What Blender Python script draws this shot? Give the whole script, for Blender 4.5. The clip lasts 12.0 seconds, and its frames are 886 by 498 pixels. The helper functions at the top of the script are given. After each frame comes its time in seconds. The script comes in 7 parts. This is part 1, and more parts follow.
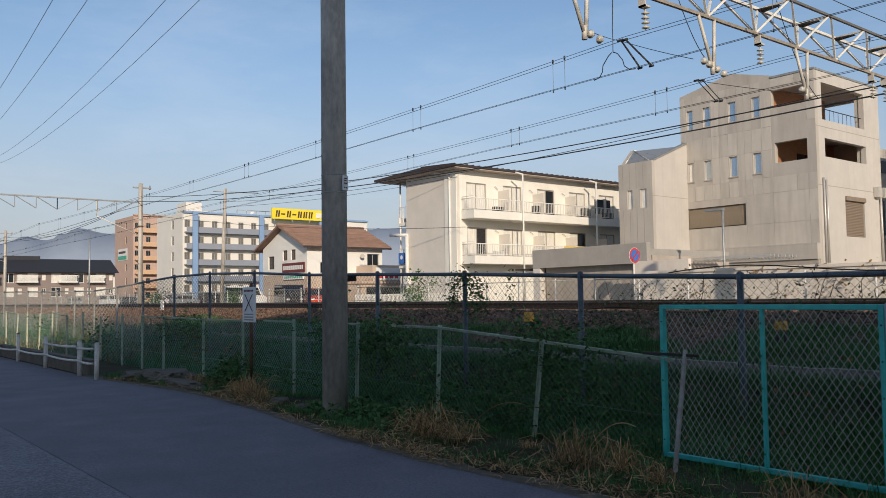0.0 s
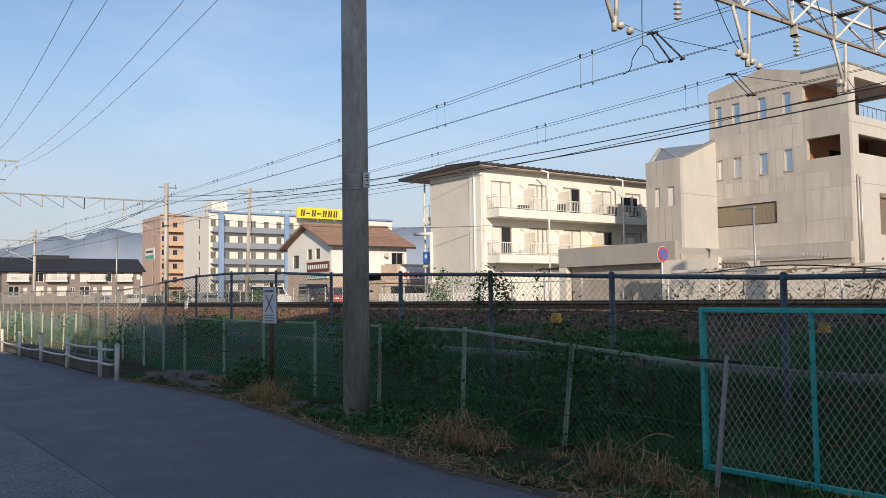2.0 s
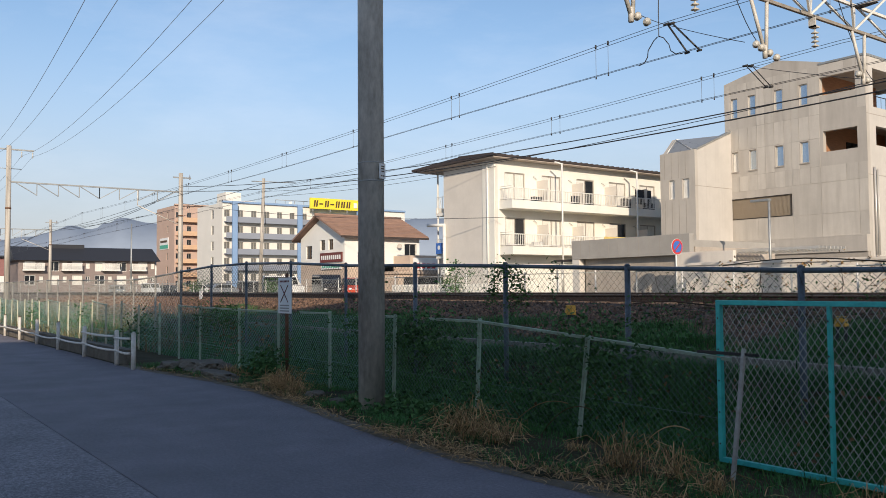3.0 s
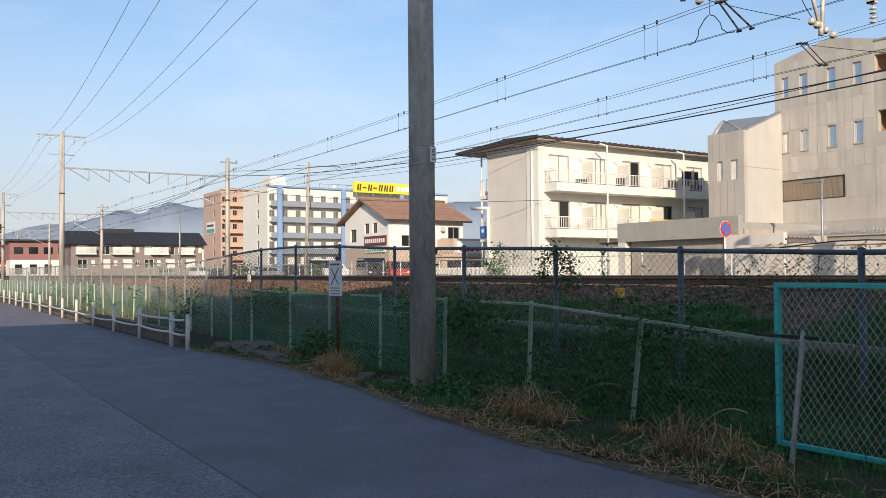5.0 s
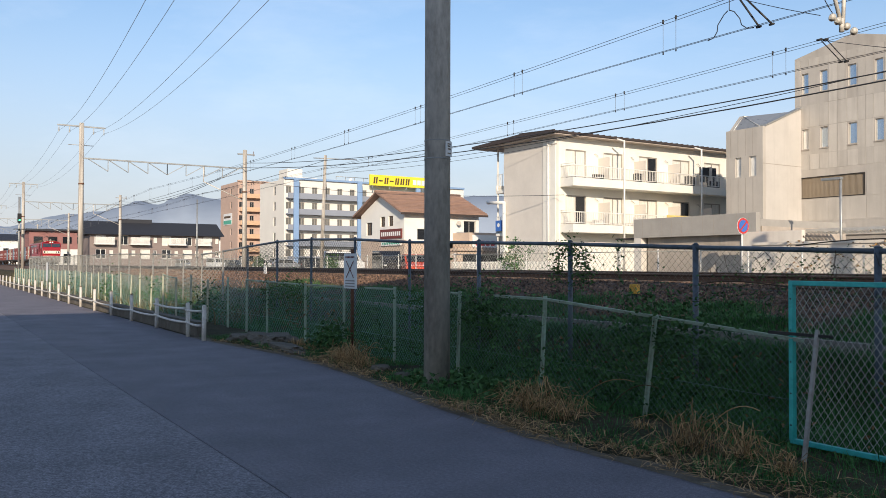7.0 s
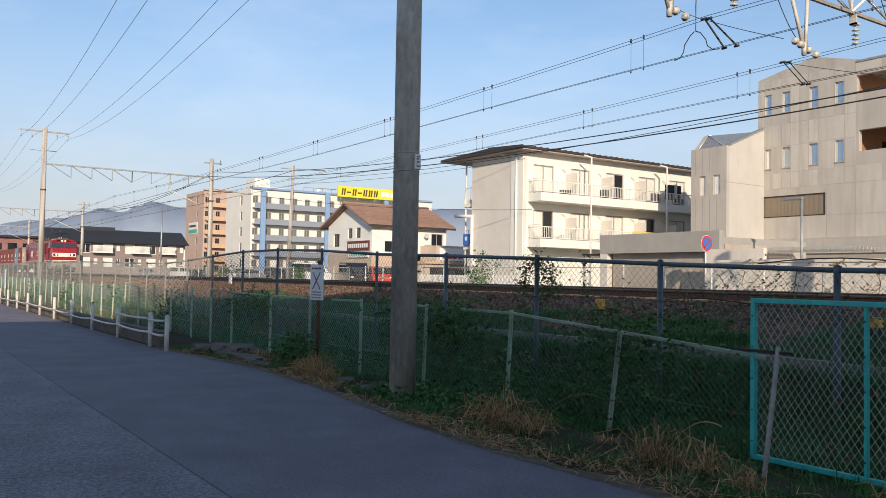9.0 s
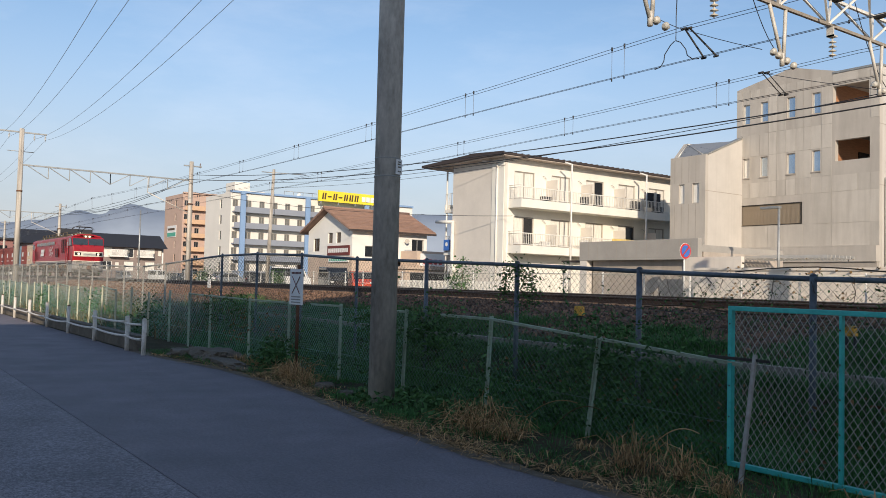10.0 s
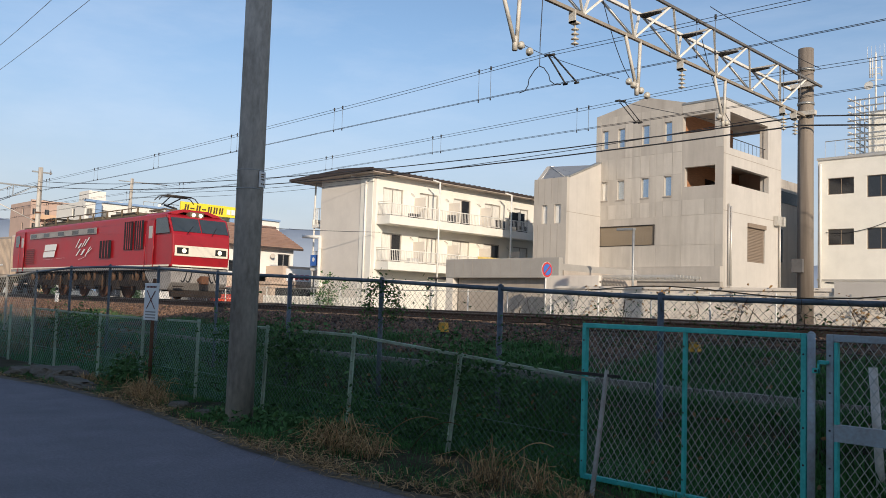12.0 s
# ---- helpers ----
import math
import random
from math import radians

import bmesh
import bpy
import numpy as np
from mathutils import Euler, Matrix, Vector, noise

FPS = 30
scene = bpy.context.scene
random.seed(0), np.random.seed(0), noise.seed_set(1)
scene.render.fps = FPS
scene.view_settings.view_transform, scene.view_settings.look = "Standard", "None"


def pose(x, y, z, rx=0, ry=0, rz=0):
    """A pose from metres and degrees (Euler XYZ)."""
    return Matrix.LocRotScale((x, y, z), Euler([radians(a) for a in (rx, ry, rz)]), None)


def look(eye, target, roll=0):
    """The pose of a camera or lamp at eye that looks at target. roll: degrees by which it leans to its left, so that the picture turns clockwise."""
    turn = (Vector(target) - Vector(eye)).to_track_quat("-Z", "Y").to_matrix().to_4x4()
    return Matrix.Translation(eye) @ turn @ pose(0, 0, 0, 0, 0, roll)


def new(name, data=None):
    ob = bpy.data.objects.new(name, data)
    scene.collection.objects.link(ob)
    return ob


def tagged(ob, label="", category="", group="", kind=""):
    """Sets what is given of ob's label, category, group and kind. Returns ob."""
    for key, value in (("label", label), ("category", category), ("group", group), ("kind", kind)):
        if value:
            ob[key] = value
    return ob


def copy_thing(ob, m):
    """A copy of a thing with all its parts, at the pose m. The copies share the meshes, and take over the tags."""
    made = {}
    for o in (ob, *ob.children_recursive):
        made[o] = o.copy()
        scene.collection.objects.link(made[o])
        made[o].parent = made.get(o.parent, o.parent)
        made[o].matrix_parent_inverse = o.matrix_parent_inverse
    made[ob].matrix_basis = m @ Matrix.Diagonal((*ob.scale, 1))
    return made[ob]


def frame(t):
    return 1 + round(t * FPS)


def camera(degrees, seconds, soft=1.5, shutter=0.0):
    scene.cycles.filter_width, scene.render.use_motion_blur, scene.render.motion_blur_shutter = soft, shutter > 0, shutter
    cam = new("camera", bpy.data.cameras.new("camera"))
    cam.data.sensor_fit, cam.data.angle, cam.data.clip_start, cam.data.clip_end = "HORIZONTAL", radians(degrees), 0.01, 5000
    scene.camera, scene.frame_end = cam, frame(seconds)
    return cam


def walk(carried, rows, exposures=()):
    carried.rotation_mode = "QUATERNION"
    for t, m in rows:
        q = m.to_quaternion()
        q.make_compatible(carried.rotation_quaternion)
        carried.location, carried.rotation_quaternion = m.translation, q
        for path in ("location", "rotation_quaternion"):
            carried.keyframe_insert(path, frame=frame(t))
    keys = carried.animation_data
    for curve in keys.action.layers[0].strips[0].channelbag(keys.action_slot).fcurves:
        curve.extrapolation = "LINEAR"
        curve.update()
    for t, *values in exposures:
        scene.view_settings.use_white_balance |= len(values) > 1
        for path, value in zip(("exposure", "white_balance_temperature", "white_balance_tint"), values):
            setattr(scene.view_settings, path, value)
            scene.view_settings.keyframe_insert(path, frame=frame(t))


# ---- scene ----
cam = camera(56.30, 12.0, 0.72)
PATH = [
    (0, (0.287, -0.178, 1.475), (-15.298, 12.303, 2.626), -0.82),
    (0.5, (0.282, -0.178, 1.473), (-15.382, 12.203, 2.629), -0.99),
    (0.8, (0.282, -0.178, 1.473), (-15.447, 12.121, 2.629), -0.99),
    (0.9, (-0.032, 0.096, 1.503), (-15.798, 12.348, 2.661), -0.90),
    (1, (-0.032, 0.096, 1.503), (-15.809, 12.334, 2.661), -0.90),
    (1.5, (-0.023, 0.077, 1.505), (-15.898, 12.187, 2.654), -0.92),
    (2, (-0.022, 0.064, 1.503), (-15.973, 12.077, 2.635), -0.80),
    (2.5, (-0.021, 0.053, 1.503), (-16.078, 11.932, 2.540), -0.59),
    (4.5, (-0.078, -0.080, 1.498), (-16.533, 11.273, 2.062), -0.49),
    (5, (-0.053, -0.087, 1.497), (-16.787, 10.854, 2.025), -0.50),
    (5.5, (-0.023, -0.087, 1.498), (-17.003, 10.471, 1.963), -0.28),
    (6, (-0.014, -0.091, 1.498), (-17.104, 10.288, 1.956), -0.07),
    (6.5, (-0.015, -0.092, 1.496), (-17.076, 10.337, 1.914), 0.00),
    (7, (-0.020, -0.093, 1.500), (-16.961, 10.531, 1.879), 0.15),
    (9, (-0.021, -0.097, 1.500), (-16.524, 11.180, 2.197), 0.98),
    (9.5, (-0.021, -0.099, 1.500), (-16.411, 11.336, 2.270), 1.23),
    (10, (-0.020, -0.098, 1.502), (-16.249, 11.561, 2.342), 1.43),
    (10.5, (-0.020, -0.096, 1.503), (-15.988, 11.913, 2.414), 1.61),
    (11, (-0.016, -0.088, 1.502), (-15.584, 12.428, 2.509), 1.73),
    (11.5, (-0.015, -0.074, 1.503), (-14.973, 13.153, 2.644), 1.86),
    (12, (-0.011, -0.044, 1.502), (-14.182, 14.007, 2.824), 1.85),
]
walk(cam, [(t, look(eye, target, roll)) for t, eye, target, roll in PATH], [(0.0, -0.26), (0.4, -0.14), (0.8, -0.1), (1.0, 0.0), (2.0, -0.04), (2.5, -0.02), (4.5, 0.1), (5.5, 0.16), (7.0, 0.16), (9.5, 0.03), (12.0, -0.03)])

# ---- sky, sun ----
SUN_EL, SUN_AZ = 21.0, math.degrees(math.atan2(-0.48, 0.877))
sun_dir = Vector((math.cos(radians(SUN_AZ)) * math.cos(radians(SUN_EL)), math.sin(radians(SUN_AZ)) * math.cos(radians(SUN_EL)), math.sin(radians(SUN_EL))))
world = bpy.data.worlds.new("sky")
scene.world = world
world.use_nodes = True
wn, wl = world.node_tree.nodes, world.node_tree.links
wn.clear()
sky = wn.new("ShaderNodeTexSky")
sky.sky_type, sky.sun_disc = "NISHITA", False
sky.sun_elevation, sky.sun_rotation = radians(SUN_EL), math.atan2(sun_dir.x, sun_dir.y)
sky.air_density, sky.dust_density, sky.ozone_density = 1.0, 0.5, 2.2
coord = wn.new("ShaderNodeTexCoord")
stretch = wn.new("ShaderNodeMapping")
stretch.inputs["Scale"].default_value = (1.2, 2.2, 7.0)
cloud = wn.new("ShaderNodeTexNoise")
cloud.inputs["Scale"].default_value, cloud.inputs["Detail"].default_value, cloud.inputs["Roughness"].default_value = 2.0, 7, 0.62
thin = wn.new("ShaderNodeMapRange")
thin.inputs["From Min"].default_value, thin.inputs["From Max"].default_value, thin.inputs["To Max"].default_value = 0.47, 0.85, 0.22
veil = wn.new("ShaderNodeMixRGB")
veil.inputs["Color2"].default_value = (6.2, 6.6, 7.4, 1)
# pale haze low in the sky
split = wn.new("ShaderNodeSeparateXYZ")
low_sky = wn.new("ShaderNodeMapRange")
low_sky.interpolation_type = "SMOOTHSTEP"
low_sky.inputs["From Min"].default_value, low_sky.inputs["From Max"].default_value = 0.0, 0.34
low_sky.inputs["To Min"].default_value, low_sky.inputs["To Max"].default_value = 0.85, 0.0
haze = wn.new("ShaderNodeMixRGB")
haze.inputs["Color2"].default_value = (3.35, 3.32, 3.75, 1)
wl.new(coord.outputs["Generated"], split.inputs[0])
wl.new(split.outputs["Z"], low_sky.inputs["Value"])
wl.new(low_sky.outputs[0], haze.inputs["Fac"])
wl.new(sky.outputs[0], haze.inputs["Color1"])
back = wn.new("ShaderNodeBackground")
back.inputs["Strength"].default_value = 0.15
out = wn.new("ShaderNodeOutputWorld")
wl.new(coord.outputs["Generated"], stretch.inputs["Vector"])
wl.new(stretch.outputs[0], cloud.inputs["Vector"])
wl.new(cloud.outputs["Fac"], thin.inputs["Value"])
wl.new(thin.outputs[0], veil.inputs["Fac"])
wl.new(haze.outputs[0], veil.inputs["Color1"])
wl.new(veil.outputs[0], back.inputs["Color"])
wl.new(back.outputs[0], out.inputs["Surface"])
sun = new("sun", bpy.data.lights.new("sun", "SUN"))
sun.data.energy, sun.data.angle, sun.data.color = 4.2, radians(0.53), (1.0, 0.86, 0.69)
sun.matrix_world = look(sun_dir * 60, (0, 0, 0))


# ---- materials ----
def mat(name, color, rough=0.8, metal=0.0, vary=0.25, scale=3.0, fine=40.0, bump=0.15, tint=None, island=False, piece=0.0, stretch=(1, 1, 1), spec=0.4):
    """A surface with stains at two scales, grain and fine relief."""
    m = bpy.data.materials.new(name)
    m.use_nodes = True
    n, l = m.node_tree.nodes, m.node_tree.links
    b = n["Principled BSDF"]
    tc = n.new("ShaderNodeTexCoord")
    mp = n.new("ShaderNodeMapping")
    mp.inputs["Scale"].default_value = stretch
    big, small = n.new("ShaderNodeTexNoise"), n.new("ShaderNodeTexNoise")
    big.inputs["Scale"].default_value, big.inputs["Detail"].default_value, big.inputs["Roughness"].default_value = scale, 5, 0.65
    small.inputs["Scale"].default_value, small.inputs["Detail"].default_value = fine, 3
    add = n.new("ShaderNodeMath")
    add.operation = "MULTIPLY_ADD"
    add.inputs[1].default_value = 0.4
    r1 = n.new("ShaderNodeMapRange")
    r1.inputs["From Min"].default_value, r1.inputs["From Max"].default_value = 0.4, 1.0
    mix = n.new("ShaderNodeMixRGB")
    lo = [c * (1 - vary) for c in color]
    hi = [min(1, c * (1 + vary * 0.6)) for c in color]
    if tint:
        lo = tint
    mix.inputs["Color1"].default_value, mix.inputs["Color2"].default_value = (*lo, 1), (*hi, 1)
    l.new(tc.outputs["Object"], mp.inputs["Vector"])
    l.new(mp.outputs[0], big.inputs["Vector"])
    l.new(mp.outputs[0], small.inputs["Vector"])
    l.new(small.outputs["Fac"], add.inputs[0])
    l.new(big.outputs["Fac"], add.inputs[2])
    l.new(add.outputs[0], r1.inputs["Value"])
    l.new(r1.outputs[0], mix.inputs["Fac"])
    last = mix.outputs[0]
    if island or piece:
        if island:
            ri = n.new("ShaderNodeNewGeometry").outputs["Random Per Island"]
        else:
            ri = n.new("ShaderNodeObjectInfo").outputs["Random"]
        amount = island if island else piece
        r2 = n.new("ShaderNodeMapRange")
        r2.inputs["To Min"].default_value, r2.inputs["To Max"].default_value = 1 - amount, 1 + amount
        hsv = n.new("ShaderNodeHueSaturation")
        l.new(ri, r2.inputs["Value"])
        l.new(r2.outputs[0], hsv.inputs["Value"])
        l.new(last, hsv.inputs["Color"])
        last = hsv.outputs[0]
    l.new(last, b.inputs["Base Color"])
    b.inputs["Metallic"].default_value = metal
    b.inputs["Specular IOR Level"].default_value = spec
    rr = n.new("ShaderNodeMapRange")
    rr.inputs["To Min"].default_value, rr.inputs["To Max"].default_value = max(0.03, rough - 0.12), min(1, rough + 0.12)
    l.new(big.outputs["Fac"], rr.inputs["Value"])
    l.new(rr.outputs[0], b.inputs["Roughness"])
    if bump:
        bp = n.new("ShaderNodeBump")
        bp.inputs["Strength"].default_value, bp.inputs["Distance"].default_value = bump, 0.02
        l.new(small.outputs["Fac"], bp.inputs["Height"])
        l.new(bp.outputs[0], b.inputs["Normal"])
    return m


def glow(name, color, strength):
    m = bpy.data.materials.new(name)
    m.use_nodes = True
    b = m.node_tree.nodes["Principled BSDF"]
    b.inputs["Base Color"].default_value = (*color, 1)
    b.inputs["Emission Color"].default_value = (*color, 1)
    b.inputs["Emission Strength"].default_value = strength
    return m


def streaked(name, color, dark, rough=0.9, amount=0.3, wide=2.6, lo=0.5, hi=0.8, piece=0.0):
    """Concrete or render with rain streaks that run down it."""
    m = mat(name, color, rough, vary=0.12, scale=0.7, fine=30, bump=0.12, piece=piece)
    n, l = m.node_tree.nodes, m.node_tree.links
    tc = n.new("ShaderNodeTexCoord")
    mp = n.new("ShaderNodeMapping")
    mp.inputs["Scale"].default_value = (wide, wide, 0.16)
    st = n.new("ShaderNodeTexNoise")
    st.inputs["Scale"].default_value, st.inputs["Detail"].default_value = 1.6, 5
    rg = n.new("ShaderNodeMapRange")
    rg.inputs["From Min"].default_value, rg.inputs["From Max"].default_value, rg.inputs["To Max"].default_value = lo, hi, amount
    mx = n.new("ShaderNodeMixRGB")
    b = n["Principled BSDF"]
    old = b.inputs["Base Color"].links[0].from_socket
    mx.inputs["Color2"].default_value = (*dark, 1)
    l.new(tc.outputs["Object"], mp.inputs["Vector"])
    l.new(mp.outputs[0], st.inputs["Vector"])
    l.new(st.outputs["Fac"], rg.inputs["Value"])
    l.new(rg.outputs[0], mx.inputs["Fac"])
    l.new(old, mx.inputs["Color1"])
    l.new(mx.outputs[0], b.inputs["Base Color"])
    return m


def aggregate(m, scale, amount):
    """Small light and dark chips mixed into a surface."""
    n, l = m.node_tree.nodes, m.node_tree.links
    b = n["Principled BSDF"]
    tc = n.new("ShaderNodeTexCoord")
    old = b.inputs["Base Color"].links[0].from_socket
    for sc, am in ((scale, amount), (scale * 0.3, amount * 0.6), (1.7, 0.12)):
        ns = n.new("ShaderNodeTexNoise")
        ns.inputs["Scale"].default_value, ns.inputs["Detail"].default_value = sc, 3
        rg = n.new("ShaderNodeMapRange")
        rg.inputs["From Min"].default_value, rg.inputs["From Max"].default_value = 0.3, 0.7
        rg.inputs["To Min"].default_value, rg.inputs["To Max"].default_value = 1 - am, 1 + am
        hs = n.new("ShaderNodeHueSaturation")
        l.new(tc.outputs["Object"], ns.inputs["Vector"])
        l.new(ns.outputs["Fac"], rg.inputs["Value"])
        l.new(rg.outputs[0], hs.inputs["Value"])
        l.new(old, hs.inputs["Color"])
        old = hs.outputs[0]
    l.new(old, b.inputs["Base Color"])
    return m


M = {}
M["asphalt"] = aggregate(mat("asphalt", (0.195, 0.173, 0.19), 0.78, vary=0.2, scale=0.6, fine=70, bump=0.6, tint=(0.135, 0.12, 0.134), spec=0.5), 120, 0.35)
M["asphalt_old"] = aggregate(mat("asphalt_old", (0.225, 0.202, 0.217), 0.8, vary=0.34, scale=0.8, fine=45, bump=0.7, spec=0.5), 80, 0.5)
M["soil"] = mat("soil", (0.085, 0.065, 0.04), 0.95, vary=0.4, scale=1.2, fine=30, bump=0.8, tint=(0.025, 0.03, 0.014), spec=0.1)
M["grit"] = mat("edge_grit", (0.21, 0.175, 0.135), 0.95, vary=0.5, scale=5, fine=60, bump=0.6, tint=(0.1, 0.08, 0.055), spec=0.1)
M["field"] = mat("field", (0.2, 0.19, 0.16), 0.95, vary=0.3, scale=0.15, fine=6, bump=0.2)
M["ballast"] = mat("ballast", (0.16, 0.09, 0.058), 0.92, vary=0.45, scale=6, fine=28, bump=1.2, tint=(0.06, 0.036, 0.024))
M["stone"] = mat("ballast_stone", (0.2, 0.12, 0.078), 0.9, vary=0.4, scale=3, fine=20, bump=0.4, island=0.75)
M["rail"] = mat("rail_steel", (0.035, 0.024, 0.02), 0.7, 0.3, vary=0.4, scale=4)
M["rail_top"] = mat("rail_head", (0.3, 0.27, 0.25), 0.4, 0.9, vary=0.1)
M["trough"] = mat("trough_concrete", (0.34, 0.31, 0.27), 0.9, vary=0.3)
M["sleeper"] = mat("stained_sleeper_concrete", (0.17, 0.12, 0.09), 0.9, vary=0.3)
M["pole"] = streaked("pole_concrete", (0.58, 0.525, 0.45), (0.22, 0.19, 0.16), amount=0.85, wide=4.0, lo=0.42, hi=0.66)
M["pole_near"] = mat("blotched_pole_concrete", (0.6, 0.55, 0.48), 0.9, vary=0.3, scale=2.4, fine=22, bump=0.35, tint=(0.19, 0.17, 0.145), stretch=(1, 1, 0.4), spec=0.2)
# streaked concrete darkened all over to stand in for shade on the pole
M["pole_dark"] = streaked("shaded_pole_concrete", (0.27, 0.225, 0.18), (0.13, 0.105, 0.085), amount=0.8, wide=4.0, lo=0.42, hi=0.66)
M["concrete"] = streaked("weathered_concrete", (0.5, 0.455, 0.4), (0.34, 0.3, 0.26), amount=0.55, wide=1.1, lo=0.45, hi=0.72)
M["concrete_dark"] = mat("garage_concrete", (0.4, 0.37, 0.33), 0.9, vary=0.2, scale=0.8)
M["concrete_panel"] = streaked("stained_concrete_panel", (0.54, 0.495, 0.435), (0.36, 0.32, 0.275), amount=0.5, wide=1.6, lo=0.45, hi=0.72, piece=0.07)
M["joint"] = mat("joint", (0.4, 0.355, 0.305), 0.95, vary=0.2)
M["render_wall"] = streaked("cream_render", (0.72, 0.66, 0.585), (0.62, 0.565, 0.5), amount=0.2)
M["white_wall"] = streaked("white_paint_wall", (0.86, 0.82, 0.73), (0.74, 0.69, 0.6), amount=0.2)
M["wall_beige"] = streaked("stained_beige_wall", (0.78, 0.7, 0.6), (0.5, 0.43, 0.36), amount=0.35)
M["panel"] = mat("facade_panel", (0.62, 0.55, 0.47), 0.9, vary=0.14, scale=0.9, fine=25, piece=0.05)
M["steel"] = mat("galvanised_steel", (0.42, 0.42, 0.4), 0.5, 0.6, vary=0.25, scale=5)
M["steel_pale"] = mat("pale_truss_steel", (0.78, 0.74, 0.66), 0.6, 0.05, vary=0.25, scale=4)
M["chord_brown"] = mat("weathered_chord_steel", (0.36, 0.31, 0.25), 0.7, 0.1, vary=0.4, scale=4)
M["steel_dull"] = mat("dull_grey_steel", (0.17, 0.16, 0.15), 0.7, 0.1, vary=0.3, scale=4)
M["steel_warm"] = mat("weathered_truss_steel", (0.66, 0.61, 0.53), 0.6, 0.1, vary=0.3, scale=4)
M["dark_steel"] = mat("dark_steel", (0.06, 0.055, 0.05), 0.6, 0.5, vary=0.3)
M["fence_grey"] = mat("grey_blue_fence_paint", (0.15, 0.18, 0.215), 0.55, 0.2, vary=0.3, scale=6, tint=(0.08, 0.09, 0.1))
M["mesh_rear"] = mat("old_wire", (0.13, 0.13, 0.12), 0.7, 0.2, vary=0.3, bump=0)
# paler than the front's concrete: brighter sun on end walls, put into colour
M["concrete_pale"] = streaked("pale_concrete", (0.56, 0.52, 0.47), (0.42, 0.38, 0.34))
M["soffit"] = mat("soffit_board", (0.5, 0.42, 0.36), 0.8, vary=0.15)
M["post_galv"] = mat("old_galvanised_post", (0.4, 0.38, 0.34), 0.6, 0.2, vary=0.3, scale=6, tint=(0.24, 0.2, 0.16))
M["mesh_grey"] = mat("galvanised_wire", (0.5, 0.49, 0.43), 0.6, 0.1, vary=0.3, bump=0)
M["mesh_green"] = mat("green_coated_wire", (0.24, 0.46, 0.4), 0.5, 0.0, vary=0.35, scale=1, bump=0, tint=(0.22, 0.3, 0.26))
# darker, greyer green for the near stretch of low fence
M["mesh_near"] = mat("darker_green_wire", (0.15, 0.25, 0.2), 0.6, 0.0, vary=0.4, scale=1, bump=0, tint=(0.1, 0.12, 0.1))
M["post_green"] = mat("faded_green_paint", (0.42, 0.56, 0.44), 0.6, 0.0, vary=0.3, scale=7, tint=(0.26, 0.26, 0.18))
M["teal"] = mat("teal_paint", (0.07, 0.58, 0.52), 0.45, 0.0, vary=0.25, scale=6, fine=60, tint=(0.04, 0.4, 0.36))
M["teal_grey"] = mat("worn_teal_galvanised", (0.36, 0.46, 0.5), 0.55, 0.1, vary=0.3, scale=5, tint=(0.3, 0.28, 0.28))
M["rust"] = mat("rust", (0.17, 0.08, 0.045), 0.9, vary=0.5, scale=9)
M["white_paint"] = mat("white_paint", (0.75, 0.72, 0.66), 0.5, vary=0.15, scale=7, tint=(0.5, 0.42, 0.33))
M["wire"] = mat("overhead_wire", (0.055, 0.055, 0.058), 0.5, 0.4, bump=0)
M["wire_grey"] = mat("aluminium_wire", (0.3, 0.3, 0.3), 0.5, 0.5, bump=0)
M["insulator"] = mat("porcelain", (0.62, 0.58, 0.5), 0.3, vary=0.15)
M["insulator_brown"] = mat("brown_porcelain", (0.2, 0.12, 0.08), 0.3, vary=0.2)
M["yellow"] = mat("yellow_box_paint", (0.8, 0.42, 0.06), 0.6, vary=0.2, scale=10)
M["straw"] = mat("dry_grass", (0.46, 0.29, 0.14), 0.9, vary=0.35, bump=0, island=0.7, spec=0.1)
M["grass"] = mat("grass_blade", (0.08, 0.2, 0.06), 0.8, vary=0.3, bump=0, island=0.45, spec=0.15)
M["leaf"] = mat("vine_leaf", (0.08, 0.165, 0.055), 0.7, vary=0.35, bump=0, island=0.5, spec=0.15)
M["grass_far"] = mat("dusty_grass", (0.21, 0.18, 0.1), 0.85, vary=0.3, bump=0, island=0.4, spec=0.1)
M["post_pale"] = mat("chalky_green_paint", (0.58, 0.6, 0.47), 0.6, 0.0, vary=0.25, scale=7, tint=(0.36, 0.33, 0.24))
M["leaf_dry"] = mat("autumn_leaf", (0.22, 0.13, 0.05), 0.7, vary=0.35, bump=0, island=0.5)
M["stem"] = mat("vine_stem", (0.09, 0.06, 0.04), 0.9, vary=0.3, bump=0)
M["rock"] = mat("boulder", (0.17, 0.145, 0.115), 0.95, vary=0.45, scale=4, fine=25, bump=0.8, spec=0.2)
M["roof_brown"] = mat("brown_roof_tile", (0.3, 0.185, 0.135), 0.8, vary=0.3, scale=1.5, piece=0.18)
M["roof_dark"] = mat("dark_roof", (0.035, 0.036, 0.042), 0.6, vary=0.3)
M["roof_edge"] = mat("dark_brown_fascia", (0.06, 0.045, 0.04), 0.6, vary=0.3)
M["glass"] = mat("window_glass", (0.5, 0.58, 0.66), 0.05, 0.85, vary=0.1, bump=0, spec=1.0)
M["skylight"] = mat("dusty_skylight_glass", (0.28, 0.29, 0.3), 0.3, 0.2, vary=0.2, bump=0, spec=0.7)
M["glass_grey"] = mat("grey_reflecting_glass", (0.2, 0.19, 0.17), 0.15, 0.1, vary=0.3, bump=0, spec=0.8)
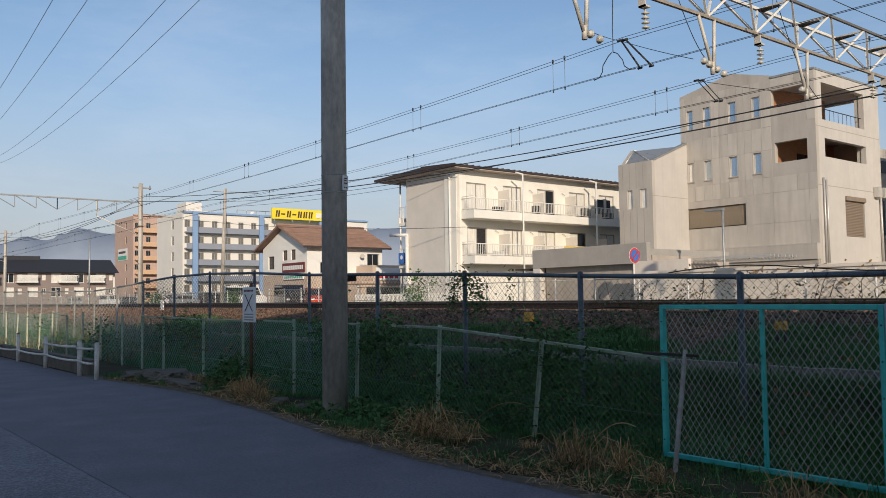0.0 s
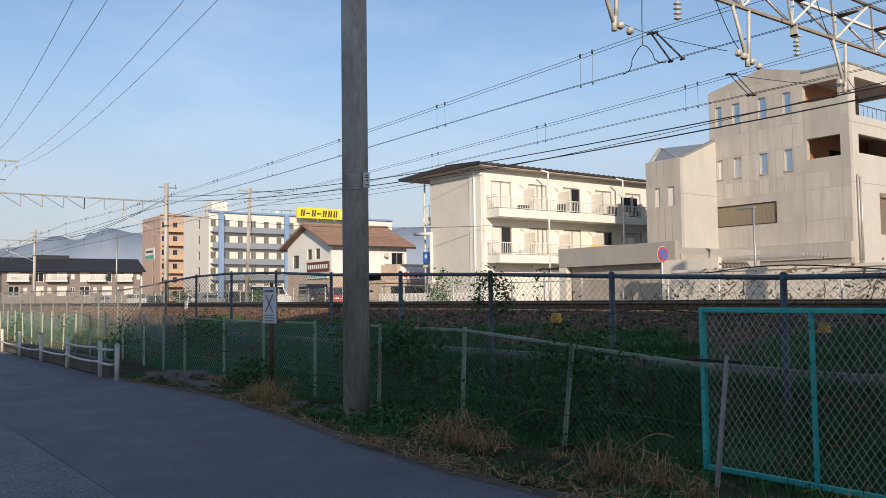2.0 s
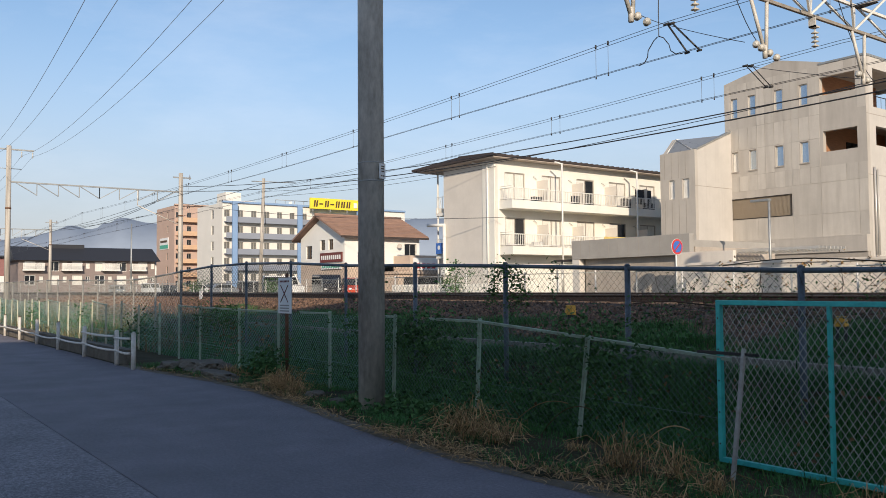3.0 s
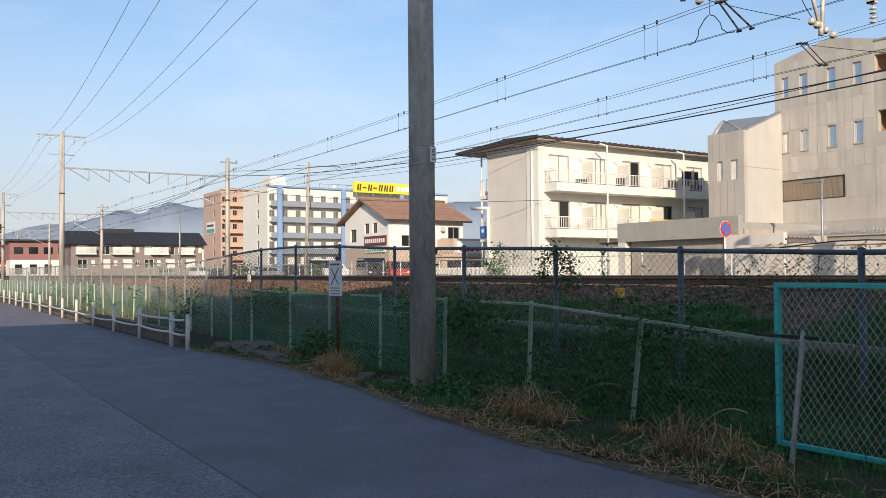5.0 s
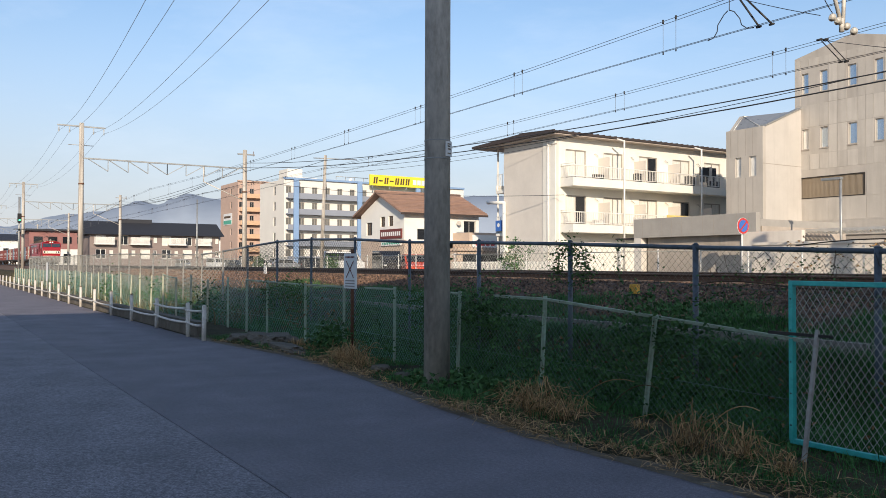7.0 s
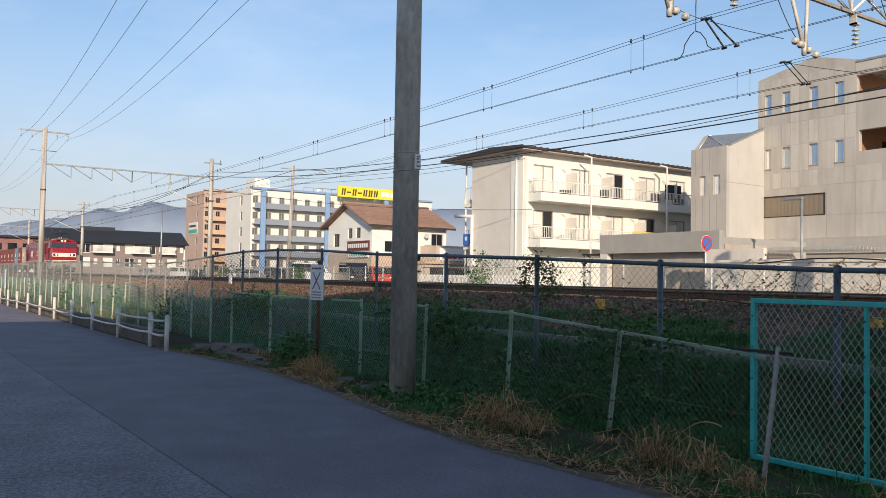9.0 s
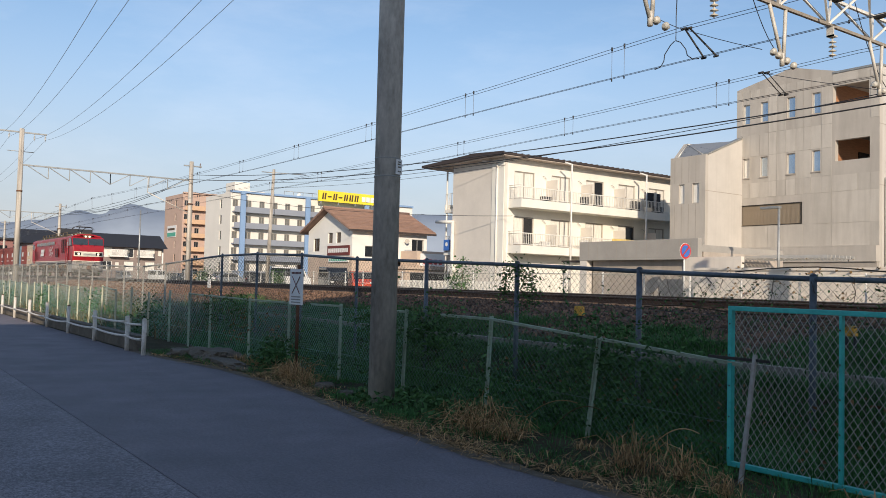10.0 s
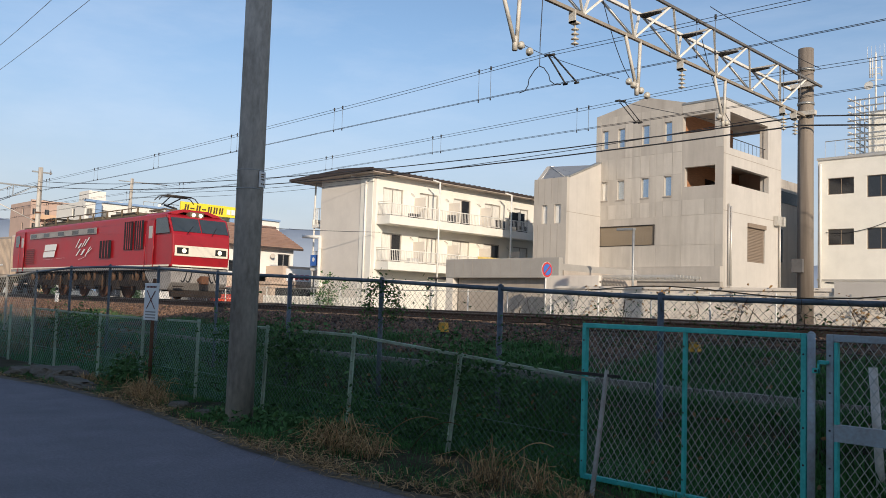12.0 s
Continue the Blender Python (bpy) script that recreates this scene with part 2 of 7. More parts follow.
M["glass_dark"] = mat("dark_glass", (0.02, 0.022, 0.026), 0.06, 0.0, vary=0.2, bump=0, spec=0.8)
M["curtain"] = mat("curtained_glass", (0.84, 0.8, 0.72), 0.2, vary=0.3, scale=6, bump=0, stretch=(3, 3, 0.2), spec=0.8)
M["alu"] = mat("aluminium_frame", (0.6, 0.57, 0.52), 0.4, 0.4, vary=0.15)
M["alu_dim"] = mat("bronze_frame", (0.4, 0.36, 0.31), 0.5, 0.2, vary=0.15)
M["rail_white"] = mat("white_balcony_rail", (0.78, 0.75, 0.69), 0.45, vary=0.1)
M["louvre_pale"] = mat("bronze_louvre", (0.42, 0.34, 0.25), 0.5, 0.2, vary=0.2, scale=0.8)
M["louvre"] = mat("brown_louvre", (0.26, 0.2, 0.15), 0.6, vary=0.2)
M["wood"] = mat("cedar_cladding", (0.42, 0.2, 0.1), 0.7, vary=0.35, scale=2, stretch=(1, 1, 8))
M["hotel_white"] = mat("hotel_render", (0.8, 0.755, 0.68), 0.9, vary=0.08, scale=0.2)
M["hotel_blue"] = mat("hotel_blue_paint", (0.24, 0.36, 0.55), 0.7, vary=0.1, scale=0.3)
M["hotel_grey"] = mat("balcony_grey", (0.28, 0.3, 0.345), 0.8, vary=0.1, scale=0.3)
M["sign_yellow"] = mat("yellow_sign", (0.88, 0.7, 0.05), 0.5, vary=0.06, scale=0.3)
M["sign_dark"] = mat("sign_lettering", (0.1, 0.06, 0.03), 0.6, vary=0.1)
M["sign_white"] = mat("sign_white", (0.8, 0.79, 0.76), 0.5, vary=0.06)
M["sign_red"] = mat("sign_red", (0.6, 0.05, 0.05), 0.5, vary=0.1)
M["sign_blue"] = mat("sign_blue", (0.05, 0.16, 0.5), 0.5, vary=0.1)
M["sign_green"] = mat("sign_green", (0.08, 0.4, 0.28), 0.5, vary=0.1)
M["sign_maroon"] = mat("sign_maroon", (0.16, 0.04, 0.035), 0.6, vary=0.1)
M["tile_brown"] = mat("brown_tile_wall", (0.55, 0.39, 0.31), 0.85, vary=0.12, scale=0.3)
M["tile_orange"] = mat("orange_balcony", (0.66, 0.43, 0.27), 0.85, vary=0.12, scale=0.3)
M["siding"] = mat("taupe_siding", (0.27, 0.215, 0.195), 0.85, vary=0.12, scale=0.5, stretch=(1, 1, 6))
M["pink_wall"] = mat("maroon_wall", (0.33, 0.16, 0.145), 0.85, vary=0.15, scale=0.5)
M["house_wall"] = mat("white_house_wall", (0.84, 0.81, 0.75), 0.9, vary=0.08, scale=0.6)
M["house_tan"] = mat("tan_brick_wall", (0.6, 0.47, 0.37), 0.9, vary=0.15, scale=1, fine=12)
M["brick_dim"] = mat("garage_block", (0.48, 0.41, 0.34), 0.9, vary=0.25, scale=2)
M["loco_red"] = mat("locomotive_red", (0.4, 0.012, 0.022), 0.33, vary=0.2, scale=0.6, fine=20, bump=0.03, tint=(0.27, 0.015, 0.02), spec=0.5)
M["loco_grey"] = mat("skirt_grey", (0.33, 0.31, 0.29), 0.6, vary=0.3, scale=2)
M["loco_roof"] = mat("sooty_roof", (0.15, 0.115, 0.075), 0.85, vary=0.4, scale=2)
M["loco_band"] = mat("cream_band", (0.8, 0.74, 0.6), 0.45, vary=0.1)
M["cab_glass"] = mat("cab_glass", (0.1, 0.12, 0.13), 0.08, 0.55, vary=0.2, bump=0, spec=1.0)
M["spring_tan"] = mat("dusty_tan_iron", (0.15, 0.085, 0.048), 0.9, vary=0.5, scale=4)
M["bogie"] = mat("dusty_bogie", (0.036, 0.026, 0.02), 0.9, vary=0.5, scale=3)
M["black"] = mat("black_rubber", (0.015, 0.015, 0.016), 0.7, vary=0.2)
M["lamp_on"] = glow("lit_headlamp", (1.0, 0.88, 0.6), 1.3)
M["signal_on"] = glow("lit_signal", (0.1, 0.9, 0.45), 1.0)
M["cont_red"] = mat("container_red", (0.24, 0.06, 0.05), 0.6, vary=0.3, scale=1.5)
M["cont_blue"] = mat("container_blue", (0.19, 0.27, 0.34), 0.6, vary=0.3, scale=1.5)
M["cont_cream"] = mat("container_cream", (0.5, 0.4, 0.31), 0.6, vary=0.3, scale=1.5)
M["car_red"] = mat("car_red", (0.62, 0.06, 0.02), 0.25, vary=0.05, bump=0, spec=0.6)
M["car_white"] = mat("car_white", (0.75, 0.74, 0.72), 0.25, vary=0.05, bump=0, spec=0.6)
M["car_dark"] = mat("car_dark", (0.03, 0.03, 0.035), 0.25, vary=0.05, bump=0, spec=0.6)
M["car_grey"] = mat("car_grey", (0.3, 0.31, 0.32), 0.3, 0.3, vary=0.05, bump=0, spec=0.6)
# pale blue base colour carries the haze of distance
M["hill"] = mat("hazy_far_hills", (0.34, 0.39, 0.46), 1.0, vary=0.1, scale=0.004, fine=0.03, bump=0, spec=0.0)
M["antenna"] = mat("antenna_white", (0.7, 0.68, 0.63), 0.5, vary=0.1)


# ---- building blocks ----
SINGLE = {"wall", "pier", "floor_slab", "mark", "sign_mark", "picket", "back_wall", "inner_wall", "inner_window", "string_course", "window", "panel_joint", "clutter", "roof_box", "meter_box", "coping", "bar", "side_louvre", "logo_mark", "sign_post", "stair_tower", "wing_opening", "end_plate", "barge_board", "railing", "plate_mark", "emblem", "slat", "sign_band"}


def box(bm, x0, y0, z0, x1, y1, z1, m=None):
    vs = [bm.verts.new(p) for p in ((x0, y0, z0), (x1, y0, z0), (x1, y1, z0), (x0, y1, z0), (x0, y0, z1), (x1, y0, z1), (x1, y1, z1), (x0, y1, z1))]
    if m is not None:
        for v in vs:
            v.co = m @ v.co
    for f in ((0, 3, 2, 1), (4, 5, 6, 7), (0, 1, 5, 4), (1, 2, 6, 5), (2, 3, 7, 6), (3, 0, 4, 7)):
        bm.faces.new([vs[i] for i in f])


def tube(bm, p, q, r, n=8, r2=None, cap=True):
    p, q = Vector(p), Vector(q)
    r2 = r if r2 is None else r2
    d = (q - p).normalized()
    u = d.orthogonal().normalized()
    w = d.cross(u)
    a, b = [], []
    for i in range(n):
        s = u * math.cos(2 * math.pi * i / n) + w * math.sin(2 * math.pi * i / n)
        a.append(bm.verts.new(p + s * r))
        b.append(bm.verts.new(q + s * r2))
    for i in range(n):
        bm.faces.new((a[i], a[(i + 1) % n], b[(i + 1) % n], b[i])).smooth = n > 5
    if cap:
        bm.faces.new(a[::-1])
        bm.faces.new(b)


def path_tube(bm, pts, r, n=5):
    """One tube along a line of points."""
    pts = [Vector(p) for p in pts]
    rings = []
    for i, p in enumerate(pts):
        d = (pts[min(i + 1, len(pts) - 1)] - pts[max(i - 1, 0)]).normalized()
        u = d.cross(Vector((0, 0, 1)))
        u = u.normalized() if u.length > 0.01 else Vector((1, 0, 0))
        w = d.cross(u)
        rings.append([bm.verts.new(p + (u * math.cos(2 * math.pi * k / n) + w * math.sin(2 * math.pi * k / n)) * r) for k in range(n)])
    for a, b in zip(rings, rings[1:]):
        for k in range(n):
            bm.faces.new((a[k], a[(k + 1) % n], b[(k + 1) % n], b[k])).smooth = True


def prism(bm, outline, axis, lo, hi):
    """An outline in two axes drawn out along the third (0, 1 or 2)."""
    def at(p, v):
        q = list(p)
        q.insert(axis, v)
        return q
    a = [bm.verts.new(at(p, lo)) for p in outline]
    b = [bm.verts.new(at(p, hi)) for p in outline]
    k = len(a)
    for i in range(k):
        bm.faces.new((a[i], a[(i + 1) % k], b[(i + 1) % k], b[i]))
    bm.faces.new(a[::-1])
    bm.faces.new(b)


def mesh_of(bm, material, bevel=0.0):
    if bevel:
        bmesh.ops.bevel(bm, geom=[e for e in bm.edges], offset=bevel, segments=2, affect="EDGES", profile=0.6)
    bmesh.ops.recalc_face_normals(bm, faces=bm.faces)
    me = bpy.data.meshes.new("mesh")
    bm.to_mesh(me)
    bm.free()
    me.materials.append(material)
    return me


def part(name, bm, material, parent=None, label="", bevel=0.0):
    ob = new(name, mesh_of(bm, material, bevel))
    ob.parent = parent
    return tagged(ob, label)


def thing(name, label, category, group="", kind="", at=(0, 0, 0)):
    ob = new(name)
    ob.location = at
    ob.empty_display_size = 0.2
    return tagged(ob, label, category, group, kind)


def boxes(name, dims, material, parent=None, label="", bevel=0.0):
    if len(dims) > 1 and parent is not None and name in SINGLE:
        made = [boxes(name, [d], material, parent, label, bevel) for d in dims]
        return made[0]
    bm = bmesh.new()
    for d in dims:
        box(bm, *d)
    return part(name, bm, material, parent, label, bevel)


def tubes(name, segs, material, parent=None, label="", n=8):
    bm = bmesh.new()
    for s in segs:
        tube(bm, s[0], s[1], s[2], n, s[3] if len(s) > 3 else None)
    return part(name, bm, material, parent, label)


def wall_with_holes(bm, axis, face, back_face, u0, u1, z0, z1, holes):
    """One wall of real thickness; axis 0: it runs along x at y = face, axis 1: along y at x = face; holes are (u0, z0, u1, z1)."""
    us = sorted({u0, u1, *(h[0] for h in holes), *(h[2] for h in holes)})
    zs = sorted({z0, z1, *(h[1] for h in holes), *(h[3] for h in holes)})
    verts = {}

    def v(i, k, side):
        if (i, k, side) not in verts:
            n = face if side == 0 else back_face
            verts[i, k, side] = bm.verts.new((us[i], n, zs[k]) if axis == 0 else (n, us[i], zs[k]))
        return verts[i, k, side]

    def solid(i, k):
        if not (0 <= i < len(us) - 1 and 0 <= k < len(zs) - 1):
            return False
        cu, cz = (us[i] + us[i + 1]) / 2, (zs[k] + zs[k + 1]) / 2
        return not any(h[0] < cu < h[2] and h[1] < cz < h[3] for h in holes)

    for i in range(len(us) - 1):
        for k in range(len(zs) - 1):
            if not solid(i, k):
                continue
            for s in (0, 1):
                bm.faces.new((v(i, k, s), v(i + 1, k, s), v(i + 1, k + 1, s), v(i, k + 1, s)))
            for di, dk, a, b in ((-1, 0, (i, k), (i, k + 1)), (1, 0, (i + 1, k), (i + 1, k + 1)), (0, -1, (i, k), (i + 1, k)), (0, 1, (i, k + 1), (i + 1, k + 1))):
                if not solid(i + di, k + dk):
                    bm.faces.new((v(*a, 0), v(*b, 0), v(*b, 1), v(*a, 1)))


def sag(p, q, drop, n=14):
    p, q = Vector(p), Vector(q)
    return [p.lerp(q, i / n) - Vector((0, 0, 4 * drop * (i / n) * (1 - i / n))) for i in range(n + 1)]


# ---- ground ----
RAIL_Z, NEAR_T, FAR_T = 1.31, 14.2, 18.15
rnd = random.Random(7)


def ground_z(y):
    pts = ((-400, -0.03), (4.2, -0.03), (4.36, -0.007), (5.05, -0.006), (5.35, 0.03), (6.1, 0.0), (6.7, -0.12), (7.4, 0.12), (8.15, 0.58), (9.4, 0.7), (11.4, 0.92), (12.2, 0.98), (20.6, 0.9), (22.0, 0.75), (26, 0.7), (5000, 0.7))
    for (a, p), (b, q) in zip(pts, pts[1:]):
        if y <= b:
            return p + (q - p) * (y - a) / (b - a)
    return pts[-1][1]


def make_ground():
    bm = bmesh.new()
    xs = [-4500, -2000, -800, -400, -250, -160, -120] + [-100 + 4 * i for i in range(16)] + [-38 + 0.6 * i for i in range(75)] + [10, 20, 60, 300, 2500]
    ys = [-1500, -300, -60, -12, 3.5, 4.2, 4.36] + [4.4 + 0.22 * i for i in range(40)] + [13.4, 15, 17, 19, 20.6, 22, 24, 26, 40, 80, 160, 400, 1500, 4000]
    grid = []
    for x in xs:
        row = []
        for y in ys:
            z = ground_z(y)
            if 4.6 < y < 12.5 and -60 < x < 12:
                z += (noise.noise(Vector((x * 0.9, y * 0.9, 0))) * 0.07 + noise.noise(Vector((x * 3, y * 3, 4))) * 0.03) * min(1, max(0, y - 5.0) * 2.5)
            row.append(bm.verts.new((x, y, z)))
        grid.append(row)
    for a, b in zip(grid, grid[1:]):
        for j in range(len(ys) - 1):
            f = bm.faces.new((a[j], b[j], b[j + 1], a[j + 1]))
            f.smooth = True
            f.material_index = 0 if 3 < ys[j] < 13.5 else 1
    me = mesh_of(bm, M["soil"])
    me.materials.append(M["field"])
    tagged(new("ground", me), "bare soil verge and open ground reaching the horizon", "ground", kind="structure")


make_ground()


def edge_y(x):
    """The ragged outer edge of the asphalt."""
    pts = ((-420, 4.6), (-17, 4.6), (-15.5, 4.7), (-13.2, 4.97), (-11.6, 4.98), (-9.9, 4.84), (-8.6, 4.66), (-7.4, 4.51), (-5.6, 4.4), (-4.6, 4.46), (-2, 4.5), (100, 4.55))
    for (a, p), (b, q) in zip(pts, pts[1:]):
        if x <= b:
            return p + (q - p) * (x - a) / (b - a)
    return 4.55


bm = bmesh.new()
xs = [90, 40, 10] + [4 - 0.16 * i for i in range(150)] + [-24, -60, -200, -420]
prism(bm, [(-420, 1.93), (90, 1.93)] + [(x, edge_y(x) + (0.035 * noise.noise(Vector((x * 2.3, 0, 0))) + 0.02 * noise.noise(Vector((x * 9, 2, 0))) if -20 < x < 4 else 0)) for x in xs], 2, -0.12, 0.0)
road = part("road", bm, M["asphalt"])
tagged(road, "smooth dark asphalt lane with a longitudinal seam", "road", kind="structure")
road = boxes("road", [(-420, -3.7, -0.12, 90, 1.925, -0.004)], M["asphalt_old"])
tagged(road, "older coarse grey asphalt lane beside the seam", "road", kind="structure")
low_wall = boxes("retaining_curb", [(-130, 4.7, -0.1, -17.2, 4.9, 0.3)], M["rock"])
tagged(low_wall, "low concrete curb behind the pipe guardrail", "curb", kind="structure")

# pale grit along the asphalt's edge
bm = bmesh.new()
inner, outer = [], []
for i in range(170):
    x = 3 - 0.12 * i
    inner.append(bm.verts.new((x, edge_y(x) - 0.05 - 0.04 * noise.noise(Vector((x * 3, 1, 0))), 0.003)))
    outer.append(bm.verts.new((x, edge_y(x) + 0.14 + 0.12 * noise.noise(Vector((x * 1.7, 5, 0))), 0.003)))
for k in range(169):
    bm.faces.new((inner[k], outer[k], outer[k + 1], inner[k + 1]))
tagged(part("edge_grit", bm, M["grit"]), "pale grit and dust along the asphalt edge", "grit", kind="stuff")

# ballast bed
bm = bmesh.new()
prism(bm, [(8.75, 0.4), (9.3, 0.74), (10.5, 0.9), (12.5, 1.14), (16.2, 1.12), (19.8, 1.14), (20.9, 0.7)], 0, -600, 120)
bed = part("ballast_bed", bm, M["ballast"])
tagged(bed, "rust-brown crushed stone ballast under the tracks", "ballast", kind="structure")


def stones():
    bm = bmesh.new()
    for i in range(30000):
        x = -60 + 66 * rnd.random() ** 0.75
        y = rnd.choice((rnd.uniform(9.1, 12.6), rnd.uniform(12.5, 20), rnd.uniform(9.1, 12.6)))
        z = 1.13 if y > 12.5 else (0.91 + (y - 10.5) * 0.12 if y > 10.5 else 0.71 + (y - 9.1) * 0.14)
        s = rnd.uniform(0.025, 0.06)
        m = Matrix.Translation((x, y, z)) @ Euler((rnd.random() * 6, rnd.random() * 6, rnd.random() * 6)).to_matrix().to_4x4() @ Matrix.Diagonal((s, s * rnd.uniform(0.6, 1), s * rnd.uniform(0.5, 0.9), 1))
        vs = [bm.verts.new(m @ Vector(p)) for p in ((1, 0.2, 0), (-1, 0, 0.2), (0, 1, 0), (0.1, -1, 0), (0, 0, 1), (0, 0.2, -1))]
        for f in ((0, 2, 4), (2, 1, 4), (1, 3, 4), (3, 0, 4), (2, 0, 5), (1, 2, 5), (3, 1, 5), (0, 3, 5)):
            bm.faces.new([vs[k] for k in f])
    ob = part("ballast_stones", bm, M["stone"])
    tagged(ob, "loose angular brown ballast stones beside the rails", "ballast", kind="stuff")


stones()
for yc, what in ((NEAR_T, "near"), (FAR_T, "far")):
    track = thing("railway_track", "rusty steel rails on concrete sleepers in ballast", "railway track", "railway tracks", "structure", (0, yc, RAIL_Z))
    for s in (-0.53, 0.53):
        bm = bmesh.new()
        prism(bm, [(s - 0.06, -0.15), (s + 0.06, -0.15), (s + 0.06, -0.13), (s + 0.012, -0.11), (s + 0.012, -0.04), (s + 0.034, -0.03), (s + 0.034, -0.004), (s - 0.034, -0.004), (s - 0.034, -0.03), (s - 0.012, -0.04), (s - 0.012, -0.11), (s - 0.06, -0.13)], 0, -600, 120)
        part("rail", bm, M["rail"], track)
        boxes("rail_head", [(-600, s - 0.026, -0.004, 120, s + 0.026, 0.0)], M["rail_top"], track, "worn bright rail head")
    sl = mesh_of((lambda b: (box(b, -0.11, -1.0, -0.32, 0.11, 1.0, -0.145), b)[1])(bmesh.new()), M["sleeper"])
    for i in range(150):
        o = new("sleeper", sl)
        o.parent, o.location = track, (-75 + 0.6 * i, 0, 0)
bm = bmesh.new()
for i in range(30):
    box(bm, -20 + i * 1.0, 8.26, 0.45, -20 + i * 1.0 + 0.985, 8.38, 0.67 + 0.012 * rnd.random())
trough = part("cable_trough", bm, M["trough"])
tagged(trough, "pale concrete cable trough along the embankment", "cable trough", kind="structure")


# ---- fences ----
def chain_mesh(bm, x0, x1, z0, z1, y, pitch=0.085, r=0.0022, tops=None, steep=1.0):
    """Crossed straight wires clipped to a panel; the top may slope from tops[0] to tops[1]."""
    full, w = z1 - z0, x1 - x0
    h = full / steep
    k = -int(h / pitch) - 1
    while k * pitch < w:
        for s in (1, -1):
            a = k * pitch
            p, q = max(0.0, -a), min(h, w - a)
            if q - p > 0.03:
                xa, xb = (x0 + a + p, x0 + a + q) if s > 0 else (x1 - a - p, x1 - a - q)
                za, zb = z0 + p * steep, z0 + q * steep
                if tops:
                    za = z0 + (za - z0) * (tops[0] + (tops[1] - tops[0]) * (xa - x0) / w - z0) / full
                    zb = z0 + (zb - z0) * (tops[0] + (tops[1] - tops[0]) * (xb - x0) / w - z0) / full
                tube(bm, (xa, y + s * r, za), (xb, y + s * r, zb), r, 3, cap=False)
        k += 1


# tall grey railway fence
REAR_Y = 7.4
rear_x = [1.95, -0.1, -2.25] + [-4.38, -6.52, -8.69, -10.89, -13.11, -15.36, -17.62, -19.77]


def rear_top(x):
    pts = ((-90, 2.0), (-39, 1.96), (-27, 1.82), (-25.5, 1.83), (-22.4, 1.98), (-19.9, 2.08), (-17.7, 2.09), (-15.5, 2.04), (-13.16, 1.93), (-10.98, 1.875), (-8.69, 1.808), (-6.54, 1.725), (-4.4, 1.655), (-2.25, 1.635), (9, 1.5))
    for (a, p), (b, q) in zip(pts, pts[1:]):
        if x <= b:
            return p + (q - p) * (x - a) / (b - a)
    return 1.5


rear = thing("railway_fence", "tall grey-blue chain-link fence with pipe posts beside the track", "fence")
x = -22.0
while x > -78:
    rear_x.append(round(x, 2))
    x -= 2.2
for i, x in enumerate(rear_x):
    r = 0.034 if x > -12 else 0.028
    tubes("post", [((x, REAR_Y, -0.25), (x, REAR_Y, rear_top(x) + 0.02), r), ((x, REAR_Y, rear_top(x) + 0.015), (x, REAR_Y, rear_top(x) + 0.035), r * 1.08, r * 0.4)], M["fence_grey"] if x > -21 else M["post_galv"], rear, n=10)
for a, b in zip(rear_x, rear_x[1:]):
    tubes("top_rail", [((b, REAR_Y, rear_top(b) - 0.02), (a, REAR_Y, rear_top(a) - 0.02), 0.026)], M["fence_grey"] if a > -21 else M["post_galv"], rear)
    bm = bmesh.new()
    lo = 0.0 if a > -20 else 0.3
    chain_mesh(bm, b, a, lo, (rear_top(a) + rear_top(b)) / 2, REAR_Y - 0.03, 0.095 if a > -20 else 0.14, 0.002 if a > -14 else 0.0034, (rear_top(b) - 0.03, rear_top(a) - 0.03))
    tube(bm, (b, REAR_Y - 0.035, rear_top(b) - 0.45), (a, REAR_Y - 0.035, rear_top(a) - 0.45), 0.004, 4)
    part("wire_mesh", bm, M["mesh_rear"] if a > -22 else M["mesh_grey"], rear)

# low green fence on the verge
LOW_Y = 6.03
low_spec = [(-4.2, 0.92, 0.0), (-5.98, 1.03, 0.14), (-7.61, 1.14, 0.065), (-9.39, 1.15, 0.05), (-11.15, 1.16, 0.0), (-12.95, 1.15, 0.0), (-14.65, 1.15, 0.0), (-16.7, 1.17, 0.0), (-18.0, 1.18, 0.0), (-19.35, 1.19, 0.0)]
x = -21.0
while x > -74:
    low_spec.append((x, rnd.uniform(1.12, 1.22), rnd.choice((0, 0.03, 0.1, -0.06, -0.14, 0.2)) if x < -24 else 0.0))
    x -= 1.55
low = thing("low_fence", "low sagging chain-link fence with faded green posts on the verge", "fence")
for x, top, lean in low_spec[1:]:
    m = Matrix.Translation((x, LOW_Y, -0.1)) @ Euler((0, lean, 0)).to_matrix().to_4x4()
    bm = bmesh.new()
    box(bm, -0.019, -0.004, 0, 0.019, 0.004, top + 0.1, m)
    box(bm, -0.019, -0.03, 0, -0.013, 0.02, top + 0.1, m)
    part("post", bm, M["post_green"] if x > -21 else M["post_pale"], low)
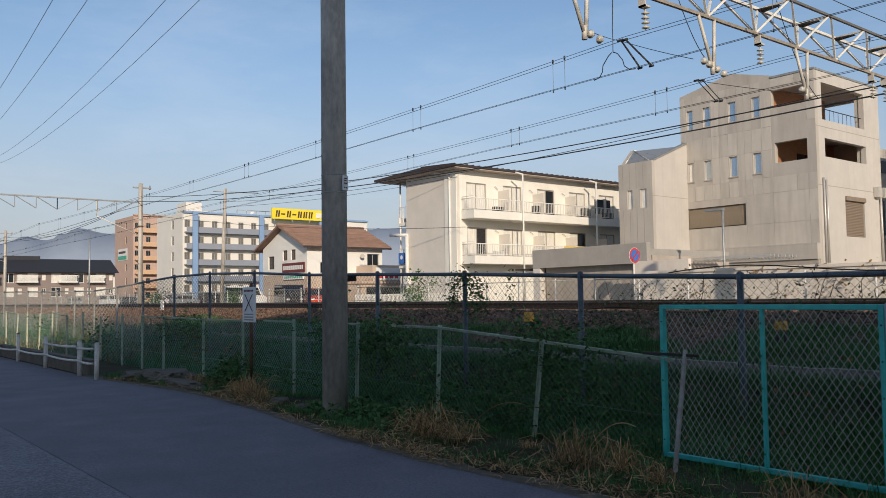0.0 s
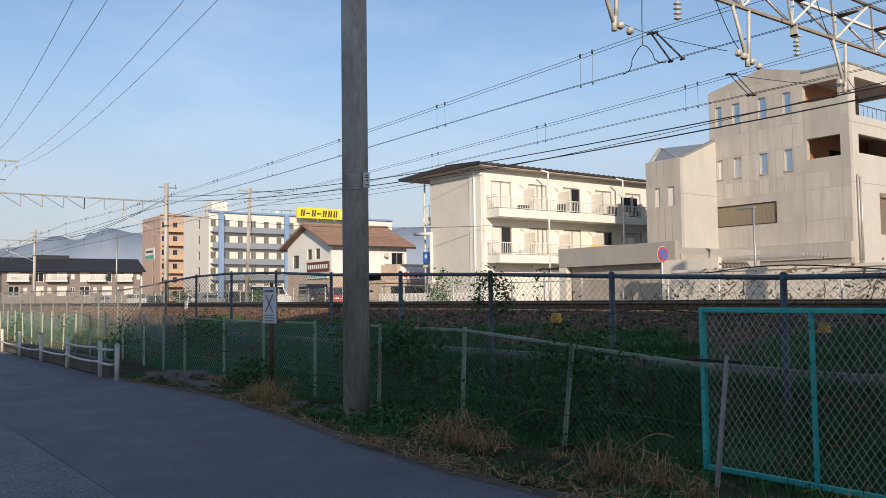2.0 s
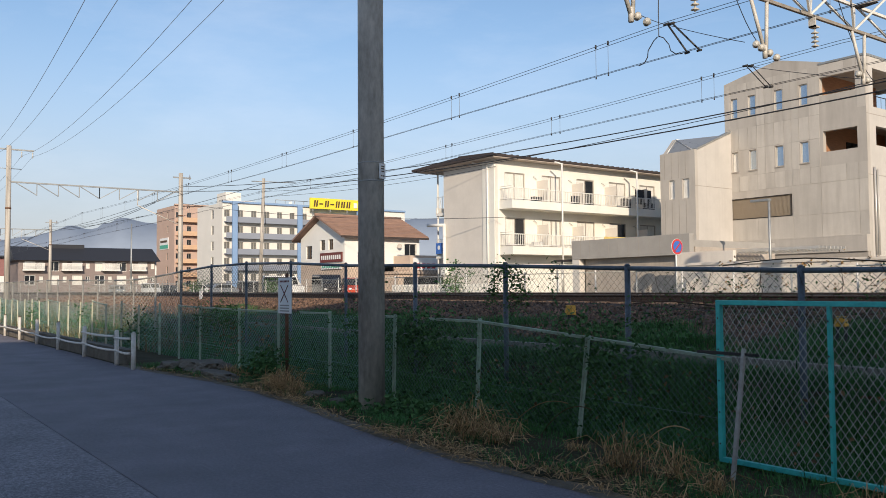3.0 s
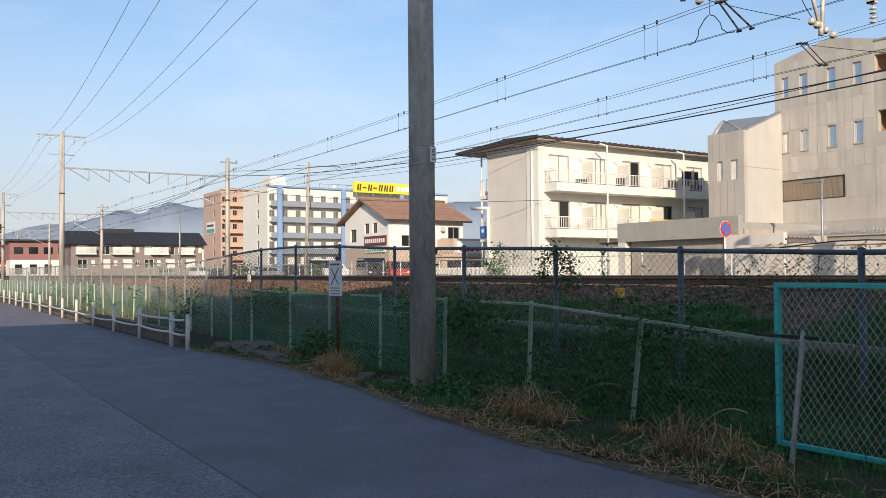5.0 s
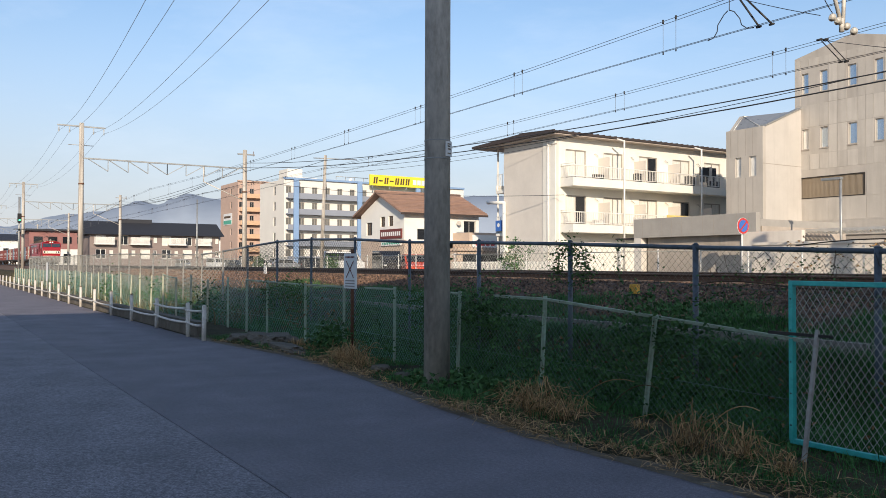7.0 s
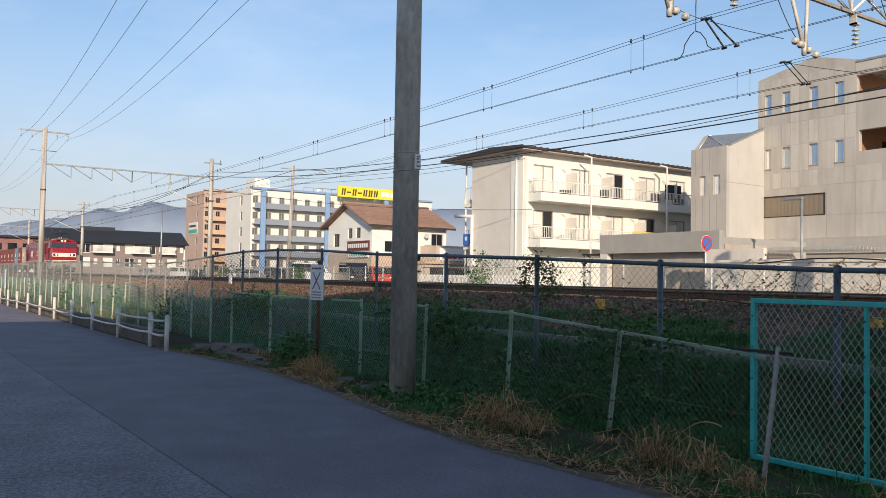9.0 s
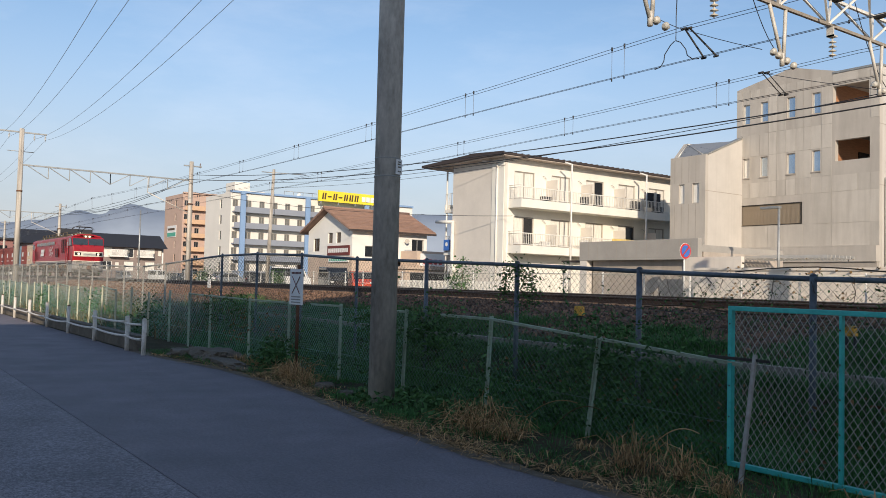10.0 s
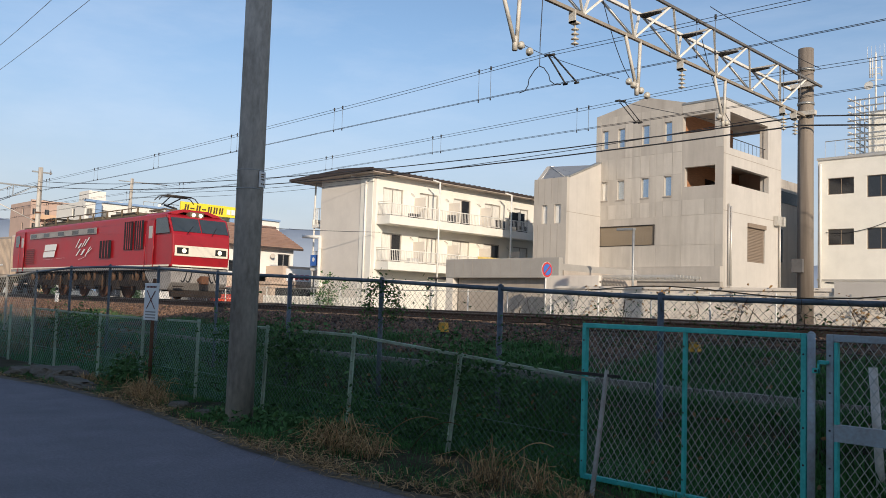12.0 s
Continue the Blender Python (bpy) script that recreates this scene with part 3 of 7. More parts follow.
for (a, ta, la), (b, tb, lb) in zip(low_spec, low_spec[1:]):
    xa, xb = a + la * (ta - 0.04), b + lb * (tb - 0.04)
    if a > -14 or rnd.random() < 0.45:
        bm = bmesh.new()
        if -12 < a < -7.5:
            # snapped rail: only a stretch of it is left
            xb, tb = xb + (xa - xb) * 0.45, tb + (ta - tb) * 0.45
        box(bm, 0, -0.026, -0.012, 1, 0.008, 0.0, Matrix(((xa - xb, 0, 0, xb), (0, 1, 0, LOW_Y - 0.01), (ta - tb, 0, 1, tb - 0.02), (0, 0, 0, 1))))
        box(bm, 0, -0.006, -0.032, 1, 0.0, 0.0, Matrix(((xa - xb, 0, 0, xb), (0, 1, 0, LOW_Y - 0.01), (ta - tb, 0, 1, tb - 0.02), (0, 0, 0, 1))))
        part("top_rail", bm, M["post_green"], low)
    bm = bmesh.new()
    chain_mesh(bm, b, a, 0.02, (ta + tb) / 2, LOW_Y + 0.02, 0.075 if a > -13 else 0.11, 0.0023 if a > -13 else 0.0022, (tb - 0.05, ta - 0.05))
    tube(bm, (b, LOW_Y + 0.02, 0.4), (a, LOW_Y + 0.02, 0.38), 0.003, 4)
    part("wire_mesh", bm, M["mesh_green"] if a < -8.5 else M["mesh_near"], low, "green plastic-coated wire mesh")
# leaning broken stay by the gate
stay = tubes("leaning_stake", [((-3.9, 5.56, -0.05), (-4.06, 5.99, 0.98), 0.02)], M["post_galv"], n=4)
tagged(stay, "weathered angle-iron stake leaning against the teal gate", "stake")
bar = boxes("clamp_bar", [(-4.5, 5.965, 0.925, -3.92, 5.985, 0.95)], M["dark_steel"])
tagged(bar, "dark flat bar tied between fence and gate", "bar")


def gate_leaf(x0, x1, z0, z1, y, material, label, mid_rails=(), uprights=(), mesh_mat=None, width=0.05):
    g = thing("chain_link_gate", label, "gate", "chain-link gates")
    for n, d in (("stile", (x0, y - 0.025, z0, x0 + width, y + 0.025, z1)), ("stile", (x1 - width, y - 0.025, z0, x1, y + 0.025, z1)), ("top_bar", (x0 + width, y - 0.025, z1 - width, x1 - width, y + 0.025, z1)), ("bottom_bar", (x0 + width, y - 0.025, z0, x1 - width, y + 0.025, z0 + width))):
        boxes(n, [d], material, g, bevel=0.005)
    for u in uprights:
        boxes("upright", [(u - 0.013, y - 0.02, z0 + width, u + 0.013, y + 0.02, z1 - width)], material, g, bevel=0.004)
    for zr in mid_rails:
        boxes("mid_rail", [(x0 + width, y - 0.02, zr - 0.06, x1 - width, y + 0.02, zr + 0.06)], material, g, bevel=0.004)
    bm = bmesh.new()
    chain_mesh(bm, x0 + width, x1 - width, z0 + width, z1 - width, y + 0.022, 0.062, 0.0028, None, 1.45)
    part("wire_mesh", bm, mesh_mat or M["mesh_grey"], g)
    bm = bmesh.new()
    for u in (x0 + width / 2, x1 - width / 2, *uprights):
        for k in range(5):
            tube(bm, (u, y - 0.027, z0 + 0.15 + k * (z1 - z0 - 0.3) / 4), (u, y - 0.024, z0 + 0.15 + k * (z1 - z0 - 0.3) / 4), 0.008, 6)
    part("rivets", bm, M["dark_steel"], g)
    return g


gate_leaf(-4.335, -2.392, 0.03, 1.375, 6.03, M["teal"], "bright teal framed chain-link gate, closed", uprights=(-3.352,), width=0.04)
second = gate_leaf(-2.265, -0.3, 0.03, 1.375, 6.06, M["teal_grey"], "worn galvanised chain-link gate with teal edging", mid_rails=(0.69,))
boxes("edging", [(-2.21, 6.03, 0.08, -2.185, 6.075, 0.63), (-2.21, 6.03, 0.75, -2.185, 6.075, 1.32)], M["teal"], second, "thin teal inner edging", bevel=0.004)
stub = tubes("leaning_post", [((-2.24, 7.15, -0.1), (-2.33, 7.2, 1.1), 0.035)], M["white_paint"], n=8)
tagged(stub, "flaking white post leaning in the weeds behind the gate", "post")
gp = thing("gate_post", "square galvanised gate post with teal hinges", "gate post")
tubes("post", [((-2.357, 6.01, -0.1), (-2.357, 6.01, 1.375), 0.027), ((-2.357, 6.01, 1.375), (-2.357, 6.01, 1.39), 0.027, 0.012)], M["teal_grey"], gp, n=14)
hinge = boxes("hinge", [(-2.335, 5.965, 1.1, -2.285, 5.985, 1.135), (-2.3, 5.965, 1.1, -2.285, 5.985, 1.19), (-2.3, 5.965, 1.165, -2.24, 6.03, 1.19)], M["teal"], gp, bevel=0.004)
tubes("bolt", [((-2.31, 5.955, 1.117), (-2.31, 5.965, 1.117), 0.009)], M["dark_steel"], hinge)

# white pipe guardrail
guard = thing("pipe_guardrail", "white pipe guardrail with dented posts along the road", "guardrail")
gx = [-16.19, -17.33] + [-20.06 - 2.77 * i for i in range(18)]
for i, x in enumerate(gx):
    lean = rnd.uniform(-0.03, 0.03)
    p = tubes("post", [((x, 4.55, -0.1), (x + lean, 4.55, 0.68), 0.043), ((x + lean, 4.55, 0.68), (x + lean, 4.55, 0.7), 0.047, 0.025)], M["white_paint"], guard, n=12)
    if i > 2:
        tubes("cap", [((x + lean, 4.55, 0.7), (x + lean, 4.55, 0.72), 0.05, 0.02)], M["rust"], p, "rusted cap", n=10)
for a, b in zip(gx, gx[1:]):
    for zz in (0.3, 0.58):
        if zz == 0.58 and a < -19:
            continue
        bm = bmesh.new()
        path_tube(bm, sag((a, 4.5, zz), (b, 4.5, zz + rnd.uniform(-0.03, 0.03)), rnd.uniform(0, 0.04), 4), 0.023, 8)
        part("pipe", bm, M["white_paint"], guard)

# ---- near gantry ----
GX = -8.6
pole = thing("gantry_pole", "tall round weathered concrete overhead line pole", "utility pole", "gantry poles", at=(-8.935, 5.41, 0))
tubes("shaft", [((0, 0, -0.3), (0, 0, 9.2), 0.166, 0.158)], M["pole_near"], pole, n=32)
tubes("band", [((0, 0, 2.83), (0, 0, 2.845), 0.168), ((0, 0, 3.06), (0, 0, 3.072), 0.167)], M["steel"], pole, "thin steel strap", n=32)
plate = boxes("pole_plate", [(-0.06, -0.012, 0.0, 0.06, 0.0, 0.19)], M["sign_white"], pole, "small white enamel plate")
plate.matrix_local = pose(0.158, 0.062, 2.86, 0, 0, 111.5)
boxes("plate_mark", [(-0.03, -0.016, 0.15, 0.03, -0.013, 0.162), (-0.03, -0.016, 0.12, 0.02, -0.013, 0.135), (-0.025, -0.016, 0.085, 0.03, -0.013, 0.1), (-0.03, -0.016, 0.03, -0.01, -0.013, 0.045), (0.005, -0.016, 0.03, 0.035, -0.013, 0.045)], M["sign_dark"], plate)
pole2 = thing("gantry_pole", "round weathered concrete overhead line pole behind the tracks", "utility pole", "gantry poles", at=(GX, 21.7, 0))
tubes("shaft", [((0, 0, 0.4), (0, 0, 8.5), 0.205, 0.19)], M["pole_dark"], pole2, n=28)
boxes("cable_box", [(-0.24, -0.3, 2.6, 0.05, -0.2, 2.95)], M["steel_dull"], pole2, "small dark grey cable box", bevel=0.01)
for zz in (7.0, 7.9):
    tubes("clamp", [((0, 0, zz), (0, 0, zz + 0.06), 0.215)], M["steel"], pole2, n=24)


def angle(bm, p, q, w=0.05):
    """A thin rolled bar from p to q."""
    tube(bm, p, q, w * 0.62, 4)


truss = thing("truss_gantry", "pale steel lattice gantry over both tracks", "gantry")
Y0, Y1, ZB, ZT = 5.6, 21.75, 6.68, 7.45
xb0, xb1 = GX - 0.28, GX + 0.28
for n, xx, zz, w in (("bottom_chord", GX + 0.05, ZB, 0.062), ("top_chord", xb0 - 0.05, ZT, 0.062), ("top_chord", xb1 + 0.1, ZT, 0.055)):
    bm = bmesh.new()
    box(bm, xx - w / 2, Y0, zz - w / 2 + 0.0, xx + w / 2, Y1, zz + w / 2)
    part(n, bm, M["chord_brown"] if n == "bottom_chord" else (M["steel_pale"] if xx < GX else M["steel_dull"]), truss, bevel=0.006)
y = 5.1
while y < 20.6:
    for xx in (xb0 - 0.05, xb1 + 0.1):
        for dy in (-0.78, 0.78):
            if Y0 < y + dy < Y1 and y > Y0:
                bm = bmesh.new()
                angle(bm, (GX + 0.05, y, ZB), (xx, y + dy, ZT), 0.045)
                part("brace", bm, M["steel_pale"], truss)
    yy = y + 0.82
    bm = bmesh.new()
    prism(bm, [(xb0 - 0.05, yy - 0.14), (xb0 + 0.42, yy - 0.05), (xb0 + 0.42, yy + 0.05), (xb0 - 0.05, yy + 0.14)], 2, ZT - 0.05, ZT - 0.03)
    part("gusset", bm, M["dark_steel"], truss, "dark steel gusset plate")
    bm = bmesh.new()
    angle(bm, (xb0 - 0.05, yy, ZT), (xb1 + 0.1, yy, ZT), 0.045)
    part("cross_tie", bm, M["steel_warm"], truss)
    y += 1.655
# insulators hung under the gantry


def insulator(pos, parent, down=True, length=0.42, material=None):
    bm = bmesh.new()
    px, py, pz = pos
    tube(bm, (px, py, pz), (px, py, pz - length), 0.014, 6)
    for i in range(4):
        z = pz - 0.1 - i * 0.085
        tube(bm, (px, py, z), (px, py, z - 0.03), 0.03, 12, 0.075)
        tube(bm, (px, py, z - 0.03), (px, py, z - 0.042), 0.075, 12, 0.03)
    return part("insulator", bm, material or M["insulator"], parent)


for yy in (11.5, 15.2, 20.2, 20.9):
    hb = boxes("hanger_bracket", [(GX - 0.02, yy - 0.1, ZB - 0.22, GX + 0.12, yy - 0.07, ZB), (GX - 0.02, yy - 0.1, ZB - 0.22, GX + 0.12, yy + 0.06, ZB - 0.19)], M["steel_warm"], truss)
    insulator((GX + 0.05, yy, ZB - 0.19), truss)
for yy in (9.9, 13.5, 17.0):
    arm = tubes("drop_arm", [((GX + 0.05, yy - 0.42, ZB), (GX + 0.05, yy, ZB - 0.98), 0.035), ((GX + 0.05, yy + 0.1, ZB), (GX + 0.05, yy + 0.04, ZB - 0.98), 0.035), ((GX + 0.05, yy, ZB - 0.85), (GX + 0.05, yy, ZB - 1.08), 0.045)], M["steel_warm"], truss, n=6)
    for dy in ((-0.28, -0.12, 0.14, 0.36) if yy == 13.5 else ((0.14, 0.36) if yy < 10 else (-0.2, 0.16))):
        bm = bmesh.new()
        z = ZB - 0.93 - dy * 0.22
        tube(bm, (GX + 0.05, yy + dy - 0.05, z), (GX + 0.05, yy + dy, z), 0.03, 14, 0.072)
        tube(bm, (GX + 0.05, yy + dy, z), (GX + 0.05, yy + dy + 0.02, z), 0.072, 14, 0.07)
        tube(bm, (GX + 0.05, yy + dy + 0.02, z), (GX + 0.05, yy + dy + 0.09, z), 0.05, 14, 0.025)
        part("insulator", bm, M["insulator"], arm, "pale porcelain insulator")
for yy, drop in ((12.2, 0.45), (16.0, 0.3)):
    bm = bmesh.new()
    path_tube(bm, sag((GX, yy, ZB + 0.9), (GX, yy + 1.6, ZB - 0.95), drop), 0.008)
    part("jumper", bm, M["wire"], truss)
for zz in (6.75, 7.5):
    boxes("end_plate", [(GX - 0.32, 21.45, zz - 0.06, GX + 0.32, 21.6, zz + 0.05)], M["steel_warm"], truss)

# ---- far gantries ----


def far_gantry(gx, y0, y1, top0, top1, beam, label):
    g = thing("line_gantry", label, "gantry", "far gantries", at=(gx, 0, 0))
    for yy, tp in ((y0, top0), (y1, top1)):
        p = tubes("pole", [((0, yy, 0), (0, yy, tp), 0.2, 0.16)], M["pole"], g, n=16)
        tubes("band", [((0, yy, beam - 1.9), (0, yy, beam - 1.8), 0.2)], M["rust"], p, n=16)
    bm = bmesh.new()
    box(bm, -0.06, y0, beam - 0.05, 0.06, y1, beam + 0.05)
    part("beam", bm, M["steel"], g)
    n = 8
    for i in range(n):
        a, b = y0 + 0.4 + (y1 - y0 - 0.8) * i / n, y0 + 0.4 + (y1 - y0 - 0.8) * (i + 1) / n
        bm = bmesh.new()
        if i < n / 2:
            angle(bm, (0, a, beam), (0, b, beam - 0.85), 0.06)
        else:
            angle(bm, (0, b, beam), (0, a, beam - 0.85), 0.06)
        angle(bm, (0, b if i < n / 2 else a, beam), (0, b if i < n / 2 else a, beam - 0.85), 0.06)
        part("brace", bm, M["steel"], g)
    arm = boxes("cross_arm", [(-0.05, y0 - 1.6, top0 - 0.3, 0.05, y0 + 1.6, top0 - 0.2)], M["steel"], g)
    for dy in (-1.5, -0.8, 0.8, 1.5):
        insulator((0, y0 + dy, top0 - 0.3), arm, length=0.5)
    tubes("cross_arm", [((0, y0 - 0.9, top0 - 1.6), (0, y0 + 0.8, top0 - 1.6), 0.025)], M["steel"], g)
    arm = boxes("cross_arm", [(-0.05, y1 - 0.6, top1 - 0.4, 0.05, y1 + 0.8, top1 - 0.3)], M["steel"], g)
    insulator((0, y1 + 0.7, top1 - 0.05), arm, length=0.35, material=M["insulator_brown"])
    tubes("bracket_arm", [((0, y1, beam - 2.6), (0, FAR_T, beam - 1.2), 0.035), ((0, FAR_T, beam - 1.2), (0, FAR_T, beam), 0.03)], M["white_paint"], g)
    return g


far_gantry(-64, 9.4, 21.43, 11.6, 10.57, 9.08, "two concrete poles joined by a light steel truss over the tracks")
far_gantry(-113, 10.15, 21.4, 11.5, 10.4, 9.1, "far two-pole overhead line gantry in haze")
far_gantry(-158, 10.15, 21.4, 11.5, 10.4, 9.1, "distant two-pole overhead line gantry")
far_gantry(-205, 10.4, 21.4, 11.5, 10.4, 9.1, "very distant two-pole overhead line gantry")

# ---- wires ----


def wire(name, pts, r, material, label):
    bm = bmesh.new()
    path_tube(bm, pts, r, 5)
    return tagged(part(name, bm, material), label, "wire", "overhead wires", "")


for yc in (NEAR_T, FAR_T):
    zm, zc, xm = (7.13, 6.34, -11.2) if yc == NEAR_T else (6.99, 6.29, -9.6)
    spans = [40, xm, -64, -113, -158, -205, -300]
    mess = []
    for a, b in zip(spans, spans[1:]):
        mess += sag((a, yc, zm), (b, yc, zm), 0.3, 16)[:-1]
    cat = thing("catenary", "overhead catenary with messenger and contact wires and droppers", "overhead line", "catenaries")
    for dy, dz in ((0, 0), (0.05, -0.055)):
        bm = bmesh.new()
        path_tube(bm, [p + Vector((0, dy, dz)) for p in mess], 0.0062, 5)
        part("messenger_wire", bm, M["wire"], cat)
        bm = bmesh.new()
        path_tube(bm, [(40 - 2 * i, yc + 2 * dy + 0.12 * math.sin(i * 0.4), zc - dz) for i in range(170)], 0.0062, 5)
        part("contact_wire", bm, M["wire"], cat)
    for k in range(24):
        for x in (-7.5 + 5.65 - 5.65 * k - 0.19, -7.5 + 5.65 - 5.65 * k + 0.19):
            for a, b in zip(spans, spans[1:]):
                if b <= x < a:
                    f = (x - a) / (b - a)
                    ztop = zm - 4 * 0.3 * f * (1 - f)
            dr = tubes("dropper", [((x, yc, ztop), (x, yc, zc), 0.005)], M["wire_grey"], cat, n=4)
            tubes("clip", [((x, yc, ztop - 0.05), (x, yc, ztop + 0.04), 0.022)], M["wire"], dr, n=6)
            tubes("clip", [((x, yc, zc - 0.02), (x, yc, zc + 0.04), 0.016)], M["wire"], dr, n=6)
for i, (dy, z) in enumerate(((-1.5, 10.95), (-0.8, 10.95), (0.8, 10.95), (1.5, 10.95))):
    pts = sag((60, 5.0 + dy, 9.4), (-8.9, 5.42 + dy, 9.1), 0.6)[:-1] + sag((-8.9, 5.42 + dy, 9.1), (-64, 9.4 + dy, z), 1.1)[:-1] + sag((-64, 9.4 + dy, z), (-113, 10.15 + dy, z), 0.9)[:-1] + sag((-113, 10.15 + dy, z), (-158, 10.15 + dy, z), 0.9)[:-1] + sag((-158, 10.15 + dy, z), (-232, 10.5 + dy, z), 0.9)
    wire("feeder_wire", pts, 0.008, M["wire_grey"], "thin high feeder wire on insulators")
for dy, z0, z1, d, r in ((0.25, 6.77, 9.55, 0.77, 0.02), (-0.3, 6.42, 9.15, 0.8, 0.022)):
    pts = sag((22, 33 + dy, z0 - 0.4), (GX, 21.7 + dy, z0), 0.35)[:-1] + sag((GX, 21.7 + dy, z0), (-64, 21.45 + dy, z1), d)[:-1] + sag((-64, 21.45 + dy, z1), (-113, 21.4 + dy, z1), 1.0)[:-1] + sag((-113, 21.4 + dy, z1), (-232, 21.4 + dy, z1), 1.6)
    wire("black_cable", pts, r, M["wire"], "thick black cable slung between poles")
wire("stay_wire", sag((GX + 0.05, 10.05, 5.76), (-11.27, NEAR_T, 7.06), 0.02), 0.007, M["wire"], "thin pull-off wire to the messenger")
wire("stay_wire", sag((GX + 0.05, 12.88, 5.79), (-11.27, NEAR_T, 7.06), 0.02), 0.007, M["wire"], "thin pull-off wire to the messenger")
wire("stay_wire", sag((GX + 0.05, 17.0, 5.72), (-11.9, FAR_T, 6.9), 0.02), 0.007, M["wire"], "thin pull-off wire to the far messenger")
wire("stay_wire", sag((GX + 0.3, 15.9, 7.95), (GX + 0.4, 21.7, 7.9), 0.06), 0.009, M["wire"], "thin span wire along the gantry")
# forked jumper and slanting clamps between messenger and contact wire
bm = bmesh.new()
path_tube(bm, [(-11.45, NEAR_T, 8.6), (-11.5, NEAR_T, 7.4), (-11.5, NEAR_T, 6.86)], 0.011)
for xs_ in ((-11.52, -11.62, -11.78, -11.8, -11.89, -12.05), (-11.48, -11.36, -11.22, -11.18, -11.04, -10.88)):
    path_tube(bm, [(x, NEAR_T - 0.02, z) for x, z in zip(xs_, (6.86, 6.8, 6.62, 6.48, 6.37, 6.345))], 0.011)
tagged(part("jumper_fork", bm, M["wire"]), "forked black jumper wire down to the contact wire", "jumper wire")
for yc, rods in ((NEAR_T, (((-11.27, 7.08), (-10.78, 6.36)), ((-11.14, 7.06), (-10.48, 6.34)))), (FAR_T, (((-12.02, 6.95), (-11.5, 6.32)), ((-11.86, 6.92), (-11.36, 6.3))))):
    bm = bmesh.new()
    for (xa, za), (xb, zb) in rods:
        tube(bm, (xa, yc, za), (xb, yc, zb), 0.02 if yc == NEAR_T else 0.013, 6)
        tube(bm, (xb - 0.05, yc, zb - 0.02), (xb + 0.06, yc, zb - 0.02), 0.024, 6)
        tube(bm, (xa - 0.09, yc, za), (xa + 0.05, yc, za), 0.028, 6)
    tagged(part("feeder_clamp", bm, M["dark_steel"]), "dark slanting clamps joining catenary wires", "clamp", "feeder clamps")


# ---- buildings ----
GZ = 0.7


def window(parent, axis, face, out_dir, u0, z0, u1, z1, glass, panes=2, frame_w=0.05, frame_m=None, depth=0.12):
    """A window of frame and panes, set back in its opening; out_dir is -1 or 1 along the wall's normal."""
    w = new("window")
    w.parent = parent
    f, g = face - out_dir * depth, face - out_dir * (depth + 0.05)
    def bx(a, za, b, zb, n0, n1):
        lo, hi = min(n0, n1), max(n0, n1)
        return (a, lo, za, b, hi, zb) if axis == 0 else (lo, a, za, hi, b, zb)
    bars = [bx(u0, z0, u1, z0 + frame_w, f, g), bx(u0, z1 - frame_w, u1, z1, f, g), bx(u0, z0 + frame_w, u0 + frame_w, z1 - frame_w, f, g), bx(u1 - frame_w, z0 + frame_w, u1, z1 - frame_w, f, g)]
    for i in range(1, panes):
        c = u0 + (u1 - u0) * i / panes
        bars.append(bx(c - frame_w / 2, z0 + frame_w, c + frame_w / 2, z1 - frame_w, f, g))
    boxes("frame", bars, frame_m or M["alu"], w)
    for i in range(panes):
        a, b = u0 + (u1 - u0) * i / panes, u0 + (u1 - u0) * (i + 1) / panes
        gl = glass[i % len(glass)] if isinstance(glass, (list, tuple)) else glass
        boxes("pane", [bx(a, z0, b, z1, g + out_dir * 0.02, g + out_dir * 0.01)], gl, w)
    return w


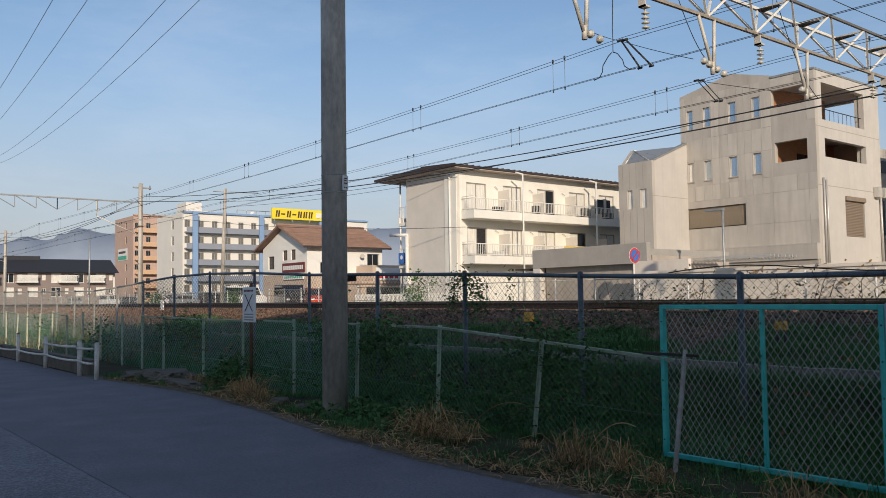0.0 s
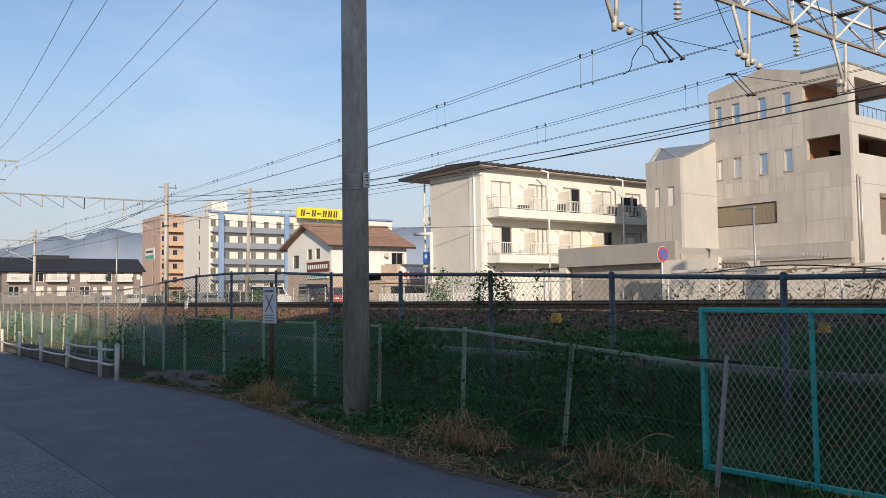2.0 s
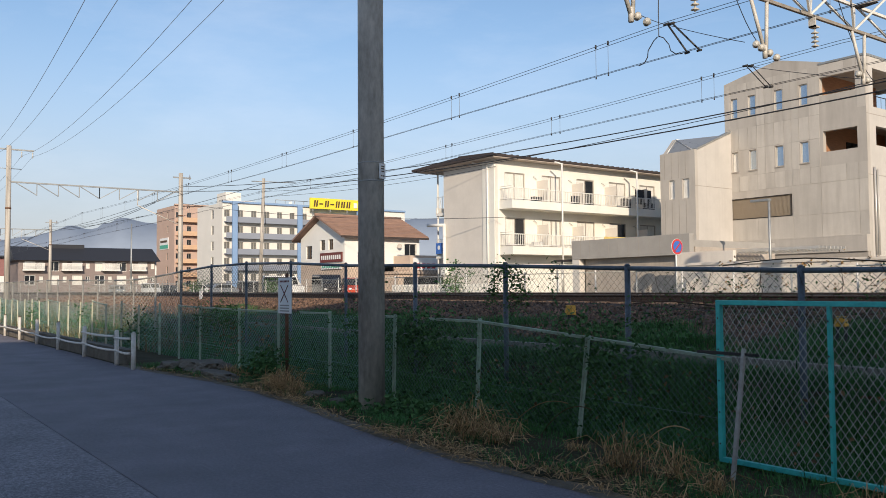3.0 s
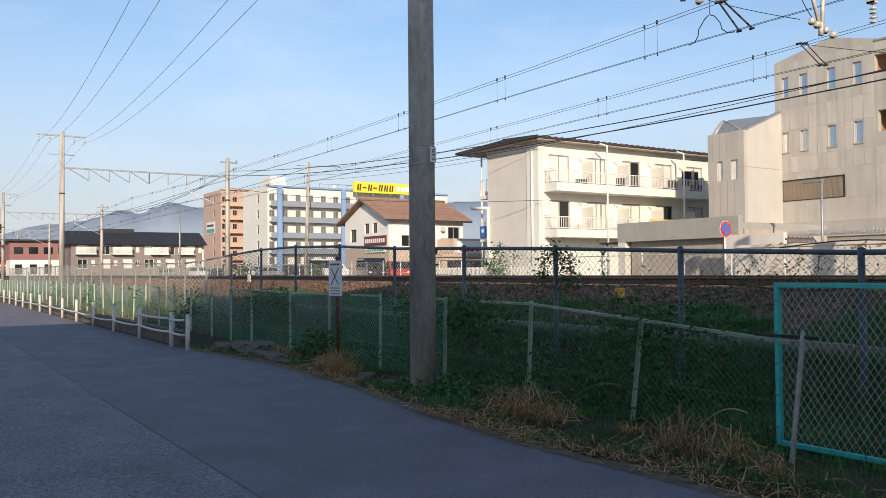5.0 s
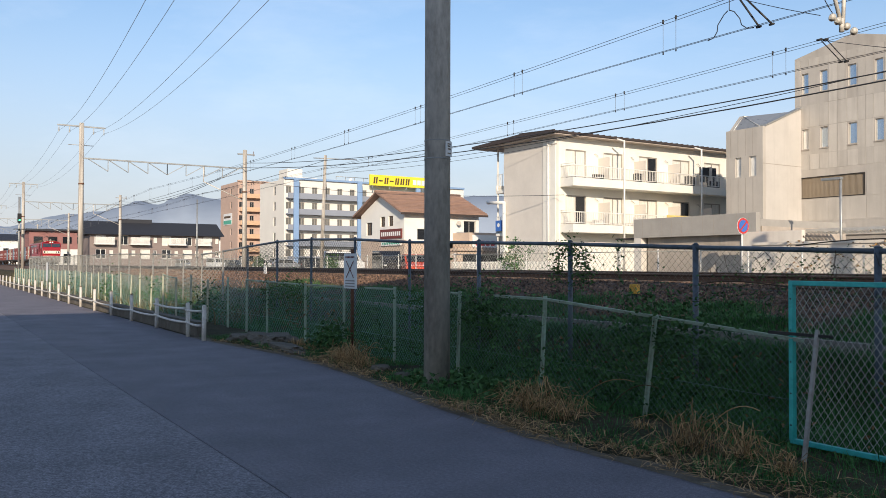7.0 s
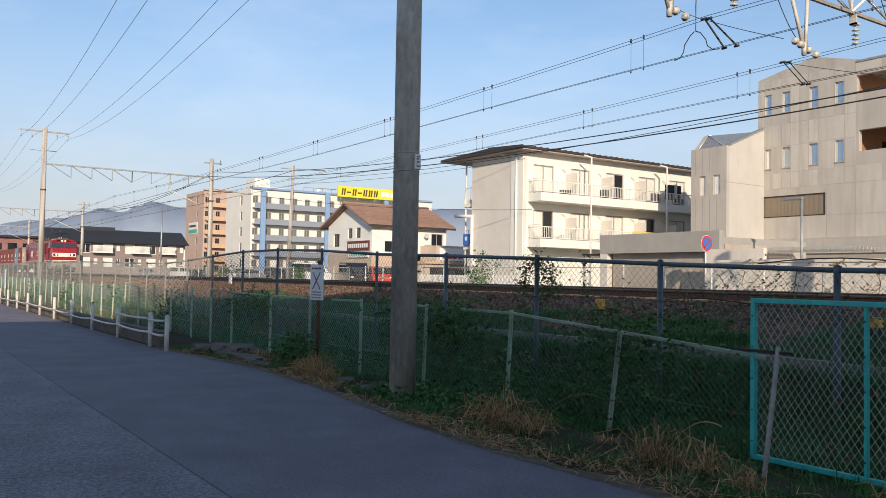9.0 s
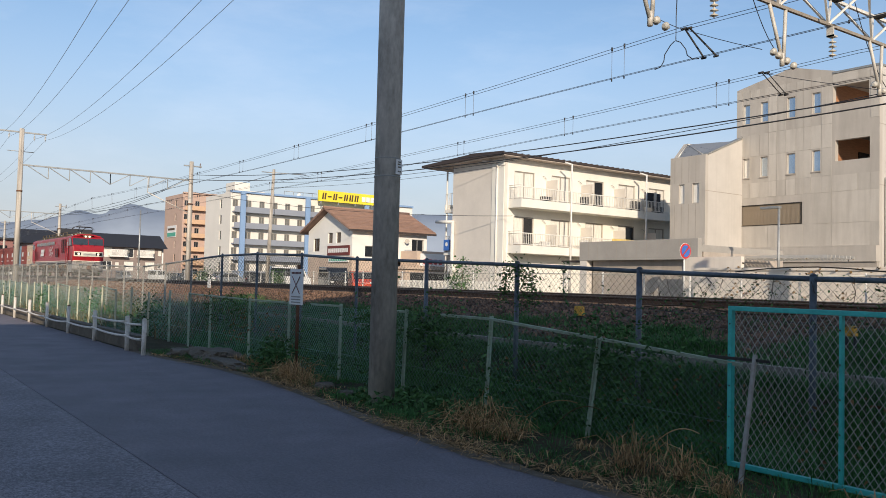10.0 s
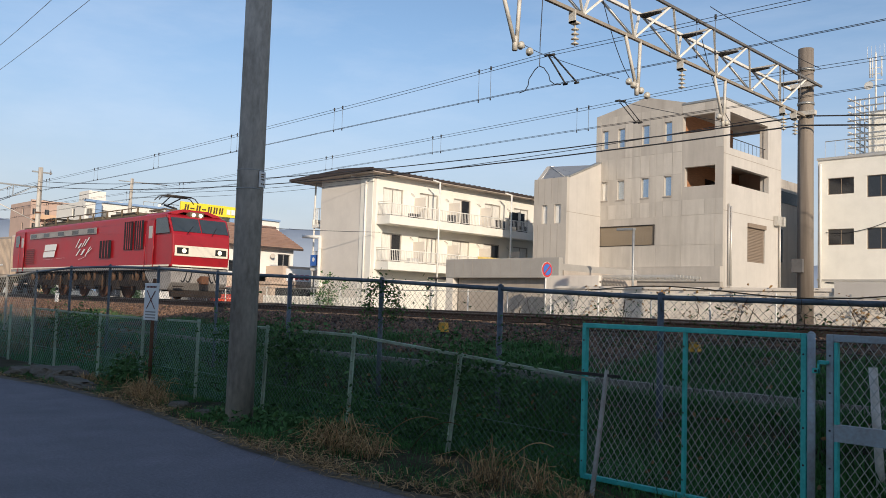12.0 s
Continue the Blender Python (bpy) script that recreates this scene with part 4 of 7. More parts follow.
def apartment():
    X, Y, XL, Y2 = -38.03, 31.65, -43.25, 47.6
    b = thing("apartment_block", "three-storey cream apartment block with white balconies", "apartment building")
    floors = [(0.7, 3.42), (3.42, 6.15), (6.15, 9.3)]
    units = [Y + 0.75 + 3.05 * i for i in range(5)]
    holes = []
    for z in (3.95, 6.7):
        for u in units:
            holes.append((u, z, u + 1.62, z + 1.75))
    # front in whiter paint than the side: its stronger sun is coloured in
    bm = bmesh.new()
    wall_with_holes(bm, 1, X, X - 0.2, Y + 0.2, Y2, GZ - 0.2, 9.3, holes)
    part("wall", bm, M["white_wall"], b)
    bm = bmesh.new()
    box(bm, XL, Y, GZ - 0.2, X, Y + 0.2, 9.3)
    part("wall", bm, M["render_wall"], b, "plain rendered side wall, weaker sun put into its darker cream")
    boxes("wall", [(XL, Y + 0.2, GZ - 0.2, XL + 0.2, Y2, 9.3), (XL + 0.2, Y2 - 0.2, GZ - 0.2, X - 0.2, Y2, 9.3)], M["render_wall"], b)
    boxes("corner_pier", [(X - 1.15, Y - 0.06, GZ, X - 0.02, Y - 0.002, 9.25)], M["white_wall"], b)
    boxes("floor_slab", [(XL + 0.2, Y + 0.2, z - 0.1, X - 0.2, Y2 - 0.2, z + 0.1) for z in (3.5, 6.2)], M["concrete"], b)
    # roof
    bm = bmesh.new()
    prism(bm, [(XL - 2.6, 9.22), (X + 0.72, 9.24), (X + 0.72, 9.37), ((XL + X) / 2, 9.55), (XL - 2.6, 9.37)], 1, Y - 0.75, Y2 + 1)
    roof = part("roof", bm, M["roof_edge"], b, "dark brown low-pitched metal roof")
    boxes("soffit", [(XL - 2.5, Y - 0.65, 9.17, X + 0.66, Y2 + 0.9, 9.22)], M["soffit"], roof)
    seam = mesh_of((lambda q: (prism(q, [((XL + X) / 2, 9.6), (X + 0.74, 9.41), (X + 0.74, 9.37), ((XL + X) / 2, 9.54)], 1, -0.03, 0.03), q)[1])(bmesh.new()), M["roof_edge"])
    for i in range(36):
        o = new("standing_seam", seam)
        o.parent, o.location = roof, (0, Y - 0.72 + i * 0.49, 0)
    for zi, z in enumerate((3.95, 6.7)):
        for ui, u in enumerate(units):
            window(b, 1, X, 1, u, z, u + 1.62, z + 1.75, [M["curtain"], M["curtain"]] if (ui + zi) % 3 else [M["curtain"], M["glass_dark"]], 2, 0.07, M["alu_dim"], 0.05)
            boxes("air_conditioner", [(X + 0.02, u + 1.85, z - 0.45, X + 0.35, u + 2.5, z + 0.12)], M["rail_white"], b, "white outdoor air-conditioner unit", bevel=0.02)
            boxes("divider", [(X + 0.0, u + 2.6, z - 0.55, X + 1.0, u + 2.65, z + 1.35)], M["render_wall"], b, "cream balcony divider panel")
            boxes("sign_strip", [(X + 1.002, u + 2.601, z + 0.75, X + 1.004, u + 2.649, z + 0.8)], M["sign_dark"], b)
            tubes("flue", [((X, u + 2.3, z + 1.6), (X + 0.12, u + 2.3, z + 1.62), 0.02), ((X + 0.12, u + 2.3, z + 1.62), (X + 0.12, u + 2.5, z + 1.45), 0.02)], M["alu"], b)
    for z0, z1 in ((3.42, 4.0), (6.15, 6.75)):
        bal = boxes("balcony", [(X, Y + 0.3, z0, X + 1.2, Y2 - 0.1, z0 + 0.15), (X + 1.08, Y + 0.3, z0 + 0.15, X + 1.2, Y2 - 0.1, z1 - 0.1), (X, Y + 0.3, z0 + 0.15, X + 1.08, Y + 0.42, z1 - 0.1)], M["white_wall"], b, "white balcony slab with low parapet")
        segs = [((X + 1.14, Y + 0.35, z1 + 0.62), (X + 1.14, Y2 - 0.1, z1 + 0.62), 0.03), ((X + 1.14, Y + 0.35, z1 - 0.02), (X + 1.14, Y2 - 0.1, z1 - 0.02), 0.02), ((X, Y + 0.36, z1 + 0.62), (X + 1.14, Y + 0.36, z1 + 0.62), 0.03), ((X, Y + 0.36, z1 - 0.02), (X + 1.14, Y + 0.36, z1 - 0.02), 0.02), ((X, Y + 0.36, z1 + 0.75), (X + 1.14, Y + 0.36, z1 + 0.75), 0.02)]
        tubes("handrail", segs, M["rail_white"], bal, n=6)
        bar = mesh_of((lambda q: (box(q, -0.012, -0.012, 0, 0.012, 0.012, 0.64), q)[1])(bmesh.new()), M["rail_white"])
        for i in range(110):
            o = new("baluster", bar)
            o.parent, o.location = bal, (X + 1.14, Y + 0.4 + i * 0.14, z1 - 0.02)
        for i in range(9):
            o = new("baluster", bar)
            o.parent, o.location = bal, (X + 0.05 + i * 0.125, Y + 0.36, z1 - 0.02)
        boxes("clutter", [(X + 0.7, Y + u0, z0 + 0.15, X + 1.0, Y + u0 + w, z0 + 0.15 + h) for u0, w, h in ((2.2, 0.7, 0.65), (5.6, 0.5, 0.9), (6.6, 0.8, 0.5), (10.2, 0.7, 1.0), (12.4, 0.9, 0.8))], M["car_dark"] if z0 > 5 else M["rail_white"], bal, "things stored on the balcony", bevel=0.03)
    boxes("futon", [(X + 1.1, Y + 8.1, 3.75, X + 1.22, Y + 10.6, 4.68)], mat("yellow_cloth", (0.75, 0.55, 0.18), 0.9), b, "yellow cloth hung over the balcony rail", bevel=0.03)
    boxes("laundry", [(X + 0.75, Y + 11.6, 7.0, X + 0.8, Y + 13.2, 8.0)], M["car_dark"], b, "dark laundry on a pole")
    for yy in (Y + 4.3, Y + 11.2):
        tubes("drainpipe", [((X + 1.28, yy, GZ), (X + 1.28, yy, 9.1), 0.055), ((X + 1.28, yy, 9.05), (X + 0.95, yy - 0.3, 9.2), 0.055)], M["rail_white"], b, "white drainpipe", n=10)
    tubes("drainpipe", [((X - 0.62, Y - 0.1, GZ), (X - 0.62, Y - 0.1, 8.9), 0.055), ((X - 0.62, Y - 0.1, 8.9), (X - 1.7, Y - 0.4, 9.1), 0.05)], M["rail_white"], b, "white drainpipe", n=10)
    # entrance side stair with rails
    for z in (3.6, 6.4):
        st = boxes("landing", [(XL - 1.3, Y + 0.3, z - 0.2, XL, Y + 3, z), (XL - 1.3, Y + 0.3, z, XL - 1.2, Y + 3, z + 0.35)], M["white_wall"], b)
        tubes("handrail", [((XL - 1.25, Y + 0.35 + 0.3 * i, z + 0.35), (XL - 1.25, Y + 0.35 + 0.3 * i, z + 1.05), 0.015) for i in range(6)] + [((XL - 1.25 + 0.16 * i, Y + 0.35, z), (XL - 1.25 + 0.16 * i, Y + 0.35, z + 1.05), 0.015) for i in range(8)] + [((XL - 1.25, Y + 0.35, z + 1.05), (XL, Y + 0.35, z + 1.05), 0.02)], M["rail_white"], st, n=5)
    tubes("column", [((XL - 1.2, Y + 0.4, GZ), (XL - 1.2, Y + 0.4, 9.2), 0.06)], M["rail_white"], b)
    duct = tubes("duct", [((XL + 0.25, Y - 0.15, 1.5), (XL + 0.25, Y - 0.15, 5.5), 0.12), ((XL + 0.25, Y - 0.15, 5.5), (XL - 1.6, Y - 0.15, 5.6), 0.11)], M["rail_white"], b, "white bent duct", n=12)
    boxes("meter_box", [(XL + 0.0, Y - 0.3, 2.3, XL + 0.5, Y - 0.01, 2.9)], M["rail_white"], b, bevel=0.02)
    bs = boxes("hanging_sign", [(XL - 1.05, Y + 0.1, 3.7, XL - 0.4, Y + 0.2, 4.4)], M["sign_blue"], b, "blue hanging sign with a pale emblem")
    tubes("emblem", [((XL - 0.72, Y + 0.095, 4.1), (XL - 0.72, Y + 0.1, 4.1), 0.14)], M["sign_white"], bs, n=20)
    boxes("boundary_fence", [(XL, Y - 0.5, GZ, X, Y - 0.4, GZ + 1.0)], M["white_wall"], b)


apartment()


def concrete_building():
    X0, X1, Y, Y2 = -30.0, -21.5, 43.0, 50.6
    b = thing("concrete_office", "three-storey panelled grey concrete building with open corner loggias", "office building")
    wx = [(-29.55, -29.12), (-28.4, -27.93), (-26.72, -26.22), (-25.2, -24.72)]
    holes = [(a, z, c, z + 1.18) for a, c in wx for z in (8.2, 11.42)]
    holes += [(-24.0, 11.75, -22.05, 12.75), (-23.87, 8.65, -22.0, 9.78), (-30.0, 5.38, -25.8, 6.55)]
    bm = bmesh.new()
    wall_with_holes(bm, 0, Y, Y + 0.3, X0, X1, GZ - 0.2, 13.45, holes)
    part("wall", bm, M["concrete"], b)
    bm = bmesh.new()
    prism(bm, [(X0, 13.45), (-23.7, 13.45), (-23.7, 13.55), (-26.46, 14.28), (X0, 13.55)], 1, Y, Y + 0.3)
    part("gable", bm, M["concrete"], b)
    holes = [(43.75, 10.8, 48.7, 12.85), (43.95, 8.78, 48.8, 9.8), (46.0, 4.5, 48.3, 6.6)]
    bm = bmesh.new()
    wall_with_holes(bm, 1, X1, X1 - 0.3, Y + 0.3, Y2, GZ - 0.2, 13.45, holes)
    part("wall", bm, M["concrete_pale"], b, "concrete end wall, sunlight put into its paler colour")
    boxes("wall", [(X0, Y + 0.3, GZ - 0.2, X0 + 0.3, Y2, 13.45), (X0 + 0.3, Y2 - 0.3, GZ - 0.2, X1 - 5.0, Y2, 13.45), (X1 - 5.0, Y2 - 0.3, GZ - 0.2, X1 - 0.3, Y2, 10.7), (X1 - 5, Y2 - 0.3, 12.9, X1 - 0.3, Y2, 13.45)], M["concrete"], b)
    boxes("floor_slab", [(X0 + 0.3, Y + 0.3, z - 0.25, X1 - 0.3, Y2 - 0.3, z) for z in (7.2, 10.6)], M["concrete"], b)
    boxes("roof", [(X0 + 0.02, Y + 0.3, 13.05, X1 - 0.3, Y2 - 0.02, 13.4)], M["concrete"], b)
    boxes("coping", [(-24.0, Y - 0.04, 13.45, X1 + 0.04, Y + 0.3, 13.56), (X1 - 0.3, Y + 0.3, 13.45, X1 + 0.04, Y2, 13.56)], M["steel"], b)
    boxes("inner_wall", [(-24.3, Y + 0.3, 7.2, -24.1, Y2 - 0.3, 10.3), (-24.3, Y + 0.3, 10.6, -24.1, Y2 - 1.2, 13.05)], M["wood"], b, "warm cedar-clad loggia wall")
    boxes("inner_window", [(-24.09, Y + 2.8, 7.4, -24.05, Y + 4.8, 9.5), (-24.09, Y + 3.4, 10.7, -24.05, Y + 4.6, 12.6)], M["glass_dark"], b)
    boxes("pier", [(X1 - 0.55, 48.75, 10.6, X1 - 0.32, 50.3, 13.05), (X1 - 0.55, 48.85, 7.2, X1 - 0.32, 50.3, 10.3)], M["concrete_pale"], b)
    tubes("loggia_rail", [((X1 - 0.15, 43.8, 11.45), (X1 - 0.15, 48.6, 11.45), 0.025)] + [((X1 - 0.15, 43.9 + 0.5 * i, 10.8), (X1 - 0.15, 43.9 + 0.5 * i, 11.45), 0.012) for i in range(10)], M["dark_steel"], b, n=5)
    for a, c in wx:
        for z in (8.2, 11.42):
            window(b, 0, Y, -1, a, z, c, z + 1.18, M["curtain"] if a < -29 and z < 9 else M["glass"], 1, 0.05, depth=0.1)
            boxes("sill", [(a - 0.05, Y - 0.04, z - 0.06, c + 0.05, Y - 0.002, z)], M["joint"], b)
    # louvred band
    boxes("louvre_band", [(X0, Y + 0.12, 5.38, -25.8, Y + 0.2, 6.55)], M["louvre_pale"], b, "bronze louvred ventilation band")
    sl = mesh_of((lambda q: (box(q, -0.012, -0.03, 0, 0.012, 0.03, 1.13), q)[1])(bmesh.new()), M["louvre_pale"])
    for i in range(84):
        o = new("louvre_slat", sl)
        o.parent, o.location = b, (X0 + 0.03 + i * 0.05, Y + 0.08, 5.4)
    boxes("louvre_frame", [(X0, Y - 0.02, 6.55, -25.77, Y + 0.05, 6.58), (-25.8, Y - 0.02, 5.35, -25.77, Y + 0.05, 6.55), (X0, Y - 0.02, 5.35, -25.8, Y + 0.05, 5.38)], M["dark_steel"], b)
    # roller shutter on the end wall
    sh = boxes("shutter", [(X1 - 0.12, 46.05, 4.5, X1 - 0.06, 48.25, 6.55)], M["louvre"], b, "brown roller shutter")
    slat = mesh_of((lambda q: (box(q, -0.02, 0, -0.03, 0.02, 2.16, 0.03), q)[1])(bmesh.new()), M["louvre"])
    for i in range(22):
        o = new("shutter_slat", slat)
        o.parent, o.location = sh, (X1 - 0.05, 46.07, 4.56 + i * 0.088)
    boxes("shutter_box", [(X1 - 0.1, 46.0, 6.5, X1 + 0.12, 48.3, 6.75)], M["louvre"], b, bevel=0.02)
    # ledge at the foot
    boxes("ledge", [(X0 - 0.6, Y - 0.35, 3.2, X1 + 0.02, Y - 0.002, 4.0), (X0 - 0.6, Y - 0.35, 4.0, X1 + 0.02, Y - 0.002, 4.06)], M["concrete"], b, bevel=0.01)
    boxes("shadow_gap", [(X0 - 0.5, Y - 0.25, 2.9, X1, Y - 0.05, 3.2)], M["joint"], b)
    # cast facade panels with open joints, left out where an opening cuts them
    front = [(a - 0.06, z - 0.08, c + 0.06, z + 1.24) for a, c in wx for z in (8.2, 11.42)] + [(-24.05, 11.7, -22.0, 12.8), (-23.92, 8.6, -21.95, 9.83), (-30.1, 5.3, -25.7, 6.65)]
    upper = [X0, -29.62, -29.08, -28.46, -27.87, -27.35, -26.78, -26.16, -25.72, -25.26, -24.66, -24.05, -22.63, -21.98, X1]
    lower = [X0, -27.9, -25.7, -24.05, -21.98, X1]
    for xs, zs in ((upper, (7.0, 7.9, 9.45, 10.75, 12.95, 13.42)), (lower, (4.07, 5.3, 7.0))):
        for a, c in zip(xs, xs[1:]):
            for p, q in zip(zs, zs[1:]):
                if not any(a < h[2] and c > h[0] and p < h[3] and q > h[1] for h in front):
                    boxes("panel", [(a + 0.014, Y - 0.012, p + 0.014, c - 0.014, Y - 0.001, q - 0.014)], M["concrete_panel"], b)
    for z in (7.2, 10.4):
        boxes("panel_joint", [(X1 + 0.002, Y, z - 0.02, X1 + 0.006, Y2, z + 0.02)], M["joint"], b)
    tubes("drainpipe", [((X1 + 0.1, 43.5, 3.0), (X1 + 0.1, 43.5, 7.6), 0.05), ((X1 + 0.1, 43.8, 3.0), (X1 + 0.1, 43.8, 7.5), 0.04)], M["alu"], b)
    tubes("drainpipe", [((X1 + 0.1, 50.2, 3.0), (X1 + 0.1, 50.2, 7.5), 0.06)], M["alu"], b)
    boxes("meter_box", [(X1 + 0.02, 49.5, 6.9, X1 + 0.3, 50.0, 7.5), (X1 + 0.02, 50.35, 6.9, X1 + 0.3, 50.6, 7.5)], M["alu"], b, bevel=0.02)
    # set-back rear wing
    w = boxes("rear_wing", [(-30, 50.62, GZ, -23.3, 60, 10.6)], M["concrete"], b, "darker set-back rear wing")
    boxes("wing_opening", [(-23.29, 51.5, 9.0, -23.25, 59, 9.8), (-23.29, 51.3, 5.0, -23.25, 55, 7.2)], M["glass_dark"], w)
    # annex
    an = thing("concrete_annex", "small panelled concrete stair tower with a sloping skylight", "annex")
    A0, A1, AY = -32.08, -29.6, 39.5
    holes = [(-31.45, 6.54, -31.05, 7.68), (-30.5, 6.54, -30.03, 7.68)]
    bm = bmesh.new()
    wall_with_holes(bm, 0, AY, AY + 0.25, A0, A1, GZ - 0.2, 9.3, holes)
    part("wall", bm, M["concrete"], an)
    bm = bmesh.new()
    prism(bm, [(AY + 0.25, GZ - 0.2), (Y - 0.005, GZ - 0.2), (Y - 0.005, 10.6), (AY + 0.25, 9.3)], 0, A1 - 0.25, A1)
    part("wall", bm, M["concrete_pale"], an, "concrete side wall coloured paler for the sun")
    bm = bmesh.new()
    prism(bm, [(AY + 0.25, GZ - 0.2), (Y - 0.005, GZ - 0.2), (Y - 0.005, 10.4), (AY + 1.2, 10.3), (AY + 0.25, 9.3)], 0, A0, A0 + 0.25)
    part("wall", bm, M["concrete"], an)
    bm = bmesh.new()
    corners = [(A0 + 0.26, AY + 0.26, 9.26), (A1 - 0.26, AY + 0.26, 9.26), (A0 + 0.26, AY + 1.2, 10.26), (A1 - 0.26, Y - 0.01, 10.52), (A0 + 0.26, Y - 0.01, 10.38)]
    up, dn = [bm.verts.new(p) for p in corners], [bm.verts.new((p[0], p[1], p[2] - 0.06)) for p in corners]
    for f in ((0, 1, 2), (2, 1, 3, 4)):
        bm.faces.new([up[k] for k in f])
        bm.faces.new([dn[k] for k in reversed(f)])
    for p, q in ((0, 1), (1, 3), (3, 4), (4, 2), (2, 0)):
        bm.faces.new((up[p], up[q], dn[q], dn[p]))
    part("skylight", bm, M["skylight"], an, "sloping grey glazed skylight")
    tubes("glazing_bar", [((A0 + 0.26, AY + 1.2, 10.28), (A1 - 0.26, AY + 0.26, 9.28), 0.03), ((A0 + 0.26, AY + 0.26, 9.28), (A0 + 0.26, AY + 1.2, 10.28), 0.04), ((A0 + 0.26, AY + 1.2, 10.28), (A0 + 0.26, Y - 0.01, 10.42), 0.04)], M["alu"], an, n=6)
    bm = bmesh.new()
    prism(bm, [(AY + 0.2, 9.3), (Y - 0.005, 10.6), (Y - 0.005, 10.7), (AY + 0.2, 9.4)], 0, A1 - 0.3, A1 + 0.05)
    part("flashing", bm, M["steel"], an)
    for a, c in ((-31.45, -31.05), (-30.5, -30.03)):
        window(an, 0, AY, -1, a, 6.54, c, 7.68, M["curtain"], 1, 0.04, depth=0.08)
    for x in (-31.75, -31.25, -30.75, -30.25):
        for z0, z1 in ((GZ, 6.5), (7.75, 9.25)):
            boxes("panel_joint", [(x - 0.02, AY - 0.006, z0, x + 0.02, AY - 0.002, z1)], M["joint"], an)
    boxes("panel_joint", [(A1 + 0.002, AY, 7.2, A1 + 0.006, Y - 0.005, 7.24)], M["joint"], an)


concrete_building()


def garage():
    g = thing("garage", "low concrete carport with a heavy fascia and block walls", "garage")
    X0, X1, Y = -30.05, -22.85, 30.0
    boxes("fascia", [(X0, Y, 2.85, X1, Y + 0.3, 3.78)], M["concrete_dark"], g, bevel=0.01)
    boxes("roof", [(X0, Y + 0.3, 3.2, X1, Y + 6.5, 3.5)], M["concrete_dark"], g)
    for i in range(1, 12):
        boxes("panel_joint", [(X0 + 0.62 * i - 0.012, Y - 0.005, 2.85, X0 + 0.62 * i + 0.012, Y - 0.002, 3.78)], M["joint"], g)
    boxes("pier", [(X1 - 0.5, Y + 0.02, GZ - 0.2, X1 - 0.02, Y + 0.4, 2.85), (X0 + 0.02, Y + 0.02, GZ - 0.2, X0 + 0.5, Y + 0.4, 2.85)], M["render_wall"], g)
    boxes("back_wall", [(X0, Y + 6.2, GZ - 0.2, X1, Y + 6.5, 3.2), (X0, Y + 0.4, GZ - 0.2, X0 + 0.2, Y + 6.2, 3.2), (X1 - 0.2, Y + 0.4, GZ - 0.2, X1, Y + 6.2, 3.2)], M["brick_dim"], g)
    sl = mesh_of((lambda q: (box(q, X0 + 0.6, Y + 0.36, 0, X1 - 0.6, Y + 0.38, 0.045), q)[1])(bmesh.new()), M["brick_dim"])
    for i in range(42):
        o = new("shutter_slat", sl)
        o.parent, o.location = g, (0, 0, 2.8 - i * 0.05)
    tubes("awning_post", [((X0 - 1.2, Y + 0.5, GZ), (X0 - 1.2, Y + 0.5, 2.8), 0.05)], M["alu"], g)
    boxes("awning", [(X0 - 1.6, Y + 0.3, 2.8, X0, Y + 3, 2.88)], M["roof_edge"], g, "thin dark awning")
    boxes("lattice_roof", [(X1 + 0.3, 33.0 + 0.3 * i, 3.0, X1 + 4.2, 33.06 + 0.3 * i, 3.12) for i in range(8)] + [(X1 + 0.3 + 0.5 * i, 32.9, 2.95, X1 + 0.36 + 0.5 * i, 35.3, 3.0) for i in range(8)], M["alu"], g, "pale pergola roof")
    w = thing("boundary_wall", "whitewashed boundary wall with climbing vines", "wall", kind="structure")
    boxes("coping", [(-20.0, 25.95, 2.25, 14, 26.3, 2.35)], M["wall_beige"], w)
    boxes("wall", [(-20.0, 26.0, GZ - 0.2, 14, 26.25, 2.25)], M["wall_beige"], w)
    boxes("gate_panel", [(-9.4, 25.9, 1.9, 4.5, 25.98, 2.55)], M["concrete_pale"], w, "pale stained panel")
    boxes("wall", [(-22.8, 29.0, GZ - 0.2, -20.0, 29.2, 2.9), (-20.2, 26.25, GZ - 0.2, -20.0, 29.0, 2.3)], M["wall_beige"], w)
    s = thing("no_parking_sign", "round blue and red no-parking sign on a post", "road sign")
    tubes("post", [((-22.4, 28.5, GZ), (-22.4, 28.5, 3.4), 0.035)], M["rail_white"], s)
    d = Vector((0.985, -0.06, 0)).normalized()
    c = Vector((-22.4, 28.5, 3.13)) + d * 0.05
    for n, r, o, mt in (("rim", 0.34, 0.0, "sign_white"), ("ring", 0.325, 0.012, "sign_red"), ("disc", 0.245, 0.024, "sign_blue")):
        tubes(n, [(c + d * o, c + d * (o + 0.012), r)], M[mt], s, n=36)
    bm = bmesh.new()
    side = d.cross(Vector((0, 0, 1)))
    u = (side + Vector((0, 0, -1))).normalized()
    tube(bm, c + d * 0.037 - u * 0.25, c + d * 0.037 + u * 0.25, 0.035, 4)
    part("slash", bm, M["sign_red"], s)
    lamp = thing("yard_lamp", "thin grey pole lamp with a flat head", "street lamp")
    tubes("pole", [((-19.3, 30.5, GZ), (-19.3, 30.5, 4.95), 0.05)], M["steel"], lamp)
    boxes("head", [(-20.1, 30.4, 4.9, -19.25, 30.6, 5.0)], M["steel"], lamp, bevel=0.02)


garage()


